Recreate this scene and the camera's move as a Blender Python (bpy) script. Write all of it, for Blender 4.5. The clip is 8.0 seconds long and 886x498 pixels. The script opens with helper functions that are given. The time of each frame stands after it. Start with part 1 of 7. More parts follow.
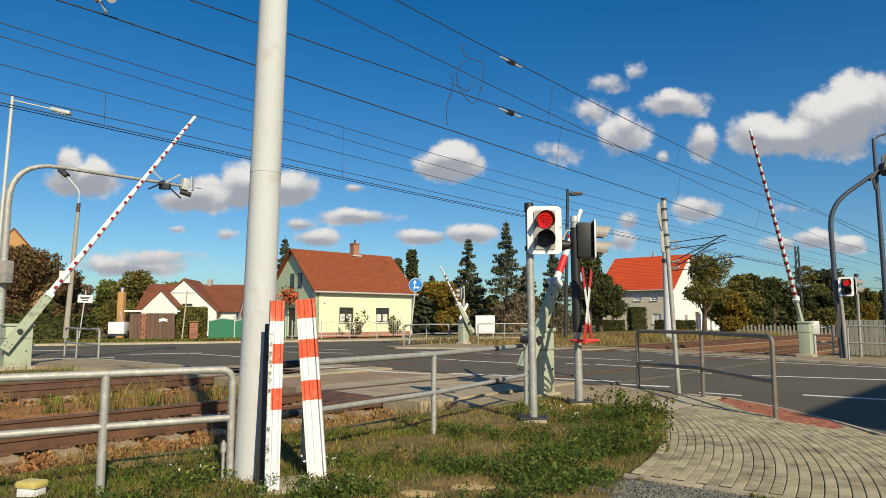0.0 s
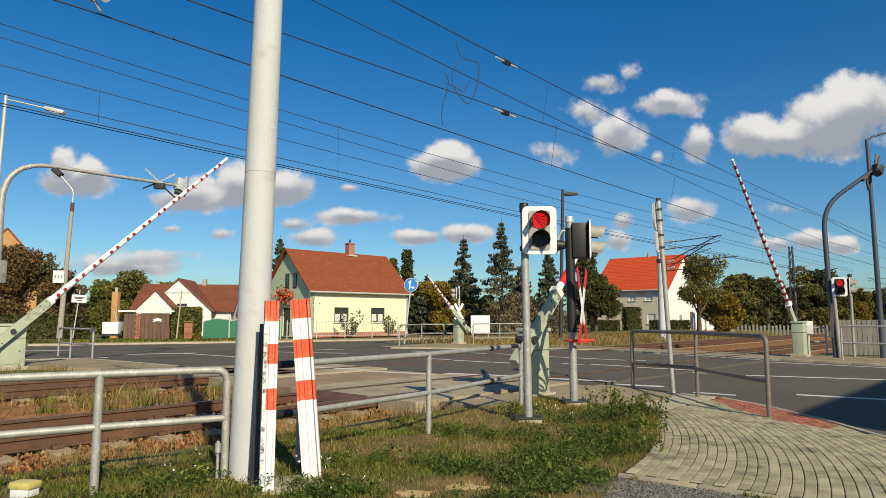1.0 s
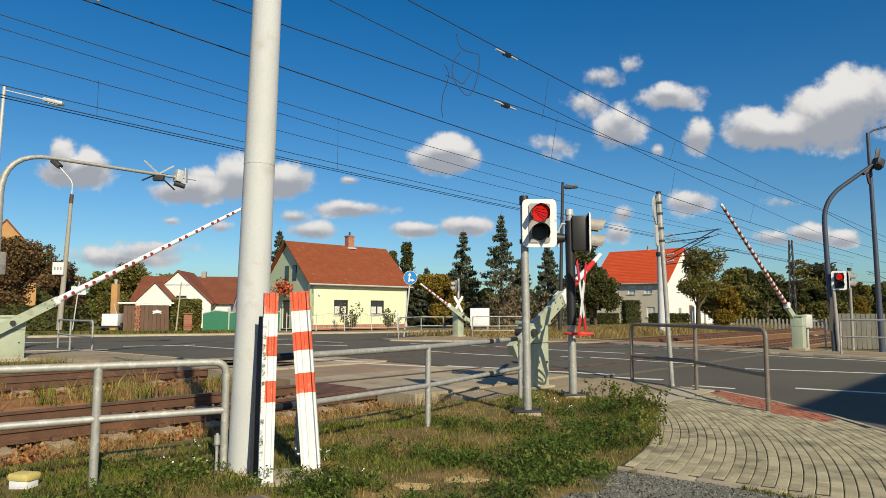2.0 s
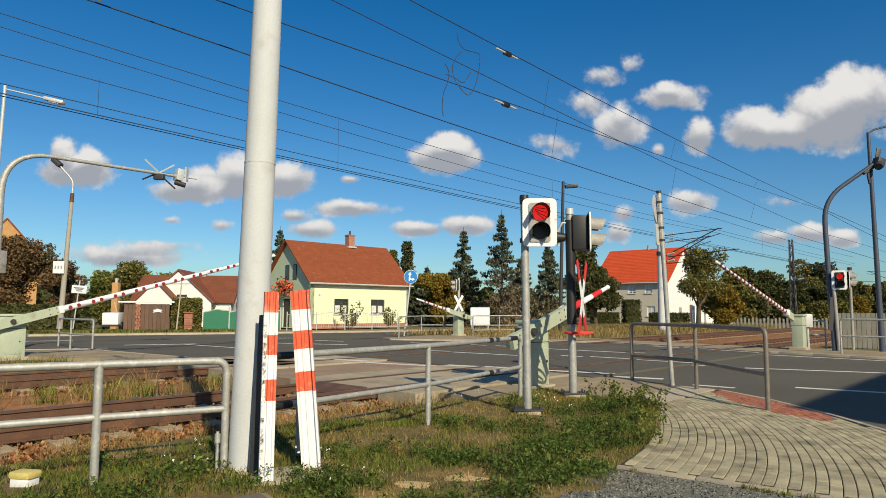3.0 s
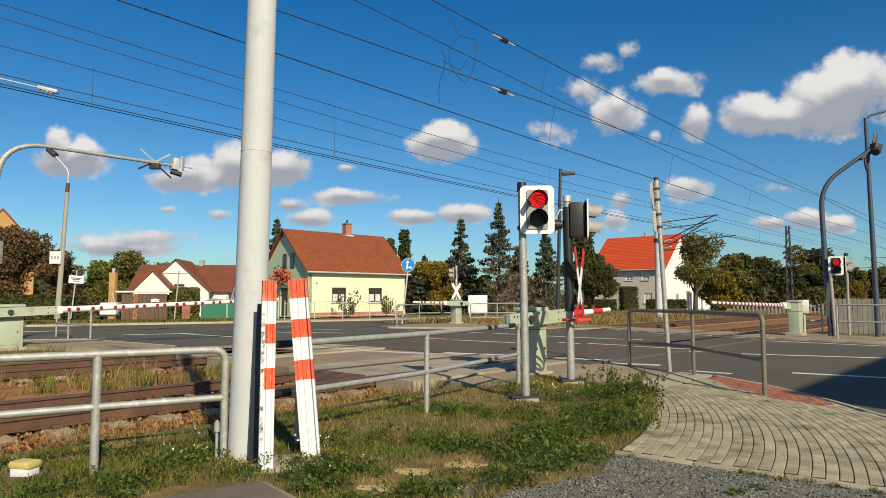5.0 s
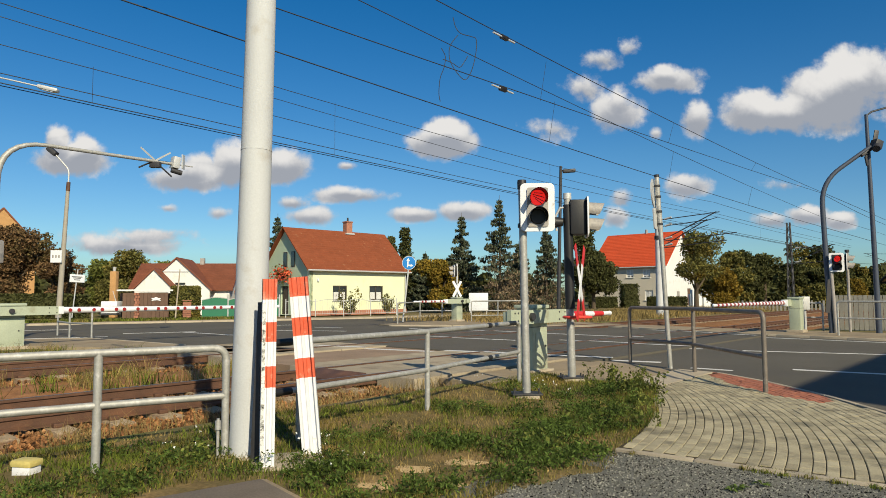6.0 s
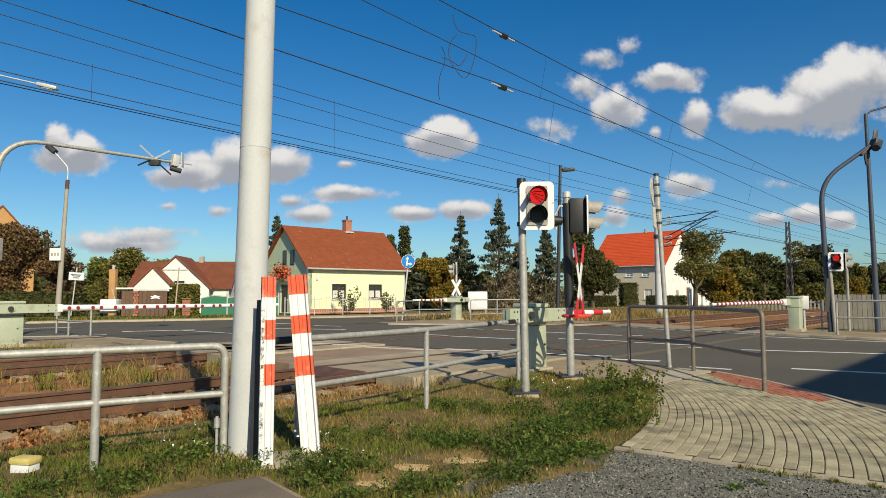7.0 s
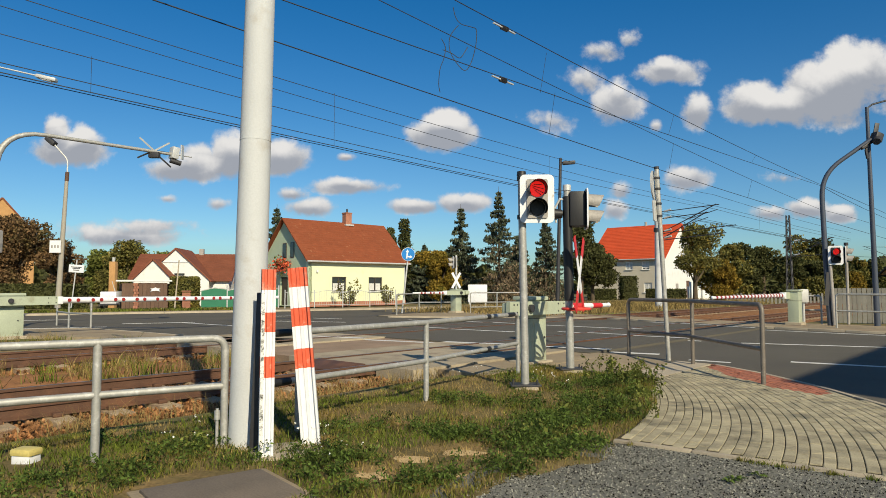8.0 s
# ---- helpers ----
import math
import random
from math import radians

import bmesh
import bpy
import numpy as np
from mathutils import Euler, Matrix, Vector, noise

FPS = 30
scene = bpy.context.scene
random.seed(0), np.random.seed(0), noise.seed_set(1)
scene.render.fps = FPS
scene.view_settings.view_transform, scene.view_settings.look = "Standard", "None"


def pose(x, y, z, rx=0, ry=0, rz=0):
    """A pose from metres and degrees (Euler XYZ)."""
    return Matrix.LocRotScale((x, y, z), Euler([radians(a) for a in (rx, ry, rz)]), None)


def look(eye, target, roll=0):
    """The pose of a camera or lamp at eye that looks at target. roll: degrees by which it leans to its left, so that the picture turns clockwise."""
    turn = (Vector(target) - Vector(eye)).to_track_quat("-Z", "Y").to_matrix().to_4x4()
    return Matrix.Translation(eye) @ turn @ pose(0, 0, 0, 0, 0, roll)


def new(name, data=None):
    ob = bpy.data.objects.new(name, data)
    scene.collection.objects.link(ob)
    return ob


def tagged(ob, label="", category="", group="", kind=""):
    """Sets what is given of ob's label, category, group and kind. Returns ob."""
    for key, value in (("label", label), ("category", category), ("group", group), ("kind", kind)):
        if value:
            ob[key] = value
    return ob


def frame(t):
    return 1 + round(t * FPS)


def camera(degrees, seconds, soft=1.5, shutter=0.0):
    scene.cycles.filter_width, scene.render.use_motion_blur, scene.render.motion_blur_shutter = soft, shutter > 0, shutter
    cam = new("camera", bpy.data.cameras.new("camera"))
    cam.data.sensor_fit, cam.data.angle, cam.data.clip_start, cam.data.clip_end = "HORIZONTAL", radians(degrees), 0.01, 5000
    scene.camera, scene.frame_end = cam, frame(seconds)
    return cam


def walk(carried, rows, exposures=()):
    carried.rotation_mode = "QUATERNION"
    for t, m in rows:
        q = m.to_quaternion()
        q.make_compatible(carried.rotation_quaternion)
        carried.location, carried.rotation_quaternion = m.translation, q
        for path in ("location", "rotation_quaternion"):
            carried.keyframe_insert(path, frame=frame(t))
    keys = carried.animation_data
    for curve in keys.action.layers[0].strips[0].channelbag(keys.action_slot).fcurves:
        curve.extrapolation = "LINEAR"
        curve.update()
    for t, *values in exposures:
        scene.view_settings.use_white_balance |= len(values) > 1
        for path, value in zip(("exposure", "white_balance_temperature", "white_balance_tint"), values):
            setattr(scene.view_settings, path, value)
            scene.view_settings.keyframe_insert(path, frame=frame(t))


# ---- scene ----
cam = camera(67.0, 8.0, soft=0.85)
PATH = [
    (0, (-0.003, -0.03, 1.458), (-0.025, 1.959, 1.662), 0.1),
    (0.5, (0.001, -0.031, 1.461), (-0.017, 1.959, 1.666), 0.1),
    (1, (0.0, -0.034, 1.459), (-0.008, 1.956, 1.663), 0.1),
    (1.5, (-0.001, -0.014, 1.461), (-0.007, 1.977, 1.649), 0.2),
    (3, (0.001, -0.023, 1.458), (-0.007, 1.969, 1.638), 0.3),
    (3.5, (0.004, -0.031, 1.456), (-0.003, 1.961, 1.63), 0.3),
    (4, (-0.001, -0.017, 1.456), (-0.021, 1.977, 1.605), -0.0),
    (4.5, (-0.004, -0.016, 1.455), (-0.006, 1.979, 1.602), 0.1),
    (6, (0.0, -0.017, 1.456), (-0.002, 1.978, 1.594), -0.2),
    (6.5, (0.002, -0.012, 1.453), (0.005, 1.983, 1.59), -0.1),
    (7, (0.001, -0.013, 1.452), (0.001, 1.983, 1.586), -0.1),
    (7.5, (0.001, -0.017, 1.453), (0.004, 1.979, 1.576), -0.1),
    (8, (0.001, -0.013, 1.451), (0.001, 1.984, 1.564), -0.0),
]
walk(cam, [(t, look(eye, target, roll)) for t, eye, target, roll in PATH])

# ---- sky, sun, exposure ----
SUN_AZ, SUN_EL = 155.7, 33.0      # degrees clockwise from +y, degrees above the horizon
scene.view_settings.exposure = 0.0
world = bpy.data.worlds.new("sky")
world.use_nodes = True
scene.world = world


def build_sky():
    nt = world.node_tree
    nt.nodes.clear()
    N, L = nt.nodes.new, nt.links.new

    def m(op, a, b=None, c=None, clamp=False):
        nd = N("ShaderNodeMath")
        nd.operation, nd.use_clamp = op, clamp
        for i, v in enumerate((a, b, c)):
            if v is None:
                continue
            if isinstance(v, (int, float)):
                nd.inputs[i].default_value = v
            else:
                L(v, nd.inputs[i])
        return nd.outputs[0]

    def vm(op, a, b):
        nd = N("ShaderNodeVectorMath")
        nd.operation = op
        L(a, nd.inputs[0])
        if isinstance(b, tuple):
            nd.inputs[1].default_value = b
        else:
            L(b, nd.inputs[1])
        return nd

    sky = N("ShaderNodeTexSky")
    sky.sky_type, sky.sun_disc = "NISHITA", False
    sky.sun_elevation, sky.sun_rotation = radians(SUN_EL), radians(SUN_AZ)
    sky.altitude, sky.air_density, sky.dust_density, sky.ozone_density = 200, 1.0, 0.4, 2.2
    hs = N("ShaderNodeHueSaturation")
    hs.inputs["Saturation"].default_value, hs.inputs["Hue"].default_value = SKY_SAT, 0.511
    L(sky.outputs[0], hs.inputs["Color"])
    tc = N("ShaderNodeTexCoord")
    sep = N("ShaderNodeSeparateXYZ")
    L(tc.outputs["Generated"], sep.inputs[0])
    # clear autumn air: the haze at the horizon is thin, so the blue holds far down
    air = N("ShaderNodeValToRGB")
    # the last stop, above the view, is warmed so the fill light is less blue
    for pos, c in ((0.0, (0.50, 0.69, 0.88)), (0.09, (0.72, 0.92, 1.0)), (0.2, (0.98, 1.1, 1.0)), (0.42, (1.12, 1.2, 1.02)), (1.0, (1.35, 1.14, 0.8))):
        e = air.color_ramp.elements[0] if pos == 0.0 else air.color_ramp.elements[-1] if pos == 1.0 else air.color_ramp.elements.new(pos)
        e.position, e.color = pos, (*c, 1)
    L(sep.outputs[2], air.inputs[0])
    clear = vm("MULTIPLY", hs.outputs[0], air.outputs[0])
    ahead = m("MAXIMUM", sep.outputs[1], 0.05)
    px, pz = m("DIVIDE", sep.outputs[0], ahead), m("DIVIDE", sep.outputs[2], ahead)
    cmb = N("ShaderNodeCombineXYZ")
    L(px, cmb.inputs[0]); L(pz, cmb.inputs[1])
    p = cmb.outputs[0]
    wob = N("ShaderNodeTexNoise")
    wob.inputs["Scale"].default_value, wob.inputs["Detail"].default_value, wob.inputs["Roughness"].default_value = 24, 9, 0.6
    L(p, wob.inputs["Vector"])
    big = N("ShaderNodeTexNoise")
    big.inputs["Scale"].default_value, big.inputs["Detail"].default_value = 9, 3
    L(p, big.inputs["Vector"])
    n1 = m("SUBTRACT", wob.outputs["Fac"], 0.5)
    n2 = m("SUBTRACT", big.outputs["Fac"], 0.5)
    dens, low = None, None
    # heaps of fair-weather cloud: centre right, centre up, half width, half height (tangents), thickness
    for cx, cy, rx, ry, k in CLOUDS:
        q = vm("MULTIPLY", vm("SUBTRACT", p, (cx, cy, 0)).outputs[0], (1 / rx, 1 / ry, 0))
        ln = N("ShaderNodeVectorMath"); ln.operation = "LENGTH"
        L(q.outputs[0], ln.inputs[0])
        e = m("MULTIPLY", m("SUBTRACT", 1.0, ln.outputs["Value"]), k)
        sy = N("ShaderNodeSeparateXYZ"); L(q.outputs[0], sy.inputs[0])
        lo = m("MULTIPLY", m("MAXIMUM", e, 0.0), sy.outputs[1])
        dens = e if dens is None else m("MAXIMUM", dens, e)
        low = lo if low is None else m("ADD", low, lo)
    d = m("ADD", m("ADD", dens, 0.06), m("ADD", m("MULTIPLY", n1, 1.7), m("MULTIPLY", n2, 0.7)))
    mr = N("ShaderNodeMapRange"); mr.interpolation_type = "SMOOTHSTEP"
    mr.inputs["From Min"].default_value, mr.inputs["From Max"].default_value = 0.02, 0.6
    L(d, mr.inputs["Value"])
    front = N("ShaderNodeMapRange")
    front.inputs["From Min"].default_value, front.inputs["From Max"].default_value = 0.1, 0.25
    L(sep.outputs[1], front.inputs["Value"])
    mask = m("MULTIPLY", mr.outputs[0], front.outputs[0])
    # the same kind of cloud over the rest of the sky
    up = m("MAXIMUM", m("ADD", sep.outputs[2], 0.12), 0.05)
    cb2 = N("ShaderNodeCombineXYZ")
    L(m("DIVIDE", sep.outputs[0], up), cb2.inputs[0]); L(m("DIVIDE", sep.outputs[1], up), cb2.inputs[1])
    rest = N("ShaderNodeTexNoise")
    rest.inputs["Scale"].default_value, rest.inputs["Detail"].default_value = 1.1, 6
    L(cb2.outputs[0], rest.inputs["Vector"])
    rr = N("ShaderNodeMapRange"); rr.interpolation_type = "SMOOTHSTEP"
    rr.inputs["From Min"].default_value, rr.inputs["From Max"].default_value = 0.55, 0.67
    L(rest.outputs["Fac"], rr.inputs["Value"])
    mask = m("MAXIMUM", mask, m("MULTIPLY", rr.outputs[0], m("SUBTRACT", 1.0, front.outputs[0])))
    # grey undersides, white tops
    sh = N("ShaderNodeMapRange"); sh.interpolation_type = "SMOOTHSTEP"
    sh.inputs["From Min"].default_value, sh.inputs["From Max"].default_value = -0.24, 0.34
    L(m("ADD", low, m("MULTIPLY", n1, 0.7)), sh.inputs["Value"])
    col = N("ShaderNodeMix"); col.data_type = "RGBA"
    col.inputs["A"].default_value, col.inputs["B"].default_value = (0.44, 0.47, 0.53, 1), (1.0, 0.98, 0.95, 1)
    L(sh.outputs[0], col.inputs["Factor"])
    b1, b2 = N("ShaderNodeBackground"), N("ShaderNodeBackground")
    L(clear.outputs[0], b1.inputs[0]); b1.inputs[1].default_value = SKY_STRENGTH
    L(col.outputs["Result"], b2.inputs[0]); b2.inputs[1].default_value = CLOUD_STRENGTH
    mix, out = N("ShaderNodeMixShader"), N("ShaderNodeOutputWorld")
    L(mask, mix.inputs[0]); L(b1.outputs[0], mix.inputs[1]); L(b2.outputs[0], mix.inputs[2])
    L(mix.outputs[0], out.inputs[0])


SKY_SAT, SKY_STRENGTH, CLOUD_STRENGTH = 1.46, 0.096, 0.8
CLOUDS = [
    (-0.561, 0.21, 0.066, 0.033, 1.5), (-0.584, 0.235, 0.027, 0.03, 1.4), (-0.542, 0.224, 0.029, 0.028, 1.3), (-0.389, 0.178, 0.074, 0.024, 1.3), (-0.316, 0.2, 0.039, 0.042, 1.6), (-0.247, 0.197, 0.053, 0.033, 1.4),
    (-0.376, 0.195, 0.039, 0.025, 1.1), (-0.147, 0.195, 0.018, 0.008, 0.9), (-0.142, 0.151, 0.067, 0.015, 1.1), (-0.151, 0.158, 0.029, 0.013, 0.9), (-0.228, 0.139, 0.029, 0.013, 0.9), (-0.2, 0.119, 0.045, 0.017, 1.0),
    (-0.042, 0.121, 0.05, 0.014, 1.2), (0.028, 0.126, 0.048, 0.018, 1.2), (-0.001, 0.231, 0.064, 0.03, 1.6), (0.005, 0.247, 0.046, 0.026, 1.5), (0.246, 0.359, 0.038, 0.02, 0.75), (0.284, 0.376, 0.022, 0.018, 0.6),
    (0.343, 0.326, 0.059, 0.025, 1.05), (0.338, 0.336, 0.027, 0.018, 1.0), (0.219, 0.314, 0.034, 0.026, 0.6), (0.263, 0.278, 0.045, 0.039, 1.15), (0.266, 0.298, 0.024, 0.025, 0.8), (0.167, 0.251, 0.037, 0.019, 0.45),
    (0.322, 0.243, 0.011, 0.01, 0.7), (0.385, 0.266, 0.029, 0.031, 1.1), (0.471, 0.278, 0.062, 0.042, 1.35), (0.591, 0.299, 0.08, 0.064, 1.6), (0.628, 0.332, 0.072, 0.055, 1.6), (0.725, 0.315, 0.076, 0.086, 1.5),
    (0.518, 0.27, 0.057, 0.036, 1.3), (0.366, 0.165, 0.042, 0.022, 1.0), (0.269, 0.146, 0.021, 0.016, 0.8), (0.258, 0.117, 0.022, 0.018, 0.9), (0.547, 0.119, 0.042, 0.019, 1.15), (0.492, 0.11, 0.039, 0.016, 1.0),
    (0.595, 0.11, 0.03, 0.016, 1.1), (0.514, 0.164, 0.029, 0.011, 0.55), (-0.482, 0.077, 0.109, 0.02, 0.85), (-0.447, 0.091, 0.07, 0.015, 0.8), (-0.414, 0.132, 0.016, 0.007, 0.6), (-0.338, 0.124, 0.022, 0.011, 0.6),
]
build_sky()
sun = new("sun", bpy.data.lights.new("sun", "SUN"))
sun.data.energy, sun.data.angle, sun.data.color = 5.0, radians(0.53), (1.0, 0.875, 0.62)
_az, _el = radians(SUN_AZ), radians(SUN_EL)
_to = Vector((math.sin(_az) * math.cos(_el), math.cos(_az) * math.cos(_el), math.sin(_el)))
sun.matrix_world = look(_to * 60, (0, 0, 0))


# ---- materials ----
def mat(name, base, rough=0.6, metal=0.0, var=0.25, scale=6.0, bump=0.15, fine=60.0, stain=None, stain_amt=0.0, stain_scale=2.0, rand=0.0,
        island=0.0, coord="Object", spec=0.5, trans=0.0):
    """A surface with grain at two scales, optional stains of another colour and a random tone from piece to piece."""
    mt = bpy.data.materials.new(name)
    mt.use_nodes = True
    nt = mt.node_tree
    N, L = nt.nodes.new, nt.links.new
    bs = nt.nodes["Principled BSDF"]
    tc = N("ShaderNodeTexCoord")
    if coord == "World":
        tc, coord = N("ShaderNodeNewGeometry"), "Position"
    n1, n2 = N("ShaderNodeTexNoise"), N("ShaderNodeTexNoise")
    n1.inputs["Scale"].default_value, n1.inputs["Detail"].default_value = scale, 5
    n2.inputs["Scale"].default_value, n2.inputs["Detail"].default_value = fine, 3
    L(tc.outputs[coord], n1.inputs["Vector"]); L(tc.outputs[coord], n2.inputs["Vector"])
    av = N("ShaderNodeMath"); av.operation = "ADD"
    L(n1.outputs["Fac"], av.inputs[0]); L(n2.outputs["Fac"], av.inputs[1])
    last = av.outputs[0]
    for amount, node, sock in ((rand, "ShaderNodeObjectInfo", "Random"), (island, "ShaderNodeNewGeometry", "Random Per Island")):
        if amount:
            oi, ma = N(node), N("ShaderNodeMath")
            ma.operation = "MULTIPLY_ADD"
            ma.inputs[1].default_value = amount
            L(oi.outputs[sock], ma.inputs[0]); L(last, ma.inputs[2])
            ad = N("ShaderNodeMath"); ad.operation = "SUBTRACT"
            L(ma.outputs[0], ad.inputs[0]); ad.inputs[1].default_value = amount / 2
            last = ad.outputs[0]
    mr = N("ShaderNodeMapRange")
    mr.inputs["From Min"].default_value, mr.inputs["From Max"].default_value = 0.6, 1.4
    mr.inputs["To Min"].default_value, mr.inputs["To Max"].default_value = 1 - var, 1 + var
    mr.clamp = False
    L(last, mr.inputs["Value"])
    ml = N("ShaderNodeVectorMath"); ml.operation = "SCALE"
    ml.inputs[0].default_value = base
    L(mr.outputs[0], ml.inputs["Scale"])
    colour = ml.outputs[0]
    if stain:
        n3, r3, mx = N("ShaderNodeTexNoise"), N("ShaderNodeMapRange"), N("ShaderNodeMix")
        n3.inputs["Scale"].default_value, n3.inputs["Detail"].default_value, n3.inputs["Roughness"].default_value = stain_scale, 8, 0.65
        L(tc.outputs[coord], n3.inputs["Vector"])
        r3.inputs["From Min"].default_value, r3.inputs["From Max"].default_value = 0.62 - 0.3 * stain_amt, 0.78 - 0.3 * stain_amt
        L(n3.outputs["Fac"], r3.inputs["Value"])
        mx.data_type = "RGBA"
        L(r3.outputs[0], mx.inputs["Factor"]); L(colour, mx.inputs["A"])
        sc = N("ShaderNodeVectorMath"); sc.operation = "SCALE"
        sc.inputs[0].default_value = stain
        L(mr.outputs[0], sc.inputs["Scale"]); L(sc.outputs[0], mx.inputs["B"])
        colour = mx.outputs["Result"]
    L(colour, bs.inputs["Base Color"])
    bs.inputs["Roughness"].default_value, bs.inputs["Metallic"].default_value = rough, metal
    bs.inputs["Specular IOR Level"].default_value = spec
    if bump:
        bp = N("ShaderNodeBump")
        bp.inputs["Strength"].default_value, bp.inputs["Distance"].default_value = bump, 0.02
        L(n2.outputs["Fac"], bp.inputs["Height"]); L(bp.outputs[0], bs.inputs["Normal"])
    if trans:
        tr, mxs, out = N("ShaderNodeBsdfTranslucent"), N("ShaderNodeMixShader"), nt.nodes["Material Output"]
        L(colour, tr.inputs["Color"])
        mxs.inputs[0].default_value = trans
        L(bs.outputs[0], mxs.inputs[1]); L(tr.outputs[0], mxs.inputs[2]); L(mxs.outputs[0], out.inputs[0])
    return mt


def glow(name, base, strength):
    mt = bpy.data.materials.new(name)
    mt.use_nodes = True
    bs = mt.node_tree.nodes["Principled BSDF"]
    bs.inputs["Base Color"].default_value = bs.inputs["Emission Color"].default_value = (*base, 1)
    bs.inputs["Emission Strength"].default_value = strength
    return mt


def glass(name, tint=(0.03, 0.035, 0.04)):
    mt = bpy.data.materials.new(name)
    mt.use_nodes = True
    bs = mt.node_tree.nodes["Principled BSDF"]
    bs.inputs["Base Color"].default_value, bs.inputs["Roughness"].default_value = (*tint, 1), 0.06
    bs.inputs["Specular IOR Level"].default_value = 0.7
    return mt


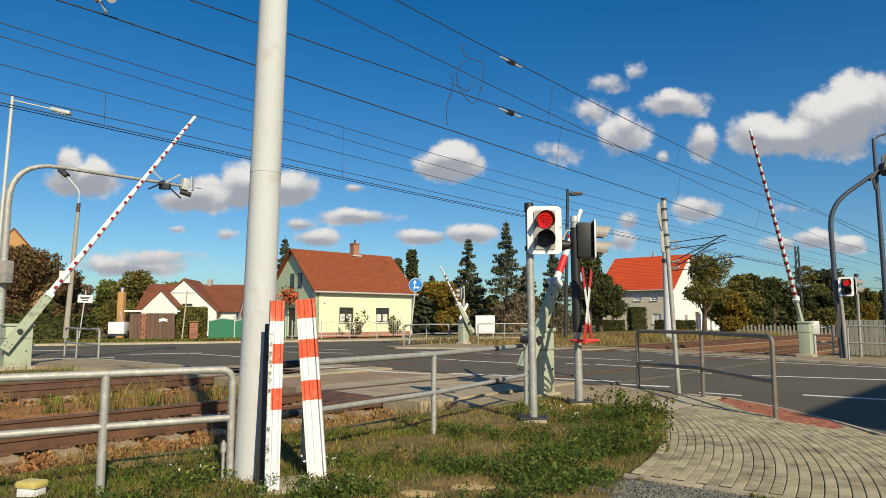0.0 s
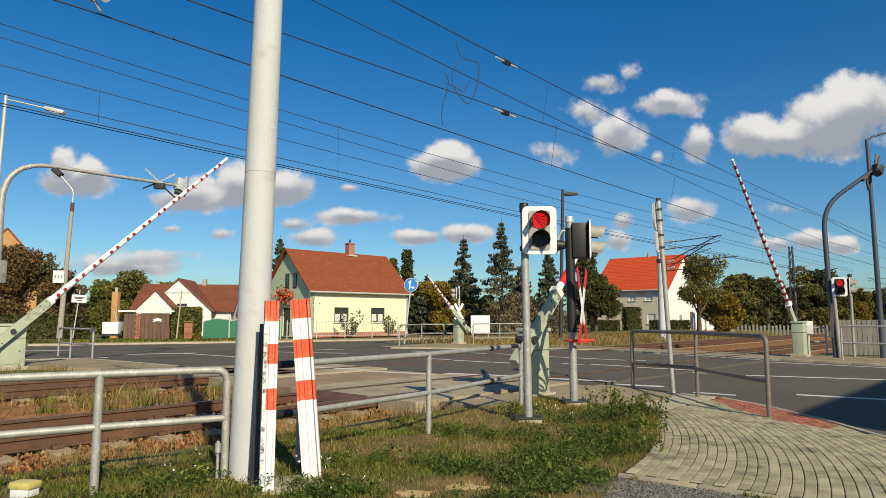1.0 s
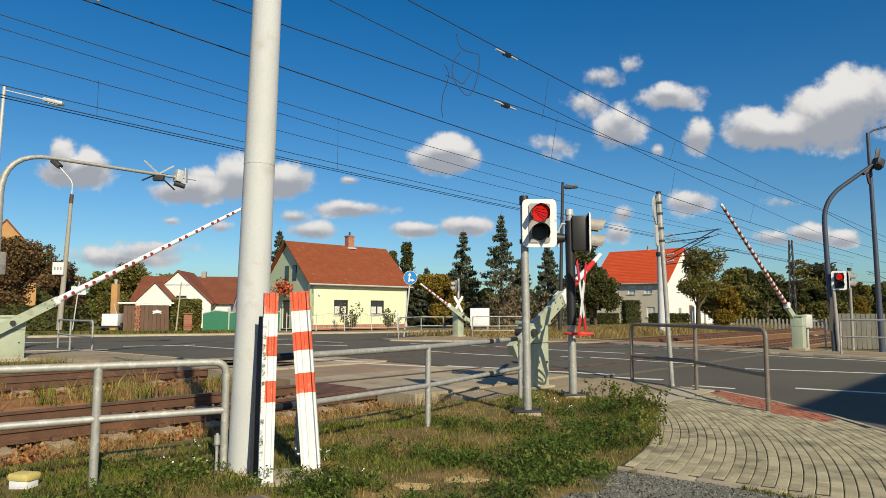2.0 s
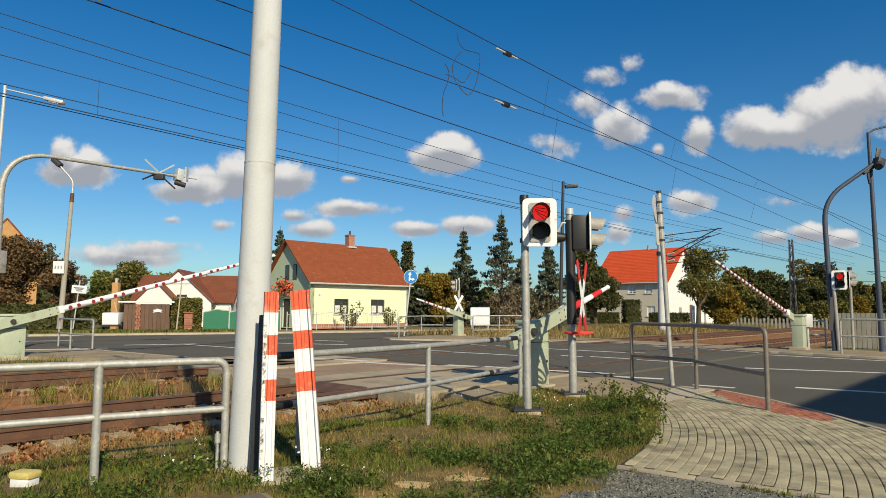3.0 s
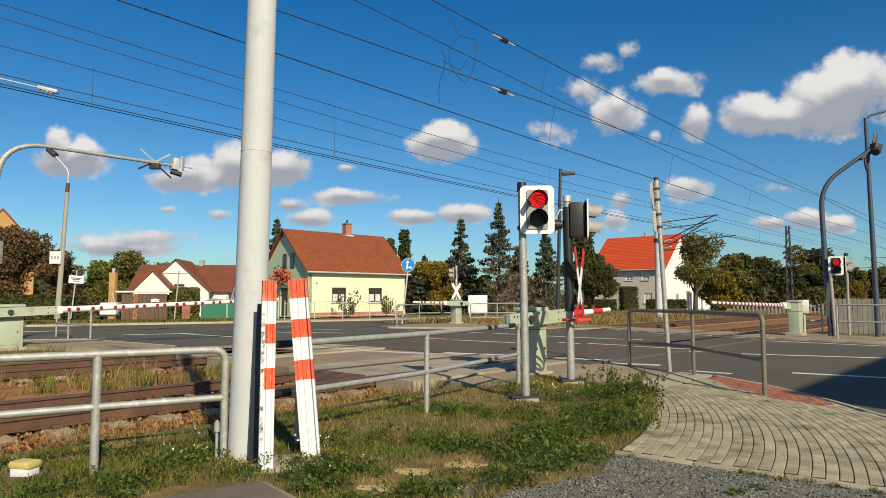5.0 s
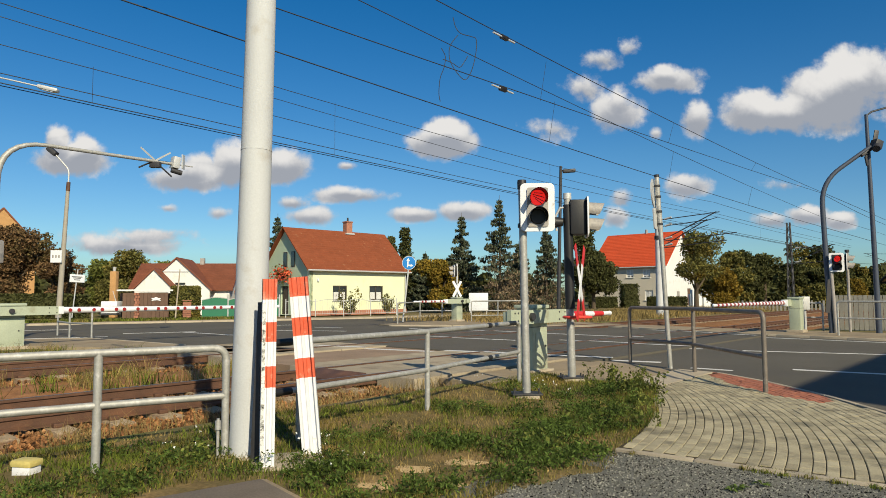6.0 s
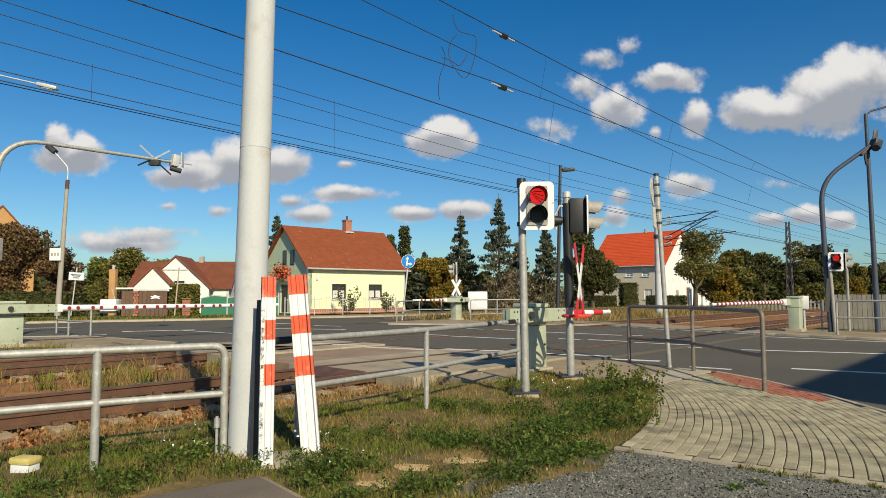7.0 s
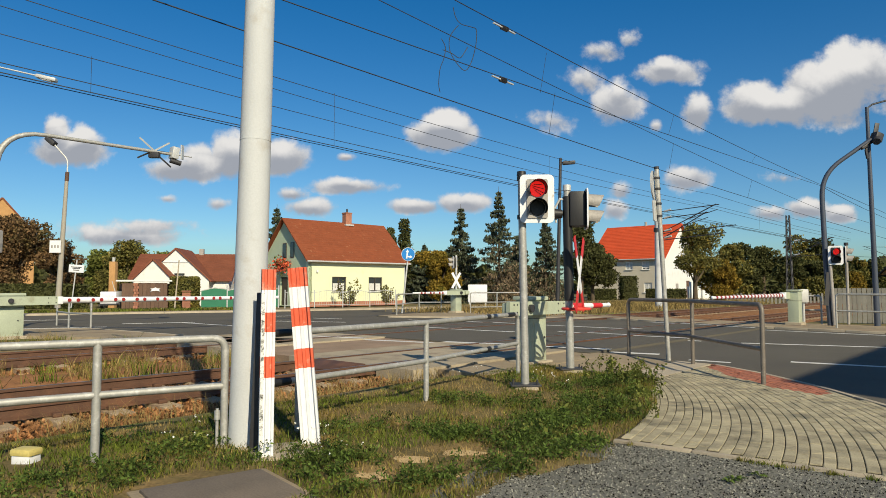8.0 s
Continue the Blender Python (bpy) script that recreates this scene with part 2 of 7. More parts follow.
M = dict(
    soil=mat("dry_soil", (0.20, 0.15, 0.08), 0.95, var=0.4, scale=0.7, fine=14, bump=0.5, stain=(0.12, 0.13, 0.035), stain_amt=0.55, stain_scale=0.35, spec=0.18),
    verge=mat("verge_soil", (0.15, 0.118, 0.05), 0.95, var=0.45, scale=2.5, fine=35, bump=0.6, stain=(0.30, 0.20, 0.09), stain_amt=0.35, stain_scale=1.3, spec=0.18),
    asphalt=mat("asphalt", (0.122, 0.112, 0.092), 0.85, var=0.22, scale=0.5, fine=120, bump=0.25, stain=(0.098, 0.09, 0.078), stain_amt=0.35, stain_scale=0.25, spec=0.18),
    chip=mat("chip_seal", (0.095, 0.094, 0.082), 0.95, var=0.6, scale=1.2, fine=48, bump=1.0, island=1.6, spec=0.18),
    sandy=mat("sandy_paving", (0.33, 0.265, 0.18), 0.9, var=0.25, scale=1.3, fine=40, bump=0.25, stain=(0.26, 0.2, 0.14), stain_amt=0.3, stain_scale=0.8, spec=0.18),
    panel=mat("crossing_concrete", (0.39, 0.33, 0.24), 0.85, var=0.22, scale=2, fine=70, bump=0.2, stain=(0.25, 0.2, 0.15), stain_amt=0.3, stain_scale=1.5, rand=0.4, spec=0.18),
    reddish=mat("rust_stained_paving", (0.30, 0.21, 0.14), 0.9, var=0.3, scale=1.5, fine=60, bump=0.3),
    paint=mat("road_paint", (0.68, 0.68, 0.66), 0.7, var=0.15, scale=3, fine=60, bump=0.1, stain=(0.3, 0.3, 0.3), stain_amt=0.2, stain_scale=6),
    block=mat("paving_block", (0.37, 0.325, 0.215), 0.9, var=0.3, scale=5, fine=70, bump=0.4, rand=0.5, island=0.5, stain=(0.19, 0.17, 0.115), stain_amt=0.42, stain_scale=2.6, coord="World"),
    redblock=mat("red_paving_block", (0.40, 0.145, 0.085), 0.9, var=0.25, scale=4, fine=90, bump=0.3, rand=0.5, island=0.5),
    joint=mat("joint_soil", (0.07, 0.058, 0.036), 0.95, var=0.3, scale=8, fine=60, bump=0.3, spec=0.18),
    kerb=mat("kerb_concrete", (0.42, 0.36, 0.27), 0.88, var=0.2, scale=5, fine=80, bump=0.25, rand=0.3),
    ballast=mat("rusty_ballast", (0.25, 0.12, 0.05), 0.95, var=0.6, scale=3, fine=30, bump=0.9, island=0.9, stain=(0.27, 0.17, 0.09), stain_amt=0.3, stain_scale=1.2, spec=0.18),
    rail=mat("rusty_rail", (0.105, 0.052, 0.031), 0.7, var=0.3, scale=4, fine=50, bump=0.2, stain=(0.16, 0.075, 0.04), stain_amt=0.4, stain_scale=3),
    railtop=mat("worn_rail_head", (0.30, 0.26, 0.23), 0.35, 0.9, var=0.2, scale=3, fine=40, bump=0.05),
    sleeper=mat("sleeper_concrete", (0.42, 0.32, 0.21), 0.9, var=0.3, scale=4, fine=50, bump=0.3, stain=(0.15, 0.08, 0.05), stain_amt=0.45, stain_scale=3, rand=0.4, spec=0.18),
    galv=mat("galvanised_steel", (0.40, 0.40, 0.38), 0.6, 0.4, var=0.18, scale=7, fine=45, bump=0.06, stain=(0.56, 0.56, 0.55), stain_amt=0.35, stain_scale=12),
    mastc=mat("spun_concrete", (0.54, 0.56, 0.58), 0.8, var=0.08, scale=2, fine=60, bump=0.08, stain=(0.46, 0.45, 0.43), stain_amt=0.22, stain_scale=3),
    white=mat("white_paint", (0.77, 0.79, 0.83), 0.55, var=0.06, scale=4, fine=50, bump=0.06, stain=(0.5, 0.45, 0.4), stain_amt=0.1, stain_scale=7),
    redp=mat("red_paint", (0.68, 0.12, 0.055), 0.6, var=0.16, scale=6, fine=40, bump=0.1, stain=(0.78, 0.36, 0.26), stain_amt=0.22, stain_scale=11),
    signred=mat("sign_red", (0.62, 0.03, 0.03), 0.45, var=0.1, scale=5, fine=40, bump=0.0),
    pink=mat("red_plastic_hoop", (0.72, 0.07, 0.05), 0.45, var=0.08, scale=4, fine=40, bump=0.0),
    green=mat("grey_green_enamel", (0.42, 0.47, 0.36), 0.5, var=0.12, scale=3, fine=40, bump=0.06, stain=(0.3, 0.31, 0.22), stain_amt=0.25, stain_scale=3),
    black=mat("black_plastic", (0.018, 0.018, 0.02), 0.5, var=0.2, scale=5, fine=60, bump=0.05),
    dark=mat("dark_steel", (0.05, 0.05, 0.055), 0.55, 0.3, var=0.2, scale=6, fine=40, bump=0.05),
    visor=mat("grey_visor", (0.34, 0.32, 0.30), 0.55, var=0.25, scale=6, fine=30, bump=0.05),
    grey=mat("light_grey_metal", (0.55, 0.56, 0.56), 0.5, 0.2, var=0.1, scale=5, fine=40, bump=0.04),
    blue=mat("sign_blue", (0.02, 0.22, 0.62), 0.4, var=0.06, scale=5, fine=40, bump=0.0),
    wire=mat("weathered_copper_wire", (0.05, 0.055, 0.06), 0.6, 0.4, var=0.2, scale=3, fine=20, bump=0.0),
    yellow_wall=mat("pale_yellow_render", (0.78, 0.81, 0.55), 0.9, var=0.06, scale=0.8, fine=30, bump=0.12, stain=(0.7, 0.72, 0.45), stain_amt=0.15, stain_scale=0.7),
    green_wall=mat("pale_green_render", (0.52, 0.62, 0.44), 0.9, var=0.06, scale=0.8, fine=30, bump=0.12),
    cream=mat("white_render", (0.76, 0.77, 0.76), 0.9, var=0.06, scale=0.8, fine=30, bump=0.12, stain=(0.66, 0.63, 0.57), stain_amt=0.2, stain_scale=0.9),
    shaded_wall=mat("shade_toned_render", (0.62, 0.56, 0.45), 0.9, var=0.08, scale=0.8, fine=30, bump=0.12),
    tile=mat("brown_red_tiles", (0.25, 0.072, 0.032), 0.75, var=0.18, scale=2.2, fine=14, bump=0.4, island=0.15, rand=0.12, stain=(0.40, 0.22, 0.12), stain_amt=0.06, stain_scale=3.5, spec=0.18),
    tile2=mat("bright_red_tiles", (0.58, 0.085, 0.03), 0.7, var=0.15, scale=1.0, fine=12, bump=0.4, island=0.35, rand=0.2, spec=0.18),
    tile3=mat("dark_brown_tiles", (0.20, 0.072, 0.042), 0.75, var=0.25, scale=1.2, fine=12, bump=0.4, island=0.4, spec=0.18),
    brick=mat("red_brick", (0.32, 0.14, 0.09), 0.9, var=0.25, scale=4, fine=30, bump=0.3, island=0.6, rand=0.5),
    orange_wall=mat("ochre_brick_gable", (0.48, 0.27, 0.11), 0.9, var=0.2, scale=2, fine=25, bump=0.2),
    wood=mat("dark_brown_boards", (0.13, 0.075, 0.05), 0.75, var=0.25, scale=3, fine=40, bump=0.2, rand=0.4),
    frame=mat("dark_window_frame", (0.07, 0.055, 0.04), 0.6, var=0.15, scale=5, fine=40, bump=0.05),
    wframe=mat("white_window_frame", (0.78, 0.78, 0.76), 0.5, var=0.05, scale=5, fine=40, bump=0.0),
    curtain=mat("net_curtain", (0.62, 0.62, 0.60), 0.9, var=0.3, scale=9, fine=40, bump=0.1),
    gategreen=mat("dark_green_sheet", (0.015, 0.16, 0.085), 0.5, var=0.12, scale=3, fine=40, bump=0.05),
    bark=mat("bark", (0.10, 0.075, 0.05), 0.95, var=0.4, scale=5, fine=25, bump=0.7),
    leaf=mat("green_leaves", (0.17, 0.19, 0.045), 0.7, var=0.5, scale=0.5, fine=6, bump=0, island=1.0, trans=0.3, spec=0.18),
    leafdark=mat("dark_leaves", (0.085, 0.09, 0.032), 0.75, var=0.5, scale=0.5, fine=6, bump=0, island=1.0, trans=0.25, spec=0.18),
    leafyellow=mat("yellowing_leaves", (0.27, 0.185, 0.03), 0.7, var=0.45, scale=0.5, fine=6, bump=0, island=1.0, trans=0.3, stain=(0.16, 0.16, 0.03), stain_amt=0.4, stain_scale=0.6, spec=0.18),
    leafautumn=mat("early_autumn_leaves", (0.17, 0.16, 0.045), 0.7, var=0.5, scale=0.5, fine=6, bump=0, island=1.0, trans=0.3, stain=(0.24, 0.16, 0.03), stain_amt=0.35, stain_scale=0.7, spec=0.18),
    leafbrown=mat("brown_copper_leaves", (0.19, 0.115, 0.055), 0.75, var=0.5, scale=0.5, fine=6, bump=0, island=1.0, trans=0.25, stain=(0.10, 0.095, 0.035), stain_amt=0.4, stain_scale=0.5, spec=0.18),
    needle=mat("blue_green_needles", (0.085, 0.10, 0.062), 0.8, var=0.5, scale=0.6, fine=8, bump=0, island=1.0, trans=0.15, spec=0.18),
    needlebrown=mat("dry_brown_needles", (0.24, 0.18, 0.115), 0.85, var=0.5, scale=0.6, fine=8, bump=0, island=1.0, trans=0.15, spec=0.18),
    blade=mat("grass_blades", (0.125, 0.16, 0.024), 0.8, var=0.55, scale=0.8, fine=5, bump=0, island=1.2, trans=0.3, stain=(0.25, 0.19, 0.055), stain_amt=0.5, stain_scale=1.3, spec=0.18),
    straw=mat("dry_straw_grass", (0.31, 0.23, 0.09), 0.85, var=0.45, scale=1, fine=5, bump=0, island=1.0, trans=0.25, spec=0.18),
    weed=mat("weed_leaves", (0.085, 0.128, 0.026), 0.65, var=0.5, scale=2, fine=9, bump=0, island=1.2, trans=0.3, spec=0.18),
    petal=mat("white_petals", (0.85, 0.85, 0.8), 0.8, var=0.05, bump=0),
    redflower=mat("red_blossom", (0.55, 0.10, 0.05), 0.8, var=0.4, scale=3, fine=20, bump=0, island=0.8, spec=0.18),
    chip2=mat("stone_chips", (0.15, 0.15, 0.13), 0.9, var=0.6, scale=6, fine=80, bump=0.3, island=1.8, spec=0.18),
    darkrail=mat("weathered_dark_steel", (0.20, 0.175, 0.15), 0.55, 0.3, var=0.25, scale=6, fine=40, bump=0.08, stain=(0.34, 0.32, 0.29), stain_amt=0.2, stain_scale=5),
    blueg=mat("blue_grey_paint", (0.07, 0.085, 0.12), 0.5, 0.1, var=0.15, scale=5, fine=40, bump=0.04),
    chipped=mat("chipped_white_paint", (0.78, 0.78, 0.75), 0.6, var=0.08, scale=6, fine=60, bump=0.1, stain=(0.02, 0.02, 0.02), stain_amt=0.42, stain_scale=26),
    bare=mat("bare_sandy_soil", (0.52, 0.38, 0.2), 0.95, var=0.25, scale=5, fine=60, bump=0.5, spec=0.15),
    fencegrey=mat("weathered_fence_grey", (0.19, 0.185, 0.165), 0.7, var=0.2, scale=4, fine=40, bump=0.1, rand=0.4),
    lampc=mat("weathered_lamp_concrete", (0.36, 0.33, 0.28), 0.85, var=0.15, scale=3, fine=40, bump=0.1),
    darkred=mat("dark_red_foil", (0.30, 0.02, 0.02), 0.5, var=0.15, scale=5, fine=40, bump=0.0),
    box_yellow=mat("faded_yellow_lid", (0.6, 0.5, 0.17), 0.6, var=0.15, scale=6, fine=40, bump=0.1),
    lamp_red=glow("red_lamp", (0.9, 0.02, 0.015), 0.75),
    glass=glass("window_glass"),
)


# ---- building helpers ----
TU, TN = Vector((0.669, 0.743, 0)), Vector((-0.743, 0.669, 0))   # along the tracks, across them (along the road)
RZ = math.degrees(math.atan2(0.743, 0.669))                      # turn of the tracks


def T(u, n, z=0.0):
    return TU * u + TN * n + Vector((0, 0, z))


def thing(name, label, category, m, group="", kind=""):
    ob = new(name)
    ob.empty_display_size = 0.2
    ob.matrix_basis = m
    return tagged(ob, label, category, group, kind)


def mesh_of(name, bm, material, smooth=None):
    me = bpy.data.meshes.new(name)
    bm.to_mesh(me)
    bm.free()
    me.materials.append(material)
    if smooth is not None:
        me.polygons.foreach_set("use_smooth", [True] * len(me.polygons))
        me.set_sharp_from_angle(angle=radians(smooth))
    return me


def part(name, bm, material, parent=None, label="", smooth=40):
    """Links a bmesh as one mesh object under a thing or under a part."""
    ob = new(name, mesh_of(name, bm, material, smooth))
    ob.parent = parent
    return tagged(ob, label)


def data_part(name, verts, faces, material, parent=None, label="", kind=""):
    me = bpy.data.meshes.new(name)
    me.from_pydata(verts, [], faces)
    me.materials.append(material)
    ob = new(name, me)
    ob.parent = parent
    return tagged(ob, label, "", "", kind)


def box(bm, size, at=(0, 0, 0), rot=(0, 0, 0), bevel=0.0):
    """A box of that size whose middle is at `at`; bevel rounds its edges."""
    m = Matrix.LocRotScale(at, Euler([radians(a) for a in rot]), size)
    vs = bmesh.ops.create_cube(bm, size=1.0, matrix=m)["verts"]
    if bevel:
        es = list({e for v in vs for e in v.link_edges})
        bmesh.ops.bevel(bm, geom=es, offset=bevel, segments=2, affect="EDGES", profile=0.6)
    return bm


def rod(bm, a, b, r0, r1=None, seg=12, caps=True):
    a, b = Vector(a), Vector(b)
    r1 = r0 if r1 is None else r1
    turn = (b - a).to_track_quat("Z", "Y").to_matrix().to_4x4()
    m = Matrix.Translation((a + b) / 2) @ turn
    bmesh.ops.create_cone(bm, cap_ends=caps, segments=seg, radius1=r0, radius2=r1, depth=(b - a).length, matrix=m)
    return bm


def tube(bm, pts, r, seg=10, r_end=None):
    """A bent pipe through the points; the ring is carried along without twist."""
    pts = [Vector(p) for p in pts]
    rings, side = [], None
    for i, p in enumerate(pts):
        way = (pts[min(i + 1, len(pts) - 1)] - pts[max(i - 1, 0)]).normalized()
        if side is None:
            side = way.orthogonal().normalized()
        side = (side - way * side.dot(way)).normalized()
        over = side.cross(way).normalized()
        rr = r if r_end is None else r + (r_end - r) * i / (len(pts) - 1)
        rings.append([bm.verts.new(p + (side * math.cos(a) + over * math.sin(a)) * rr) for a in (2 * math.pi * k / seg for k in range(seg))])
    for a, b in zip(rings, rings[1:]):
        for k in range(seg):
            bm.faces.new((a[k], b[k], b[(k + 1) % seg], a[(k + 1) % seg]))
    bm.faces.new(rings[0])
    bm.faces.new(rings[-1][::-1])
    bmesh.ops.recalc_face_normals(bm, faces=bm.faces[:])
    return bm


def smooth_path(pts, steps=5):
    """More points along a smooth curve through the given ones."""
    pts = [Vector(p) for p in pts]
    out = []
    for i in range(len(pts) - 1):
        p0, p1, p2, p3 = pts[max(i - 1, 0)], pts[i], pts[i + 1], pts[min(i + 2, len(pts) - 1)]
        for k in range(steps):
            t = k / steps
            out.append(0.5 * (2 * p1 + (p2 - p0) * t + (2 * p0 - 5 * p1 + 4 * p2 - p3) * t * t + (3 * p1 - p0 - 3 * p2 + p3) * t ** 3))
    return out + [pts[-1]]


def bend(a, b, c, r, steps=6):
    """Points of a rounded corner at b between a and c."""
    a, b, c = Vector(a), Vector(b), Vector(c)
    p, q = b + (a - b).normalized() * r, b + (c - b).normalized() * r
    return [p.lerp(b, t).lerp(b.lerp(q, t), t) for t in (i / steps for i in range(steps + 1))]


def slab(bm, pts, z0, z1):
    """A plate of that outline (seen from above) from z0 up to z1."""
    lo = [bm.verts.new((p[0], p[1], z0)) for p in pts]
    hi = [bm.verts.new((p[0], p[1], z1)) for p in pts]
    area = sum(a[0] * b[1] - b[0] * a[1] for a, b in zip(pts, list(pts[1:]) + [pts[0]]))
    if area < 0:
        lo, hi = lo[::-1], hi[::-1]
    n = len(pts)
    top = bm.faces.new(hi)
    bm.faces.new(lo[::-1])
    for i in range(n):
        bm.faces.new((lo[i], lo[(i + 1) % n], hi[(i + 1) % n], hi[i]))
    top.normal_update()
    bmesh.ops.triangulate(bm, faces=[top], ngon_method="EAR_CLIP")
    return bm


def prism(bm, outline, y0, y1, m=None):
    """An outline in the x-z plane drawn out from y0 to y1."""
    fr = [bm.verts.new((x, y0, z)) for x, z in outline]
    bk = [bm.verts.new((x, y1, z)) for x, z in outline]
    n = len(outline)
    faces = [bm.faces.new(fr), bm.faces.new(bk[::-1])] + [bm.faces.new((fr[i], bk[i], bk[(i + 1) % n], fr[(i + 1) % n])) for i in range(n)]
    bmesh.ops.recalc_face_normals(bm, faces=faces)
    if m is not None:
        bmesh.ops.transform(bm, matrix=m, verts=fr + bk)
    return bm


def inside(x, y, poly):
    hit, j = False, len(poly) - 1
    for i in range(len(poly)):
        (xi, yi), (xj, yj) = poly[i][:2], poly[j][:2]
        if (yi > y) != (yj > y) and x < (xj - xi) * (y - yi) / (yj - yi) + xi:
            hit = not hit
        j = i
    return hit


def quads(centres, size, aspect=1.0, spread=0.5, lean=None, rng=None):
    """Verts and faces of many small leaves, each bent along its middle; lean: a direction that they hang along."""
    rng = rng or np.random.default_rng(1)
    c = np.asarray(centres, float)
    k = len(c)
    a = rng.normal(size=(k, 3))
    if lean is not None:
        a = a * 0.5 + np.asarray(lean)
    a /= np.linalg.norm(a, axis=1, keepdims=True) + 1e-9
    b = np.cross(a, rng.normal(size=(k, 3)))
    b /= np.linalg.norm(b, axis=1, keepdims=True) + 1e-9
    s = size * (1 + spread * rng.uniform(-1, 1, (k, 1)))
    a, b = a * s * aspect, b * s * 0.5
    v = np.stack([c - a * 0.5, c + b, c + a * 0.5, c - b], 1).reshape(-1, 3)
    f = np.arange(4 * k).reshape(-1, 4)
    return v.tolist(), f.tolist()


# ---- ground, road, pavements ----
def build_ground():
    rows = [(-900, -0.02), (-60, -0.02), (7.35, -0.02), (7.8, -0.32), (17.5, -0.32), (18.0, -0.02), (120, -0.02), (1500, -0.02)]
    cols = [-1500, -200, -60, -20, 0, 8, 26, 60, 200, 1500]
    verts = [T(u, n, z) for n, z in rows for u in cols]
    k = len(cols)
    faces = [(i * k + j, i * k + j + 1, (i + 1) * k + j + 1, (i + 1) * k + j) for i in range(len(rows) - 1) for j in range(k - 1)]
    tagged(data_part("ground", verts, faces, M["soil"]), "dry brown and green open ground with worn grass", "ground", "", "structure")


ROAD = [(64, 48), (60.5, 38.7), (46, 28.2), (11.63, 0.96), (8.0, 2.6), (6.2, 4.4), (5.45, 6.5), (5.30, 8.02), (5.36, 9.55), (5.26, 11.06), (4.95, 12.4), (3.7, 14.4), (2.0, 16.0), (-3.5, 17.9), (-7.4, 19.2),
        (-11.8, 22.5), (-13.7, 22.0), (-30, 14.0), (-70, -6), (-70, 9), (-21.9, 33.2), (-11.8, 38.4), (-5, 42.2), (5, 50), (9, 47), (1.2, 40.0), (-3.3, 32.9),
        (-2.6, 31.9), (0.4, 31.3), (3.0, 31.6), (7.3, 30.2), (10.8, 24.1), (13.6, 20.6), (15.2, 19.2), (17, 20.6), (39, 45.5)]
PAVE_FAR = [(-3.2, 32.95), (-2.6, 32.0), (0.4, 31.4), (3.0, 31.7), (7.35, 30.3), (10.85, 24.2), (13.65, 20.7), (15.2, 19.3), (16.9, 20.7), (17.5, 22.6), (12.6, 26.6), (9.2, 31.2), (6, 36), (4, 42), (1.3, 40.0)]
PAVE_LEFT = [(-3.5, 17.85), (-7.4, 19.15), (-11.8, 22.45), (-13.7, 21.95), (-30, 13.9), (-30.6, 12.5), (-13.6, 19.6), (-9.4, 18.4), (-6.9, 17.2), (-4.0, 16.6)]
PAVE_HOUSE = [(-70, 9.05), (-21.9, 33.25), (-11.8, 38.45), (-5, 42.25), (5, 50.05), (4.2, 51.2), (-5.6, 44.6), (-12.3, 41.0), (-22.6, 35.2), (-71, 11)]
FOOTWAY = [(1.55, 12.7), (2.3, 11.6), (3.05, 11.0), (4.45, 12.95), (3.68, 14.35), (1.95, 15.95), (0.2, 14.9), (0.3, 13.6)]
BLOCKS = [(1.62, 6.38), (3.33, 5.14), (6.1, 3.1), (6.1, 4.5), (5.42, 6.5), (5.26, 8.02), (5.32, 9.55), (5.24, 11.0), (4.98, 12.34), (4.76, 12.16), (3.42, 10.62), (2.95, 9.5), (2.55, 8.2), (2.0, 7.0)]
REDS = [(4.74, 12.2), (4.60, 10.9), (4.68, 9.7), (4.9, 9.0), (5.22, 9.0), (5.32, 9.55), (5.24, 11.0), (4.98, 12.36)]


NEAR_C, FAR_C = 9.62, 15.45     # middles of the two tracks, across
RAIL_Z = 0.085


def plate(name, outline, z0, z1, material, label, category="pavement"):
    bm = slab(bmesh.new(), outline, z0, z1)
    ob = part(name, bm, material, smooth=None)
    return tagged(ob, label, category, "", "structure")


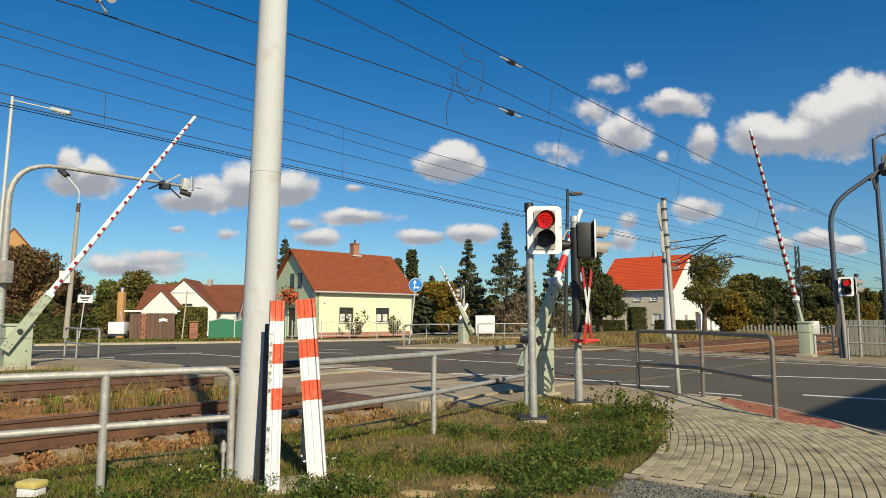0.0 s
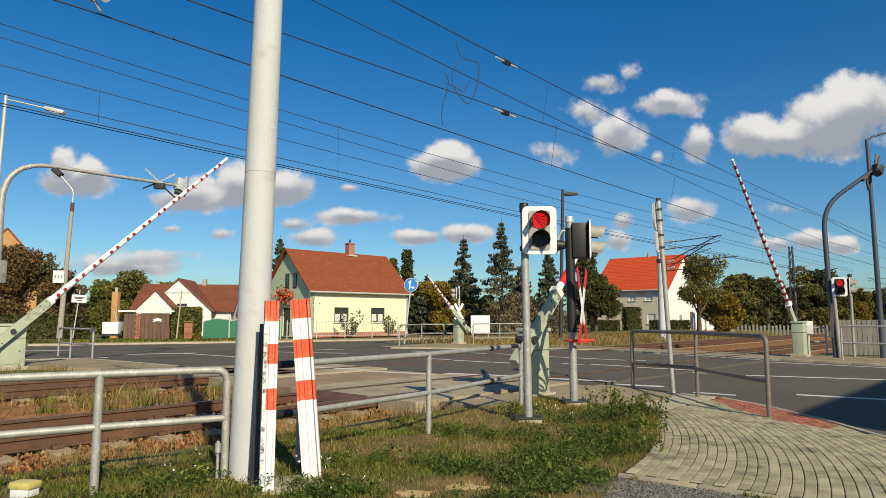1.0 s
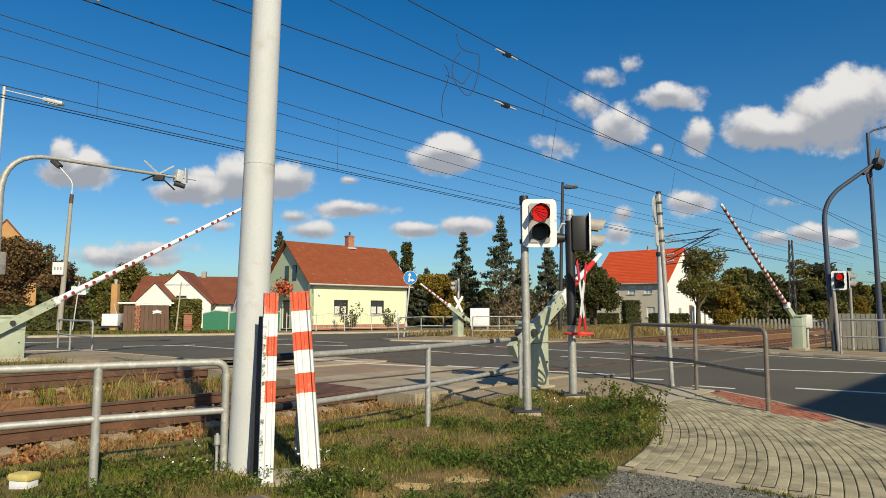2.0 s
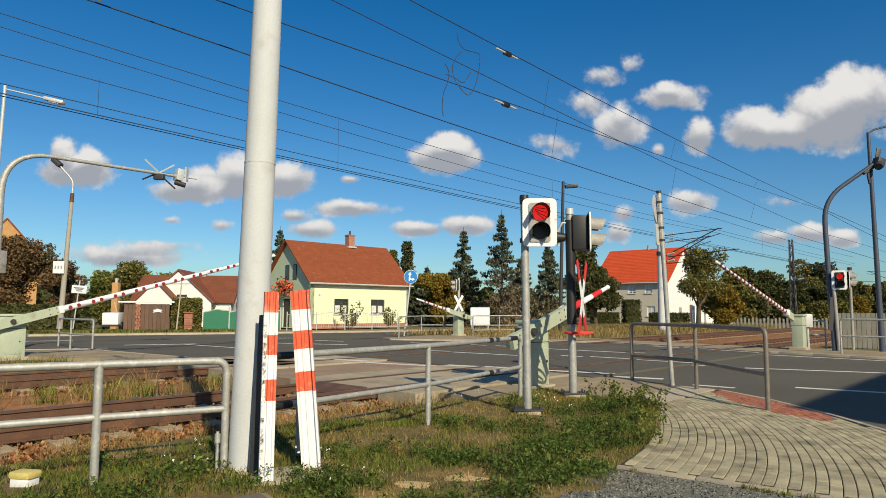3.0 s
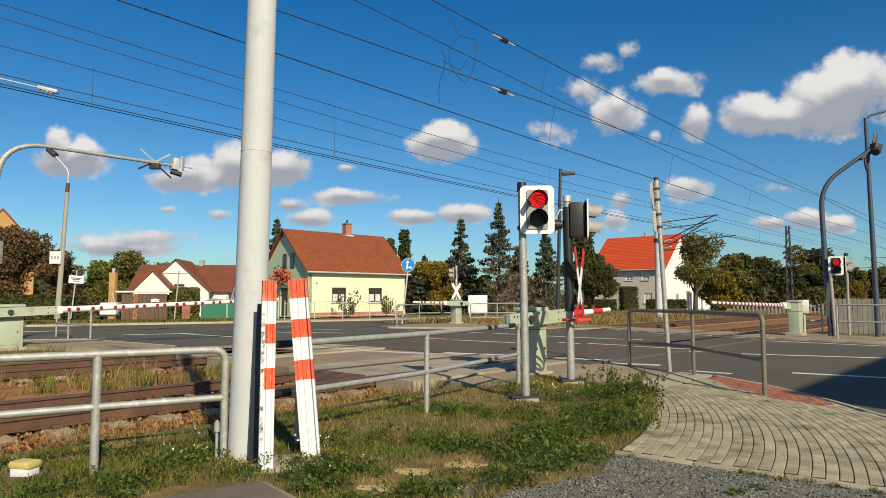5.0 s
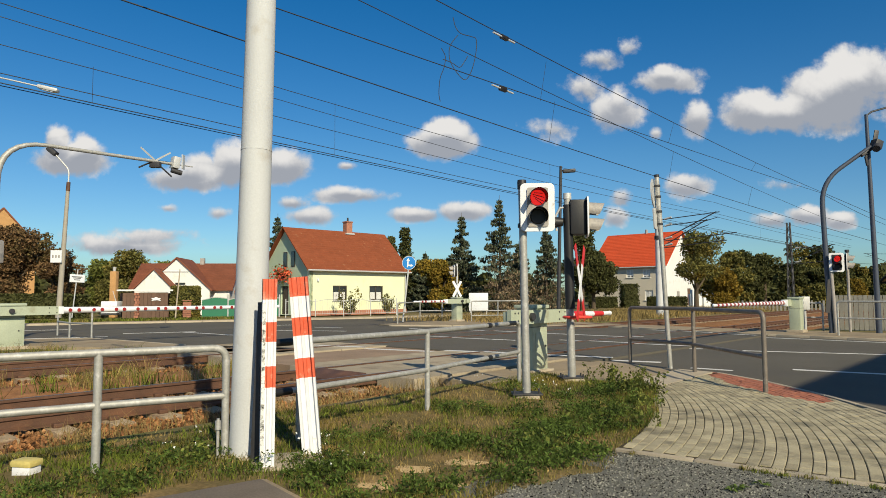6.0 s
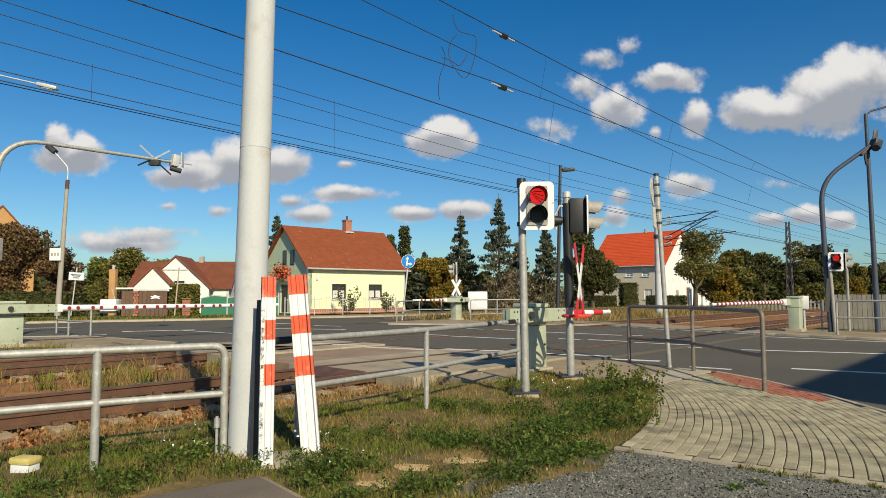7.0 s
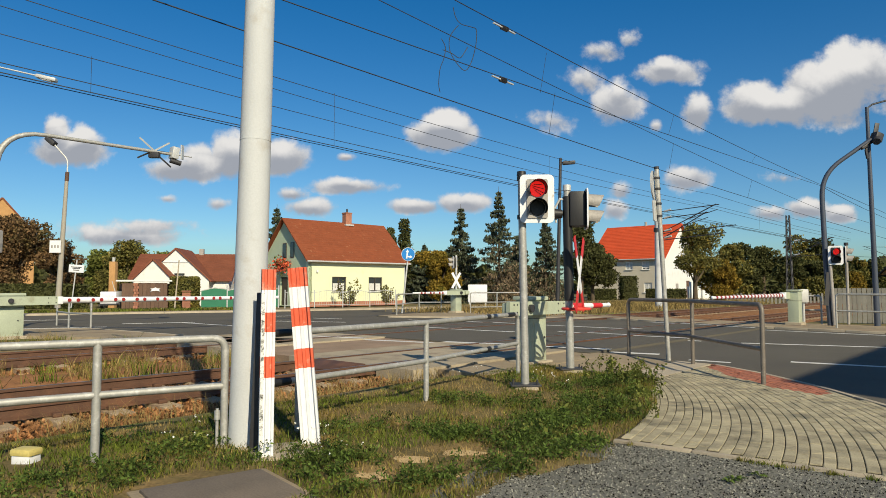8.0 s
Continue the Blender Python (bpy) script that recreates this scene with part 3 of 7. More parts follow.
def build_road():
    road = plate("road", ROAD, -0.14, 0.0, M["asphalt"], "grey worn asphalt road with white lines over the crossing", "road")
    # painted lines: start, end (along, across the tracks), width
    def deck(p):
        """Height of the driving surface: the crossing deck lies a little higher than the road."""
        u, n = TU.dot(p), TN.dot(p)
        if not 7.3 < n < 18.3 or u < 8.0:
            return 0.0
        if u < 12.85:
            return 0.07 if min(abs(n - NEAR_C), abs(n - FAR_C)) < 1.8 else 0.03
        return 0.075 if min(abs(n - NEAR_C), abs(n - FAR_C)) < 0.7 else 0.06
    def line(a, b, w):
        a, b = Vector((*a, 0)), Vector((*b, 0))
        s = (b - a).normalized().cross(Vector((0, 0, 1))) * w / 2
        k = max(1, round((b - a).length / 0.35))
        bm = bmesh.new()
        for i in range(k):
            p, q = a.lerp(b, i / k), a.lerp(b, (i + 1) / k)
            z = deck((p + q) / 2)
            slab(bm, [p + s, q + s, q - s, p - s], z + 0.001, z + 0.006)
        part("painted_line", bm, M["paint"], road, smooth=None)
    for a, b, w in [((-3.95, 19.1), (4.66, 14.5), 0.2), ((-0.6, 22.9), (2.2, 20.8), 0.13), ((-1.5, 29.6), (2.7, 25.3), 0.14),
                    ((3.6, 20.9), (6.9, 18.0), 0.13), ((7.7, 17.4), (11.2, 15.9), 0.13), ((6.73, 13.04), (8.1, 12.18), 0.15), ((4.9, 13.4), (5.5, 12.9), 0.13),
                    ((2.9, 25.2), (6.5, 22.0), 0.13), ((8.2, 26.6), (10.6, 22.9), 0.13), ((10.8, 22.6), (14.2, 19.0), 0.13),
                    ((-12.6, 26.4), (-10.2, 27.6), 0.14), ((-10.5, 27.2), (-6.5, 24.0), 0.13), ((-15.4, 22.9), (-12.2, 24.4), 0.13), ((-7.4, 28.6), (-4.0, 27.6), 0.13),
                    ((-9, 33), (-7.2, 33.8), 0.12), ((-19, 28.5), (-16.5, 29.8), 0.13), ((-6.0, 31.2), (-4.6, 30.4), 0.12)]:
        line(a, b, w)
    # dark repair seams
    for a, b, w in [((-9.5, 29.5), (-5, 31.8), 0.35), ((-13, 24.2), (-9.6, 24.0), 0.25), ((-4.2, 33.3), (-3.0, 34.6), 0.5)]:
        a, b = Vector((*a, 0)), Vector((*b, 0))
        s = (b - a).normalized().cross(Vector((0, 0, 1))) * w / 2
        part("tar_seam", slab(bmesh.new(), [a + s, b + s * 0.6, b - s, a - s * 0.7], 0.001, 0.004), M["black"], road, smooth=None)
    plate("pavement_far", PAVE_FAR, -0.14, 0.06, M["sandy"], "pale sandy pavement behind the crossing")
    plate("pavement_corner", PAVE_LEFT, -0.14, 0.07, M["sandy"], "pale worn pavement at the road corner")
    plate("pavement_houses", PAVE_HOUSE, -0.14, 0.09, M["sandy"], "pale pavement in front of the houses")
    plate("footway", FOOTWAY, -0.14, 0.025, M["sandy"], "sandy footway beside the crossing barrier")
    plate("ramp_slab", [(3.07, 11.02), (3.42, 10.62), (4.75, 12.2), (4.95, 12.42), (4.5, 12.95)], -0.14, 0.034, M["kerb"], "pale smooth concrete slab at the dropped kerb")
    plate("chip_path", [(-0.9, -12), (-0.25, 4.3), (0.0, 5.0), (0.35, 5.5), (0.9, 5.9), (1.62, 6.34), (3.33, 5.10), (6.1, 3.05), (8.0, 1.6), (12, -1), (12, -12)], -0.12, 0.004, M["chip"], "dark grey chip-sealed path", "path")


def build_kerbs():
    """Kerb stones along the road's edges, each a stone of its own under its row."""
    def run(name, pts, z1, step=1.0, w=0.12):
        row = thing(name, "row of pale concrete kerb stones", "kerb", Matrix.Identity(4), "", "structure")
        for a, b in zip(pts, pts[1:]):
            a, b = Vector((*a, 0)), Vector((*b, 0))
            n = max(1, round((b - a).length / step))
            for i in range(n):
                p, q = a.lerp(b, i / n), a.lerp(b, (i + 1) / n)
                mid, way = (p + q) / 2, q - p
                bm = box(bmesh.new(), (way.length - 0.012, w, 0.24), (0, 0, 0), bevel=0.012)
                ob = part("kerb_stone", bm, M["kerb"], row)
                ob.matrix_basis = Matrix.Translation((mid.x, mid.y, z1 - 0.12)) @ pose(0, 0, 0, 0, 0, math.degrees(math.atan2(way.y, way.x)))
    run("kerb_near", [(8.0, 2.6), (6.2, 4.4), (5.48, 6.4), (5.34, 8.02), (5.40, 9.55), (5.30, 11.06), (5.02, 12.38)], 0.032, 1.0, 0.08)
    run("kerb_far", [(-2.6, 31.95), (0.4, 31.35), (3.0, 31.65), (7.3, 30.25), (10.8, 24.15), (13.6, 20.65), (15.2, 19.25)], 0.07)
    run("edging", [(1.6, 6.35), (3.33, 5.09), (6.1, 3.04)], 0.03, 0.8, 0.07)
    run("kerb_left", [(-7.4, 19.2), (-11.8, 22.5), (-13.7, 22.0), (-22, 17.9)], 0.08)
    run("kerb_houses", [(-22, 33.2), (-11.8, 38.42), (-5, 42.22), (4, 49.2)], 0.1, 2.0)




def build_tracks():
    prof = [(-0.07, -0.16), (0.07, -0.16), (0.07, -0.145), (0.012, -0.125), (0.012, -0.045), (0.036, -0.035), (0.036, -0.004), (0.03, 0.0), (-0.03, 0.0), (-0.036, -0.004),
            (-0.036, -0.035), (-0.012, -0.045), (-0.012, -0.125), (-0.07, -0.145)]
    for c, lab in ((NEAR_C, "rusty railway track on concrete sleepers"), (FAR_C, "rusty railway track on concrete sleepers in dry grass")):
        tr = thing("railway_track", lab, "railway track", Matrix.Translation(T(0, c, 0)) @ pose(0, 0, 0, 0, 0, RZ), "railway tracks", "structure")
        for s in (-0.75, 0.75):
            bm = bmesh.new()
            prism(bm, [(x, z + RAIL_Z) for x, z in prof], -70, 230, pose(0, 0, 0, 0, 0, -90) @ Matrix.Translation((-s, 0, 0)))
            part("rail", bm, M["rail"], tr, smooth=30)
            bm = box(bmesh.new(), (300, 0.045, 0.004), (80, s, RAIL_Z + 0.002))
            part("running_surface", bm, M["railtop"], tr, "worn brighter rail head", smooth=None)
        bm = bmesh.new()
        prism(bm, [(-1.25, -0.3), (1.25, -0.3), (1.25, -0.105), (1.2, -0.085), (0.45, -0.085), (0.3, -0.11), (-0.3, -0.11), (-0.45, -0.085), (-1.2, -0.085), (-1.25, -0.105)], -0.13, 0.13)
        sl = mesh_of("sleeper", bm, M["sleeper"])
        bm = bmesh.new()
        for s in (-0.75, 0.75):
            for k in (-1, 1):
                box(bm, (0.08, 0.12, 0.05), (s + k * 0.12, 0, -0.06), bevel=0.01)
        cl = mesh_of("rail_clips", bm, M["rail"])
        us = [-16 + 0.63 * i for i in range(38)] + [25.6 + 0.63 * i for i in range(60)]
        for u in us:
            if 7.7 < u < 25.2:
                continue
            for nm, me in (("sleeper", sl), ("rail_clip", cl)):
                ob = new(nm, me)
                ob.parent = tr
                ob.matrix_basis = pose(u, 0, 0, 0, 0, 90)
    # ballast bed as an uneven sheet, then loose stones on it
    for u0, u1, st in ((-40, 7.9, 0.22), (25.2, 70, 0.4)):
        ns = np.arange(7.5, 17.8, st)
        us = np.arange(u0, u1 + 0.01, st)
        vs = []
        for n in ns:
            for u in us:
                z = (-0.165 if u < 20 else -0.115) + 0.035 * noise.noise((u * 2.1, n * 2.1, 0)) + 0.03 * noise.noise((u * 6, n * 6, 3))
                gap = max(0.0, 1 - abs(n - 12.5) / 1.5)
                z += 0.10 * min(1.0, gap * 1.6)
                vs.append(T(u, n, z))
        k = len(us)
        fs = [(i * k + j, i * k + j + 1, (i + 1) * k + j + 1, (i + 1) * k + j) for i in range(len(ns) - 1) for j in range(k - 1)]
        ob = data_part("ballast_bed", vs, fs, M["ballast"])
        ob.data.polygons.foreach_set("use_smooth", [True] * len(ob.data.polygons))
        tagged(ob, "rust-brown track ballast with soil and litter", "ballast", "", "structure")
    rng = np.random.default_rng(5)
    k = 26000
    u, n = rng.uniform(-9, 8, k), np.concatenate([rng.uniform(7.3, 11.4, k * 3 // 4), rng.uniform(13.8, 17.2, k - k * 3 // 4)])
    base = np.array([[1, 0, 0], [-1, 0, 0], [0, 1, 0], [0, -1, 0], [0, 0, 1], [0, 0, -1]], float)
    fc = np.array([[0, 2, 4], [2, 1, 4], [1, 3, 4], [3, 0, 4], [2, 0, 5], [1, 2, 5], [3, 1, 5], [0, 3, 5]])
    cen = np.outer(u, np.array(TU)) + np.outer(n, np.array(TN)) + np.stack([np.zeros(k), np.zeros(k), rng.uniform(-0.165, -0.1, k)], 1)
    v = cen[:, None, :] + (base[None] * rng.uniform(0.6, 1.3, (k, 6, 1)) + rng.normal(0, 0.2, (k, 6, 3))) * rng.uniform(0.014, 0.04, (k, 1, 1))
    f = fc[None] + 6 * np.arange(k)[:, None, None]
    tagged(data_part("ballast_stones", v.reshape(-1, 3).tolist(), f.reshape(-1, 3).tolist(), M["ballast"]), "loose rust-stained ballast stones", "stones", "", "stuff")


def build_crossing():
    """Concrete panels of the foot crossing and the sand between the tracks."""
    cr = thing("level_crossing", "level crossing of pale worn concrete panels", "level crossing", Matrix.Identity(4), "", "structure")
    def panel(u0, u1, n0, n1, z1, mt, nm="panel", z0=-0.3):
        pts = [T(u0, n0), T(u1, n0), T(u1, n1), T(u0, n1)]
        bm = slab(bmesh.new(), pts, z0, z1)
        part(nm, bm, mt, cr, smooth=None)
    for c in (NEAR_C, FAR_C):
        for i in range(3):
            u0 = 8.0 + i * 1.62
            panel(u0, u0 + 1.6, c - 0.66, c + 0.66, 0.07, M["panel"])
            panel(u0, u0 + 1.6, c - 1.75, c - 0.84, 0.07, M["panel"])
            panel(u0, u0 + 1.6, c + 0.84, c + 1.75, 0.07, M["panel"])
        for i in range(8):
            u0 = 12.88 + i * 1.55
            panel(u0, u0 + 1.54, c - 0.68, c + 0.68, 0.075, M["asphalt"], "road_panel")
    panel(8.2, 12.8, NEAR_C + 1.77, FAR_C - 1.77, 0.03, M["reddish"], "infill")
    panel(8.6, 12.8, 6.8, NEAR_C - 1.77, 0.03, M["sandy"], "infill")
    panel(8.2, 12.8, FAR_C + 1.77, 18.3, 0.03, M["sandy"], "infill")
    panel(12.8, 25.3, 7.3, NEAR_C - 0.8, 0.05, M["asphalt"], "road_infill")
    panel(12.8, 25.3, NEAR_C + 0.8, FAR_C - 0.8, 0.06, M["asphalt"], "road_infill")
    panel(12.8, 25.3, FAR_C + 0.8, 18.0, 0.05, M["asphalt"], "road_infill")
    # rusty steel end ramp in front of the near panels
    bm = box(bmesh.new(), (0.5, 1.3, 0.16), (0, 0, 0), bevel=0.02)
    ob = part("end_ramp", bm, M["rail"], cr, "rust-brown steel end ramp")
    ob.matrix_basis = Matrix.Translation(T(7.65, NEAR_C - 0.05, -0.02)) @ pose(0, 0, 0, 0, -12, RZ)


build_ground()
build_road()
build_tracks()
build_crossing()


# ---- barriers ----
BOOM_ANGLES = [(0.0, 52.3), (0.3, 48.6), (0.6, 44.8), (0.9, 41.2), (1.2, 37.4), (1.5, 32.9), (1.7, 29.8), (2.2, 22.3), (2.8, 14.5), (3.0, 12.2), (3.2, 10.6), (3.4, 9.0), (3.7, 7.0), (4.0, 5.5),
               (4.3, 3.8), (4.7, 2.1), (5.2, 0.6), (5.6, 0.0), (6.0, 0.0), (8.0, 0.0)]
BOOMS = []


def barrier(at, turn, length, label, stripes, group="level crossing barriers", thick=0.1, off=0.36, lag=0.0, hx=0.0, body=(0.48, 0.38)):
    """A barrier machine with its boom along local +x; the boom turns on its shaft 1.06 m above the ground."""
    b = thing("level_crossing_barrier", label, "barrier", Matrix.Translation(at) @ pose(0, 0, 0, 0, 0, turn), group)
    w, d = body
    bm = box(bmesh.new(), (w, d, 1.2), (hx - 0.05, off, 0.6), bevel=0.02)
    hs = part("housing", bm, M["green"], b, "grey-green sheet metal cabinet")
    part("lid", box(bmesh.new(), (w + 0.07, d + 0.07, 0.07), (hx - 0.05, off, 1.235), bevel=0.02), M["green"], hs)
    part("lid_seam", box(bmesh.new(), (w + 0.005, d + 0.006, 0.012), (hx - 0.05, off, 0.86)), M["dark"], hs, smooth=None)
    part("door_panel", box(bmesh.new(), (w - 0.16, 0.012, 0.62), (hx - 0.05, off - d / 2 - 0.005, 0.45), bevel=0.004), M["green"], hs)
    part("door_lock", rod(bmesh.new(), (hx + w * 0.2, off - d / 2 - 0.03, 0.5), (hx + w * 0.2, off - d / 2 - 0.01, 0.5), 0.02, seg=8), M["dark"], hs)
    part("foundation", box(bmesh.new(), (w + 0.17, d + 0.18, 0.14), (hx - 0.05, off, 0.0), bevel=0.02), M["kerb"], b, "concrete footing")
    bm = rod(bmesh.new(), (0, -0.3 if off < 0 else -0.12, 1.06), (0, 0.12 if off < 0 else 0.3, 1.06), 0.07)
    part("shaft", bm, M["dark"], b)
    boom = part("boom", rod(bmesh.new(), (1.25, 0, 0), (length, 0, 0), thick * 0.75, thick * 0.42, 14), M["white"], b, "white tapered boom")
    bm = prism(bmesh.new(), [(-0.62, -0.13), (-0.62, 0.13), (1.3, 0.115), (1.3, -0.125)], -0.06, 0.03)
    part("bearing_arm", bm, M["green"], boom, "grey-green steel arm plate")
    part("counterweight", box(bmesh.new(), (0.3, 0.1, 0.2), (-0.45, 0.085, 0.0), bevel=0.02), M["green"], boom)
    part("boom_socket", box(bmesh.new(), (0.14, 0.2, 0.22), (1.26, 0.0, 0.0), bevel=0.015), M["white"], boom, "white boom socket")
    part("hub", rod(bmesh.new(), (0.05, -0.085, 0), (0.05, -0.06, 0), 0.075, seg=18), M["green"], boom)
    for x in (-0.5, -0.4, 0.95, 1.15):
        for z in (-0.07, 0.07):
            part("bolt", rod(bmesh.new(), (x, -0.065, z), (x, -0.05, z), 0.018, seg=8), M["dark"], boom)
    rad = lambda x: thick * (0.75 + (0.42 - 0.75) * (x - 1.25) / (length - 1.25))
    if stripes == "bands":
        x = 1.5
        w, gap = (0.4, 0.42) if length < 5 else (0.13, 0.2)
        while x < length - w * 0.6:
            bm = rod(bmesh.new(), (x, 0, 0), (min(x + w, length - 0.02), 0, 0), rad(x) + 0.004, rad(min(x + w, length)) + 0.004, 14)
            part("red_band", bm, M["signred" if length < 5 else "darkred"], boom)
            x += w + gap
    else:
        x = 1.5
        while x < length - 0.3:
            for dx in (0, 0.24):
                bm = rod(bmesh.new(), (x + dx, -rad(x) - 0.014, 0), (x + dx, rad(x) + 0.014, 0), 0.052, seg=12)
                part("red_reflector", bm, M["darkred"], boom)
            x += 0.66
    bm = bmesh.new()
    bmesh.ops.create_uvsphere(bm, u_segments=10, v_segments=6, radius=rad(length) + 0.01, matrix=Matrix.Translation((length, 0, 0)))
    part("boom_tip", bm, M["white"], boom)
    boom.matrix_basis = pose(0, 0, 1.06)
    BOOMS.append((boom, lag))
    return b


barrier((-12.08, 18.72, 0.0), RZ, 8.75, "grey-green road barrier with long white boom and red reflectors", "dots", lag=0.3, thick=0.125, hx=0.1, body=(0.68, 0.48))
barrier((1.55, 12.3, 0.0), RZ, 3.05, "grey-green footway barrier with short red and white boom", "bands", off=0.22, hx=0.47, lag=0.4)
barrier((0.94, 36.0, 0.08), RZ + 180, 3.6, "grey-green footway barrier with short pale boom across the road", "dots", off=-0.36, lag=0.1)
barrier((13.08, 25.07, 0.08), RZ + 180, 8.1, "grey-green road barrier with long red and white boom", "bands", off=0.12, hx=0.28)


def motions():
    for boom, lag in BOOMS:
        rows = [(t + lag, a) for t, a in BOOM_ANGLES if t + lag < 7.9] + [(8.0, 0.0)]
        if lag:
            rows = [(0.0, BOOM_ANGLES[0][1] + 12.5 * lag)] + rows
        walk(boom, [(t, pose(0, 0, 1.06, 0, -a, 0)) for t, a in rows])


# ---- railings and posts ----
def railing(pts, height, label, r=0.034, mids=(0.5,), bands=(), foot=True, group="pipe railings", posts=None, ends=(True, True), mt="galv"):
    """Pipe railing through ground points; its ends bend down into posts."""
    pts = [Vector(p) for p in pts]
    o = pts[0].copy()
    rl = thing("pipe_railing", label, "railing", Matrix.Translation(o), group)
    g = [p - o for p in pts]
    top = [p + Vector((0, 0, height)) for p in g]
    line = []
    if ends[0]:
        line += [g[0] + Vector((0, 0, -0.05))] + bend(g[0], top[0], top[1], 0.12)
    else:
        line += [top[0]]
    for i in range(1, len(top) - 1):
        line += bend(top[i - 1], top[i], top[i + 1], 0.1, 3)
    if ends[1]:
        line += bend(top[-2], top[-1], g[-1], 0.12) + [g[-1] + Vector((0, 0, -0.05))]
    else:
        line += [top[-1]]
    part("top_rail", tube(bmesh.new(), line, r, 12), M[mt], rl)
    for f in mids:
        part("mid_rail", tube(bmesh.new(), [p + Vector((0, 0, height * f)) for p in g], r * 0.92, 10), M[mt], rl)
    for p in (posts if posts is not None else pts[1:-1]):
        q = Vector(p) - o
        part("post", rod(bmesh.new(), q + Vector((0, 0, -0.05)), q + Vector((0, 0, height)), r * 1.02, seg=12), M[mt], rl)
    for a, b in bands:
        p, q = Vector(a) - o, Vector(b) - o
        part("band", rod(bmesh.new(), p, q, r * 1.08, seg=12), M["black"], rl, "black band on the pipe")
    return rl


railing([(-6.9, 2.9, 0), (-2.88, 5.61, 0), (-1.99, 6.15, 0)], 0.985, "galvanised pipe railing with weathered posts beside the track", posts=[(-4.9, 4.25, 0), (-2.88, 5.61, 0)], ends=(True, True), mids=(0.56,))
railing([(-1.78, 6.32, 0), (-0.21, 8.49, 0), (1.24, 11.15, 0)], 1.0, "galvanised pipe railing with black bands along the track", mids=(0.52,), ends=(False, True), posts=[(-1.45, 6.77, 0), (-0.21, 8.49, 0)],
        bands=[((-1.66, 6.48, z), (-1.52, 6.68, z)) for z in (1.0, 0.52)] + [((0.645, 10.055, z), (0.705, 10.165, z)) for z in (1.0, 0.52)] + [((1.02, 10.75, 1.0), (1.16, 11.0, 1.0))])
railing([(3.86, 13.98, 0.03), (4.58, 12.5, 0.03), (4.69, 9.87, 0.03)], 1.16, "galvanised pipe railing at the pavement kerb", r=0.036, mids=(0.44,), posts=[(4.60, 12.4, 0.03)], mt="darkrail")
railing([(-14.6, 25.4, 0), (-13.2, 23.7, 0), (-11.93, 22.77, 0)], 1.05, "thin galvanised pipe railing at the far corner", mids=(0.5,), posts=[(-13.2, 23.7, 0)])
railing([(13.3, 22.7, 0.08), (16.2, 20.0, 0.08), (20, 16.4, 0.08)], 1.12, "galvanised pipe railing at the far kerb", mids=(0.5,))
railing([(-2.3, 33.4, 0.08), (-1.35, 38.0, 0.08), (1.0, 38.2, 0.08)], 1.0, "galvanised pipe railing on the island", mids=(0.5,), posts=[(-1.35, 38.0, 0.08), (-0.1, 38.1, 0.08)])
railing([(1.5, 36.6, 0.08), (3.0, 37.3, 0.08), (4.6, 38.0, 0.08)], 1.05, "galvanised pipe railing behind the footway barrier", mids=(0.5, 0.25))
railing([(13.9, 26.3, 0.0), (14.6, 25.9, 0.0)], 1.1, "short galvanised pipe railing beside a barrier", mids=(0.5,), posts=[])


def striped_post(at, lean, height, width, label):
    """A steel channel post painted in red and white bands."""
    p = thing("striped_guard_post", label, "guard post", Matrix.Translation(at) @ pose(0, 0, 0, *lean), "striped guard posts")
    w, dp, t = width / 2, width * 0.42, 0.012
    prof = [(-w, -0.02), (-w, -dp), (-w + 0.02, -dp), (-w + 0.028, -0.035), (-0.018, -0.035), (-0.012, -0.05), (0.012, -0.05), (0.018, -0.035), (w - 0.028, -0.035), (w - 0.02, -dp), (w, -dp), (w, -0.02), (w, 0.0), (-w, 0.0)]
    z, k = height, 0
    edges = [height - d for d in (0, 0.175, 0.366, 0.532, 0.737, 0.915)] + [-0.05]
    for a, b in zip(edges, edges[1:]):
        bm = bmesh.new()
        lo = [bm.verts.new((x, y, b)) for x, y in prof]
        hi = [bm.verts.new((x, y, a)) for x, y in prof]
        n = len(prof)
        for i in range(n):
            bm.faces.new((lo[i], lo[(i + 1) % n], hi[(i + 1) % n], hi[i]))
        bm.faces.new(hi); bm.faces.new(lo[::-1])
        bmesh.ops.recalc_face_normals(bm, faces=bm.faces[:])
        part("painted_band", bm, M["redp" if k % 2 == 0 else "white"], p, "faded red band" if k % 2 == 0 else "white band", smooth=None)
        k += 1
    if width < 0.14:
        part("chipped_edge", box(bmesh.new(), (0.03, 0.006, height - 0.2), (-w + 0.012, -dp - 0.004, height / 2 - 0.1)), M["chipped"], p, "white edge with black chips", smooth=None)
    return p


striped_post((-1.50, 5.72, 0), (0, 0.2, 24), 1.60, 0.118, "red and white striped steel guard post with chipped paint")
striped_post((-1.20, 6.2, 0), (2, -4.9, 6), 1.635, 0.168, "broad red and white striped steel guard post leaning slightly")
# rear channel post seen from its shaded side; dark steel stands in for that shade
p = thing("shaded_guard_post", "steel guard post with its shaded side put into a dark colour", "guard post", Matrix.Translation((-1.63, 5.98, 0)))
part("channel", box(bmesh.new(), (0.075, 0.14, 1.42), (0, 0, 0.69), (0, 2, 0), 0.006), M["dark"], p)
pad = thing("guard_post_footing", "grey concrete footing of the guard posts", "footing", Matrix.Translation((-1.4, 5.95, 0)))
part("concrete", box(bmesh.new(), (0.62, 0.55, 0.1), (0.02, 0, -0.02), (0, 0, 20), 0.02), M["kerb"], pad)


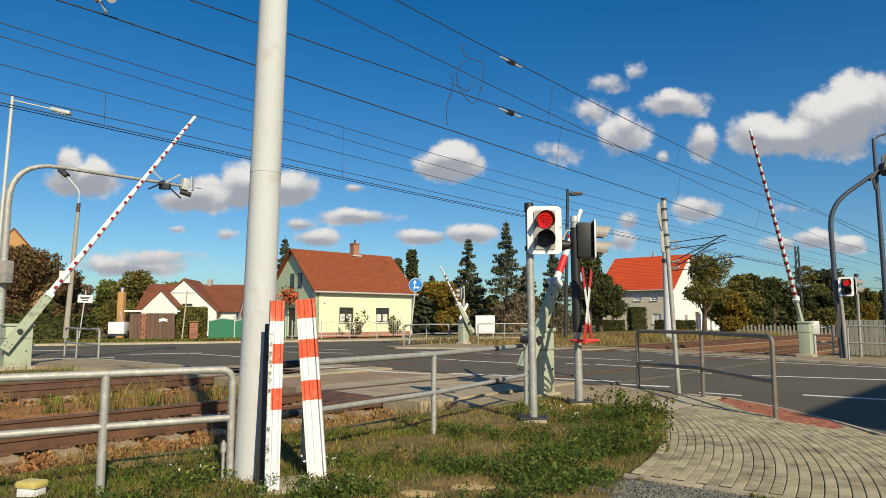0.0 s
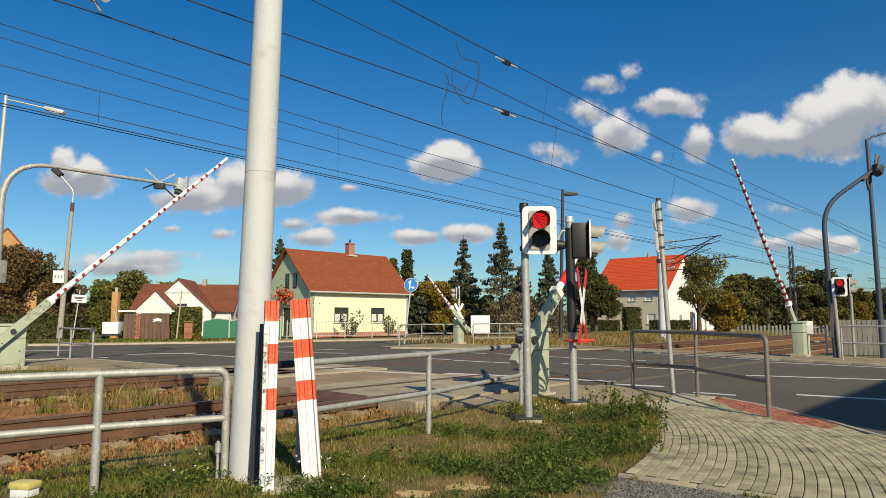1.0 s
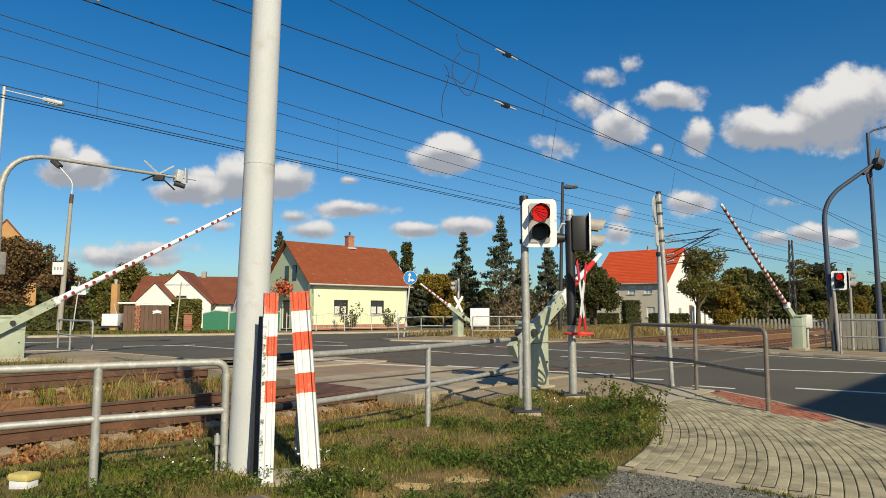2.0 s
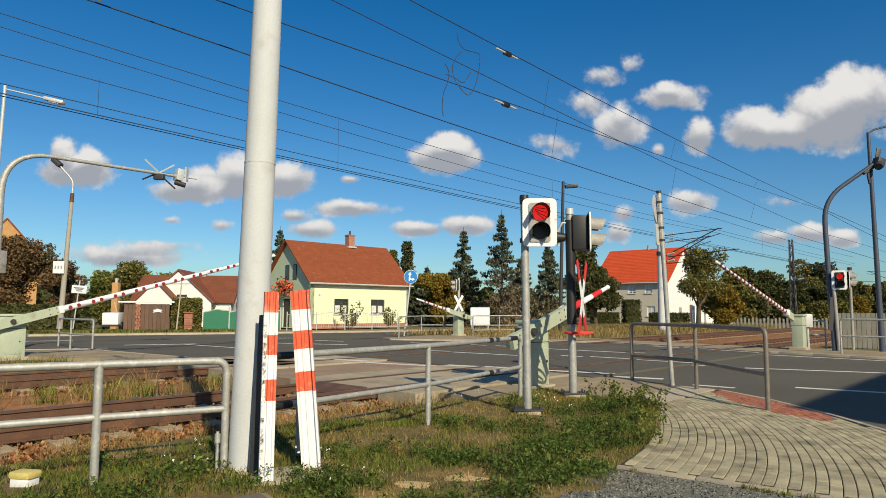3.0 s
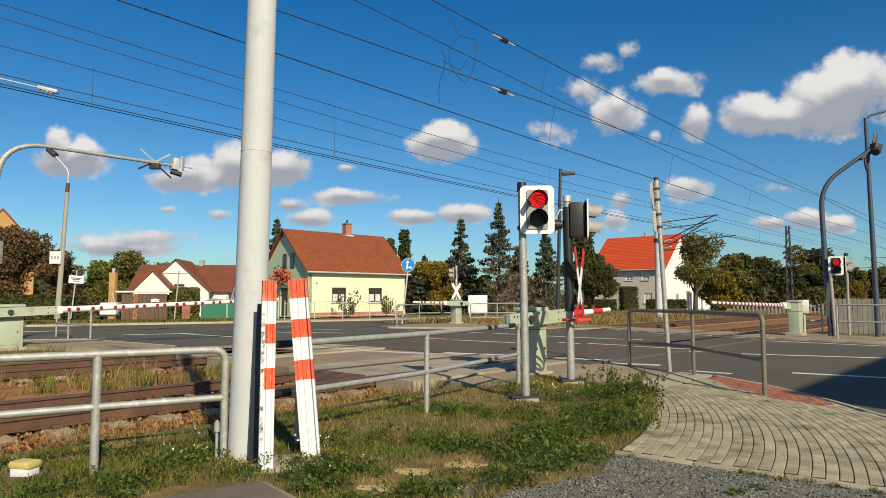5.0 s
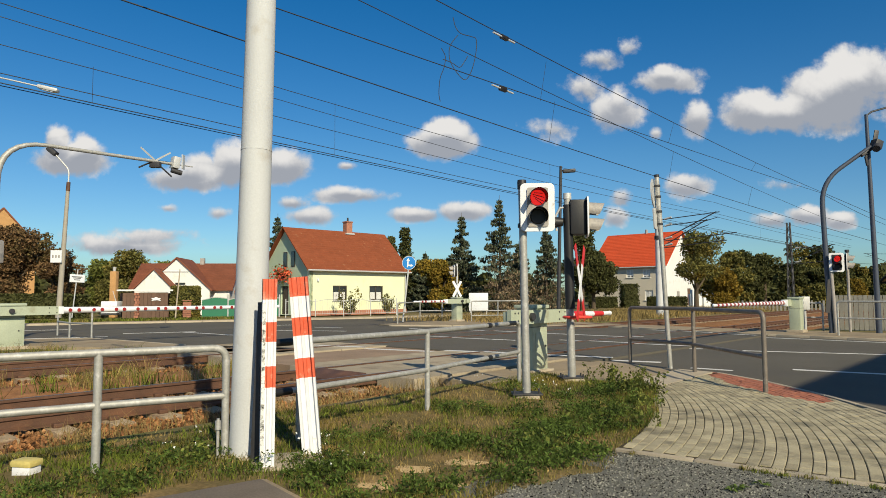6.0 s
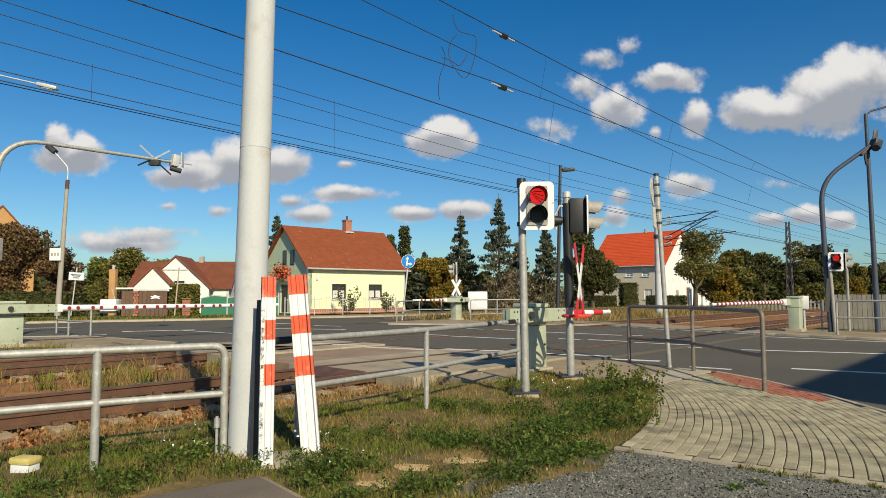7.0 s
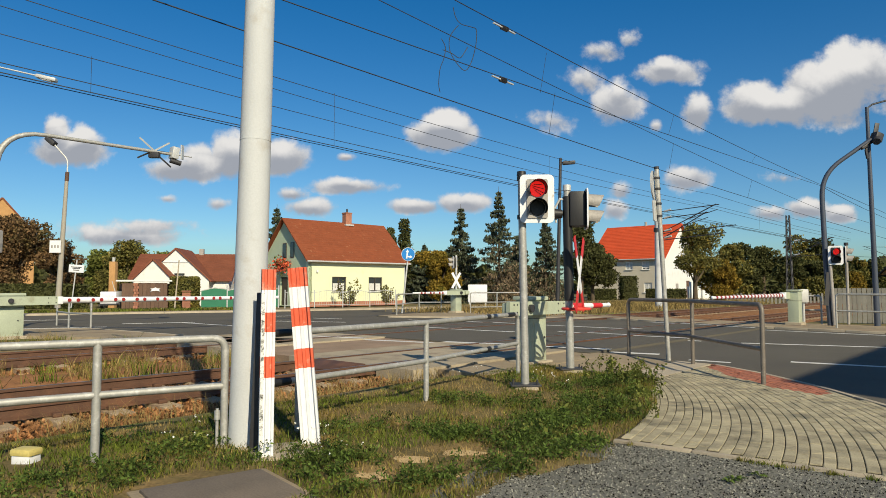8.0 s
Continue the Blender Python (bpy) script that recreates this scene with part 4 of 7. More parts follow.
def near_mast():
    p = thing("catenary_mast", "tall pale spun-concrete catenary mast", "mast", Matrix.Translation((-1.808, 6.2, -0.1)) @ pose(0, 0, 0, -0.6, 0.81, 0))
    part("shaft", rod(bmesh.new(), (0, 0, 0), (0, 0, 9.5), 0.156, 0.113, 32), M["mastc"], p, smooth=60)
    for z, w in ((2.92, 0.006), (6.0, 0.02)):
        r = 0.156 - 0.043 * z / 9.5
        part("joint_ring", rod(bmesh.new(), (0, 0, z), (0, 0, z + 0.012), r + w * 0.4, seg=32), M["mastc"], p)
    part("base_collar", rod(bmesh.new(), (0, 0, 0.0), (0, 0, 0.12), 0.25, 0.24, 24), M["kerb"], p)
    return p


near_mast()


# ---- signals and signs ----
def rounded(w, h, r, steps=4):
    pts = []
    for cx, cz, a0 in ((w / 2 - r, h / 2 - r, 0), (-w / 2 + r, h / 2 - r, 90), (-w / 2 + r, -h / 2 + r, 180), (w / 2 - r, -h / 2 + r, 270)):
        for i in range(steps + 1):
            a = radians(a0 + 90 * i / steps)
            pts.append((cx + r * math.cos(a), cz + r * math.sin(a)))
    return pts


def visor(bm, at, r, length, cut=0.45):
    """A tunnel hood open to the front (local -y), shorter below."""
    seg = 20
    for rr, flip in ((r, False), (r * 0.95, True)):
        ring0, ring1 = [], []
        for i in range(seg + 1):
            a = radians(-125 + 250 * i / seg) + math.pi / 2
            x, z = rr * math.cos(a), rr * math.sin(a)
            ln = length * (1 - cut * (1 - (z / rr + 1) / 2))
            ring0.append(bm.verts.new((at[0] + x, at[1], at[2] + z)))
            ring1.append(bm.verts.new((at[0] + x, at[1] - ln, at[2] + z - 0.02)))
        for i in range(seg):
            q = (ring0[i], ring0[i + 1], ring1[i + 1], ring1[i])
            bm.faces.new(q if not flip else q[::-1])


def signal_head(parent, m, lit=True, scale=1.0, dark=False, deep=0.16):
    """Level crossing light: white-rimmed board, grey case, a red and a yellow lamp under hoods; it faces local -y."""
    hd = part("signal_board", prism(bmesh.new(), rounded(0.485, 0.69, 0.07), -0.012, 0.012), M["white"], parent, "white rounded signal board")
    hd.matrix_basis = m @ Matrix.Scale(scale, 4)
    part("board_back", prism(bmesh.new(), rounded(0.46, 0.665, 0.06), 0.014, 0.02), M["black"], hd, "black board back")
    part("case", box(bmesh.new(), (0.30, deep, 0.60), (0, 0.02 + deep / 2, 0), bevel=0.03), M["black"], hd, "black lamp case")
    part("inner_panel", prism(bmesh.new(), rounded(0.30, 0.56, 0.03), -0.03, -0.013), M["black" if dark else "visor"], hd, "inner lamp panel")
    for z, mt, nm in ((0.135, "lamp_red" if lit else "black", "red_lamp"), (-0.135, "black", "yellow_lamp")):
        lens = part(nm, rod(bmesh.new(), (0, -0.03, z), (0, -0.05, z), 0.112, 0.10, 24), M[mt], hd, "glowing red lamp" if mt == "lamp_red" else "dark unlit lamp")
        if mt == "lamp_red":
            for k in (-0.055, -0.02, 0.02, 0.06):
                part("phantom_slat", box(bmesh.new(), (0.17 if abs(k) < 0.05 else 0.12, 0.012, 0.008), (0.01, -0.056, z + k), (0, 22 - 300 * k, 0)), M["black"], hd)
        bm = bmesh.new()
        visor(bm, (0, -0.03, z), 0.128, 0.27)
        part("hood", bm, M["visor"] if not lit else M["black"], hd)
    return hd


def cross_boards(parent, m, size=1.25, red=True):
    """Saint Andrew's cross: two white boards with red ends; faces local -y."""
    for s, y in ((-1, 0.0), (1, -0.012)):
        bd = part("cross_board", box(bmesh.new(), (0.13, 0.008, size), (0, y, 0), bevel=0.002), M["white"], parent, "white crossed warning board")
        bd.matrix_basis = m @ pose(0, 0, 0, 0, s * 28, 0)
        for k in ((-1, 1) if red else ()):
            part("red_end", box(bmesh.new(), (0.132, 0.011, size * 0.26), (0, y, k * size * 0.372)), M["signred"], bd, "red board end")
    for k in (-0.3, 0.3):
        ob = part("bracket", box(bmesh.new(), (0.05, 0.1, 0.03), (0, 0.06, 0)), M["dark"], parent)
        ob.matrix_basis = m @ pose(0, 0, k)


def flange(parent):
    part("base_plate", box(bmesh.new(), (0.42, 0.3, 0.025), (0, 0, 0.07), (0, 0, 8), 0.005), M["dark"], parent, "rusty base plate")
    part("footing", box(bmesh.new(), (0.34, 0.3, 0.16), (0.02, 0, -0.02), bevel=0.03), M["kerb"], parent, "rough concrete footing")
    for x, y in ((-0.17, -0.1), (0.17, -0.1), (-0.17, 0.1), (0.17, 0.1)):
        part("anchor_bolt", rod(bmesh.new(), (x, y, 0.06), (x, y, 0.13), 0.014, seg=8), M["dark"], parent)


def near_signal():
    s = thing("crossing_signal", "level crossing light showing red on a galvanised pole", "traffic light", Matrix.Translation((1.165, 9.55, 0)) @ pose(0, 0, 0, 0, 0, -8), "crossing signals")
    part("pole", rod(bmesh.new(), (0, 0, 0.05), (-0.035, 0, 3.06), 0.057, 0.054, 20), M["galv"], s)
    part("pole_cap", rod(bmesh.new(), (-0.035, 0, 3.05), (-0.035, 0, 3.11), 0.068, 0.062, 20), M["black"], s, "black pole cap")
    for z in (2.42, 2.98):
        part("clamp", rod(bmesh.new(), (-0.03, 0, z), (-0.03, 0, z + 0.06), 0.07, seg=20), M["black"], s)
        part("bracket", box(bmesh.new(), (0.25, 0.05, 0.05), (0.08, -0.03, z + 0.03)), M["black"], s)
    signal_head(s, pose(0.185, -0.09, 2.70, 0, 0, 6))
    flange(s)


def side_signal():
    s = thing("crossing_signal", "level crossing light with crossed warning boards and red hoop", "traffic light", Matrix.Translation((2.16, 11.42, 0)), "crossing signals")
    part("pole", rod(bmesh.new(), (0, 0, 0.05), (-0.03, 0, 3.12), 0.068, 0.06, 20), M["galv"], s)
    part("upper_sleeve", rod(bmesh.new(), (-0.008, 0, 1.22), (-0.03, 0, 3.0), 0.082, 0.078, 20), M["black"], s, "black sleeve round the upper pole")
    part("pole_cap", rod(bmesh.new(), (-0.03, 0, 3.1), (-0.03, 0, 3.2), 0.072, 0.068, 20), M["grey"], s, "pale grey pole cap")
    signal_head(s, pose(0.30, 0.0, 2.78, 0, 0, 84), lit=False, deep=0.27)
    part("arm", tube(bmesh.new(), [(-0.03, 0, 2.95), (-0.16, -0.02, 2.95), (-0.24, 0, 2.8), (-0.22, 0, 2.55)], 0.02, 8), M["grey"], s, "pale bent cable pipe")
    part("bell_housing", rod(bmesh.new(), (-0.28, -0.02, 2.7), (-0.12, -0.02, 2.7), 0.1, 0.07, 16), M["black"], s, "black warning bell")
    cross_boards(s, pose(0.15, -0.08, 1.66, 0, 0, 66), 1.4)
    hoop = [(0.42 * math.cos(a) * 0.55 + 0.1, 0.16 * math.sin(a) - 0.05, 1.08) for a in (2 * math.pi * i / 24 for i in range(25))]
    part("hoop", tube(bmesh.new(), hoop, 0.024, 8), M["pink"], s, "red protective hoop")
    part("hoop_strut", box(bmesh.new(), (0.3, 0.03, 0.03), (0.1, -0.05, 1.06)), M["pink"], s, "red hoop strut")
    flange(s)


def far_signals():
    s = thing("crossing_signal", "level crossing light across the road with crossed boards, seen from behind", "traffic light", Matrix.Translation((0.72, 36.5, 0.08)), "crossing signals")
    part("pole", rod(bmesh.new(), (0, 0, 0), (0, 0, 3.1), 0.06, seg=12), M["grey"], s)
    signal_head(s, pose(-0.18, 0, 2.7, 0, 0, -78), lit=False, scale=0.95)
    cross_boards(s, pose(0, -0.12, 1.72, 0, 0, 12), 0.95, red=False)
    s = thing("crossing_signal", "level crossing light showing red at the far kerb", "traffic light", Matrix.Translation((13.9, 24.05, 0.08)), "crossing signals")
    part("pole", rod(bmesh.new(), (0.12, 0, 0), (0.0, 0, 2.5), 0.065, seg=14), M["visor"], s)
    signal_head(s, pose(0.15, -0.14, 2.5, 0, 0, -20), lit=True, scale=0.99, dark=True)
    part("warning_board_edge", box(bmesh.new(), (0.16, 0.02, 1.2), (-0.1, 0, 1.3), (0, 6, 0)), M["dark"], s, "dark edge-on warning boards")
    s = thing("crossing_signal", "level crossing light for the other lane, seen from the side", "traffic light", Matrix.Translation((14.85, 24.6, 0.08)), "crossing signals")
    part("pole", rod(bmesh.new(), (0, 0, 0), (0, 0, 2.95), 0.05, seg=14), M["visor"], s)
    part("pole_cap", rod(bmesh.new(), (0, 0, 2.9), (0, 0, 3.0), 0.075, seg=14), M["dark"], s)
    signal_head(s, pose(-0.12, -0.14, 2.53, 0, 0, 62), lit=False, scale=0.95)


def sign_pole():
    s = thing("sign_post", "leaning galvanised post with two traffic signs seen from behind", "traffic sign", Matrix.Translation((4.47, 13.34, 0)) @ pose(0, 0, 0, 0, -2.6, 0))
    part("pole", rod(bmesh.new(), (0, 0, -0.03), (0, 0, 3.85), 0.045, seg=14), M["galv"], s)
    part("pole_cap", rod(bmesh.new(), (0, 0, 3.82), (0, 0, 3.87), 0.05, seg=14), M["dark"], s)
    disc = prism(bmesh.new(), [(0.3 * math.cos(a), 0.3 * math.sin(a)) for a in (2 * math.pi * i / 28 for i in range(28))], -0.012, 0.012)
    ob = part("round_sign", disc, M["grey"], s, "grey back of a round sign"); ob.matrix_basis = pose(-0.06, 0.06, 3.5, 0, 0, 62)
    ob = part("square_sign", prism(bmesh.new(), rounded(0.42, 0.42, 0.04), -0.012, 0.012), M["grey"], s, "grey back of a square sign"); ob.matrix_basis = pose(-0.02, 0.06, 2.98, 0, 0, 50)
    for z in (2.85, 3.1, 3.4, 3.62):
        part("clamp", rod(bmesh.new(), (0, 0, z), (0, 0, z + 0.04), 0.058, seg=14), M["dark"], s)


def direction_sign():
    s = thing("direction_sign", "blue round sign with two white direction arrows", "traffic sign", Matrix.Translation((-2.15, 35.2, 0.08)) @ pose(0, 0, 0, 0, 6, 0))
    part("pole", rod(bmesh.new(), (0, 0, 0), (0, 0, 3.4), 0.045, seg=10), M["grey"], s)
    circ = lambda r: [(r * math.cos(a), r * math.sin(a) + 3.1) for a in (2 * math.pi * i / 32 for i in range(32))]
    part("rim", prism(bmesh.new(), circ(0.36), -0.075, -0.06), M["white"], s, "white sign rim")
    part("disc", prism(bmesh.new(), circ(0.34), -0.085, -0.076), M["blue"], s, "blue sign face")
    up = [(-0.09, 2.86), (-0.02, 2.86), (-0.02, 3.2), (0.04, 3.2), (-0.055, 3.36), (-0.15, 3.2), (-0.09, 3.2)]
    rt = [(-0.02, 2.94), (-0.02, 3.01), (0.1, 3.01), (0.1, 3.06), (0.24, 2.975), (0.1, 2.89), (0.1, 2.94)]
    for o in (up, rt):
        part("arrow", prism(bmesh.new(), o, -0.092, -0.086), M["white"], s, "white arrow")


near_signal()
side_signal()
far_signals()
sign_pole()
direction_sign()


# ---- gantries and lamps ----
def gantries():
    g = thing("camera_gantry", "curved grey pipe gantry with antenna and camera over the road", "gantry", Matrix.Translation((-13.0, 19.25, 0)))
    top = Vector((0, 0, 6.08))
    end = top + Vector((TU.x, TU.y, 0)) * 5.5
    corner = [Vector((0, 0, 0)), Vector((0, 0, 4.2))] + bend((0, 0, 4.2), top, end, 1.3, 8) + [end]
    part("pipe", tube(bmesh.new(), corner, 0.11, 14, 0.055), M["galv"], g)
    part("tip", rod(bmesh.new(), end, end + Vector((TU.x, TU.y, 0)) * 0.5, 0.02, seg=8), M["galv"], g)
    e = end - Vector((TU.x, TU.y, 0)) * 0.15
    part("camera_box", box(bmesh.new(), (0.24, 0.3, 0.42), (e.x, e.y, e.z + 0.05), (0, 8, RZ), 0.03), M["grey"], g, "grey camera box")
    part("camera_lens", rod(bmesh.new(), (e.x - 0.1, e.y - 0.1, e.z - 0.22), (e.x + 0.2, e.y + 0.1, e.z - 0.3), 0.09, seg=12), M["dark"], g)
    part("end_plate", box(bmesh.new(), (0.04, 0.2, 0.5), (e.x + 0.24, e.y + 0.1, e.z + 0.1)), M["grey"], g, "grey end plate")
    c = end - Vector((TU.x, TU.y, 0)) * 0.85
    for dx, dz, ln, a in ((-0.2, 0.24, 0.95, -42), (0.22, 0.17, 0.7, 28), (-0.24, -0.08, 0.8, 24), (0.24, -0.28, 0.95, -42)):
        part("antenna_vane", box(bmesh.new(), (ln * 0.8, 0.012, 0.055), (c.x + dx * 1.2, c.y, c.z + dz), (14, -a, 0)), M["grey"] if dz > 0 else M["dark"], g, "thin grey antenna vane")
    part("antenna_hub", box(bmesh.new(), (0.35, 0.2, 0.2), (c.x, c.y, c.z - 0.12), bevel=0.02), M["dark"], g)
    hb = part("signal_case", box(bmesh.new(), (0.5, 0.3, 0.66), (0.06, -0.12, 2.75), (0, 0, -12), 0.05), M["visor"], g, "grey rear of a signal case")
    part("bracket", box(bmesh.new(), (0.4, 0.06, 0.06), (0.05, 0.06, 2.8)), M["dark"], g)
    g = thing("camera_gantry", "dark blue-grey curved pipe gantry with camera at the far kerb", "gantry", Matrix.Translation((13.85, 24.2, 0)))
    top, end = Vector((-0.05, 0, 5.55)), Vector((1.55, -0.4, 6.75))
    part("pipe", tube(bmesh.new(), [(0.1, 0, 0), (0.0, 0, 2.5), (-0.05, 0, 4.4)] + bend((-0.05, 0, 4.4), top, end, 0.8, 8) + [end], 0.09, 14, 0.075), M["blueg"], g, "dark painted pipe")
    part("camera", box(bmesh.new(), (0.3, 0.3, 0.34), (1.72, -0.45, 6.8), (0, 20, 10), 0.04), M["dark"], g)
    part("camera_hood", rod(bmesh.new(), (1.55, -0.7, 6.6), (1.85, -0.3, 6.95), 0.13, 0.1, 12), M["dark"], g)
    part("clamp", box(bmesh.new(), (0.5, 0.14, 0.1), (1.4, -0.4, 6.55), (0, -35, 0), 0.02), M["dark"], g)
    part("fin", box(bmesh.new(), (0.16, 0.04, 0.7), (1.72, -0.4, 7.0), (0, 12, 0), 0.01), M["dark"], g)


def lamps():
    s = thing("street_lamp", "thin grey street lamp with flat head over the corner", "street lamp", Matrix.Translation((-17.0, 25.0, 0)))
    part("pole", rod(bmesh.new(), (-0.2, 0, 0), (0.02, 0, 9.95), 0.09, 0.06, 14), M["grey"], s)
    part("arm", rod(bmesh.new(), (0.02, 0, 9.82), (1.55, 0.2, 9.5), 0.03, seg=10), M["grey"], s)
    hd = part("lamp_head", box(bmesh.new(), (0.75, 0.3, 0.15), (1.8, 0.25, 9.44), (0, 12, 8), 0.06), M["grey"], s, "flat grey lamp head")
    part("lamp_glass", box(bmesh.new(), (0.4, 0.2, 0.05), (1.8, 0.25, 9.36), (0, 12, 8), 0.02), M["white"], hd, "white lamp glass")
    s = thing("street_lamp", "concrete street lamp post with dark head on a bent arm", "street lamp", Matrix.Translation((-25.6, 44.6, 0.05)))
    part("pole", rod(bmesh.new(), (0, 0, 0), (0.35, 0, 9.0), 0.19, 0.11, 14), M["lampc"], s)
    part("collar", rod(bmesh.new(), (0.33, 0, 8.5), (0.36, 0, 9.1), 0.13, 0.12, 14), M["rail"], s, "rusty collar")
    part("arm", tube(bmesh.new(), [(0.35, 0, 9.0), (0.36, 0, 9.6)] + bend((0.36, 0, 9.6), (0.36, 0, 9.95), (-0.6, 0, 11.0), 0.3) + [(-0.6, 0, 11.0)], 0.05, 8), M["grey"], s)
    part("lamp_head", box(bmesh.new(), (0.75, 0.5, 0.35), (-0.8, 0, 11.2), (0, 40, 0), 0.12), M["dark"], s, "dark lamp head")
    s = thing("street_lamp", "slim dark street lamp with flat head behind the crossing", "street lamp", Matrix.Translation((7.35, 42.0, 0)))
    part("pole", rod(bmesh.new(), (-0.2, 0, 0), (0.1, 0, 9.6), 0.13, 0.09, 12), M["dark"], s)
    part("lamp_head", box(bmesh.new(), (0.8, 0.3, 0.22), (0.62, 0, 9.3), (0, -4, 0), 0.05), M["dark"], s, "flat dark lamp head")
    part("arm", rod(bmesh.new(), (0.1, 0, 9.3), (0.35, 0, 9.32), 0.05, seg=8), M["dark"], s)
    s = thing("street_lamp", "tall blue-grey lamp post beside the far railing", "street lamp", Matrix.Translation((15.45, 23.9, 0.05)))
    part("pole", rod(bmesh.new(), (0, 0, 0), (-0.1, 0, 7.9), 0.1, 0.06, 14), M["blueg"], s)
    part("arm", tube(bmesh.new(), [(-0.1, 0, 7.2), (-0.1, 0, 7.85), (0.1, 0, 8.0), (1.9, -0.5, 8.45)], 0.035, 8), M["dark"], s)
    part("lamp_head", box(bmesh.new(), (0.8, 0.3, 0.16), (2.2, -0.55, 8.5), (0, -10, -12), 0.05), M["dark"], s)
    part("hook", tube(bmesh.new(), [(-0.1, 0, 6.6), (-0.25, -0.1, 6.3), (-0.2, -0.1, 6.0)], 0.05, 8), M["dark"], s)


gantries()
lamps()


# ---- overhead line ----
def wires():
    w = thing("overhead_line", "dark overhead wires with droppers and insulators above the tracks", "overhead line", Matrix.Identity(4))
    # spans between supports: across, heights at the first support, mid-span and next support, radius
    def span(u0, u1, n, z0, zm, z1, r, nm="wire"):
        pts = []
        for i in range(25):
            t = i / 24
            pts.append(T(u0 + (u1 - u0) * t, n, z0 * (1 - t) * (1 - 2 * t) + 4 * zm * t * (1 - t) + z1 * t * (2 * t - 1)))
        part(nm, tube(bmesh.new(), pts, r, 6), M["wire"], w)
    LINES = [(15.5, 7.43, 7.0, 7.3, 0.010, "messenger_wire"), (15.5, 7.15, 6.55, 6.6, 0.009, "wire"), (15.5, 6.57, 6.2, 6.4, 0.009, "wire"), (15.5, 5.98, 5.65, 5.6, 0.010, "wire"),
             (15.5, 5.78, 5.5, 5.5, 0.012, "contact_wire"), (15.56, 5.74, 5.46, 5.46, 0.010, "contact_wire"), (9.7, 5.73, 5.45, 5.4, 0.012, "contact_wire"), (9.5, 6.28, 6.72, 7.3, 0.011, "wire"),
             (9.5, 7.35, 6.43, 5.9, 0.009, "wire"), (9.3, 7.95, 7.35, 7.25, 0.011, "messenger_wire")]
    for n, z0, zm, z1, r, nm in LINES:
        span(-37, 3.3, n, z0 - 0.1, (z0 + zm) / 2, z0, r, nm)
        span(3.3, 43, n, z0, zm, z1, r, nm)
        span(43, 83, n, z1, (z1 + zm) / 2, z1, r * 1.3, nm)
    for u, a, b in ((14.3, 7.45, 6.45), (22.2, 7.34, 6.7), (31, 7.27, 6.95)):
        part("dropper", rod(bmesh.new(), T(u, 9.3, a), T(u, 9.5, b), 0.005, seg=5), M["wire"], w)
    for u, a, b in ((15.0, 6.6, 5.52), (22.6, 6.43, 5.45), (31, 6.2, 5.42)):
        part("dropper", rod(bmesh.new(), T(u, 9.5, a), T(u, 9.7, b), 0.005, seg=5), M["wire"], w)
    for u, a, b in ((5.6, 6.55, 5.72), (12.4, 7.2, 5.62), (24, 7.0, 5.5), (34, 7.05, 5.5), (52, 7.1, 5.5)):
        part("dropper", rod(bmesh.new(), T(u, 15.5, a), T(u, 15.5, b), 0.005, seg=5), M["wire"], w)
    for u, n, z in ((12.5, 9.3, 7.56), (12.7, 9.5, 6.4)):
        ins = part("insulator", rod(bmesh.new(), T(u - 0.42, n, z + 0.01), T(u + 0.42, n, z - 0.01), 0.022, seg=8), M["grey"], w, "pale insulator with dark sheds")
        for k in range(5):
            part("shed", rod(bmesh.new(), T(u - 0.1 + k * 0.05, n, z), T(u - 0.075 + k * 0.05, n, z), 0.062, 0.05, 12), M["dark"], ins)
    # slack jumper loops
    D = 13.9
    q = lambda tx, tz, d=D: Vector((tx * d, d, 1.46 + tz * d))
    loop1 = [q(0.012, 0.414), q(0.016, 0.398), q(0.024, 0.388), q(0.04, 0.383), q(0.0475, 0.378), q(0.046, 0.352), q(0.038, 0.325), q(0.028, 0.316), q(0.012, 0.335), q(0.006, 0.352), q(0.008, 0.37), q(0.02, 0.386)]
    loop2 = [q(-0.006, 0.365), q(0.0, 0.352), q(-0.002, 0.335), q(-0.008, 0.318), q(-0.010, 0.295), q(-0.008, 0.282)]
    loop3 = [q(-0.004, 0.348), q(0.01, 0.342), q(0.022, 0.335), q(0.03, 0.345), q(0.034, 0.352)]
    for lp in (loop1, loop2, loop3):
        part("jumper", tube(bmesh.new(), smooth_path([p + Vector((0.05, 0, 0.17)) for p in lp]), 0.008, 6), M["wire"], w)


def cantilever(s, base, z0, reach, lower=False):
    """Steady arms from a mast (local x towards the track)."""
    for a, b, r in (((0, 0, z0), (reach, 0, z0 + 1.75), 0.035), ((0, 0, z0 + 1.5), (reach + 0.2, 0, z0 + 1.72), 0.028), ((0, 0, z0 + 0.05), (reach + 1.2, 0, z0 + 0.35), 0.028), ((reach * 0.55, 0, z0 + 0.95), (reach + 0.1, 0, z0 + 1.4), 0.022)):
        part("steady_arm", rod(bmesh.new(), a, b, r, seg=8), M["dark"], s)
    for a in ((0.5, 0, z0 + 0.22), (0.5, 0, z0 + 1.53)):
        part("insulator", rod(bmesh.new(), a, (a[0] + 0.45, 0, a[2] + 0.1), 0.07, seg=10), M["grey"], s)


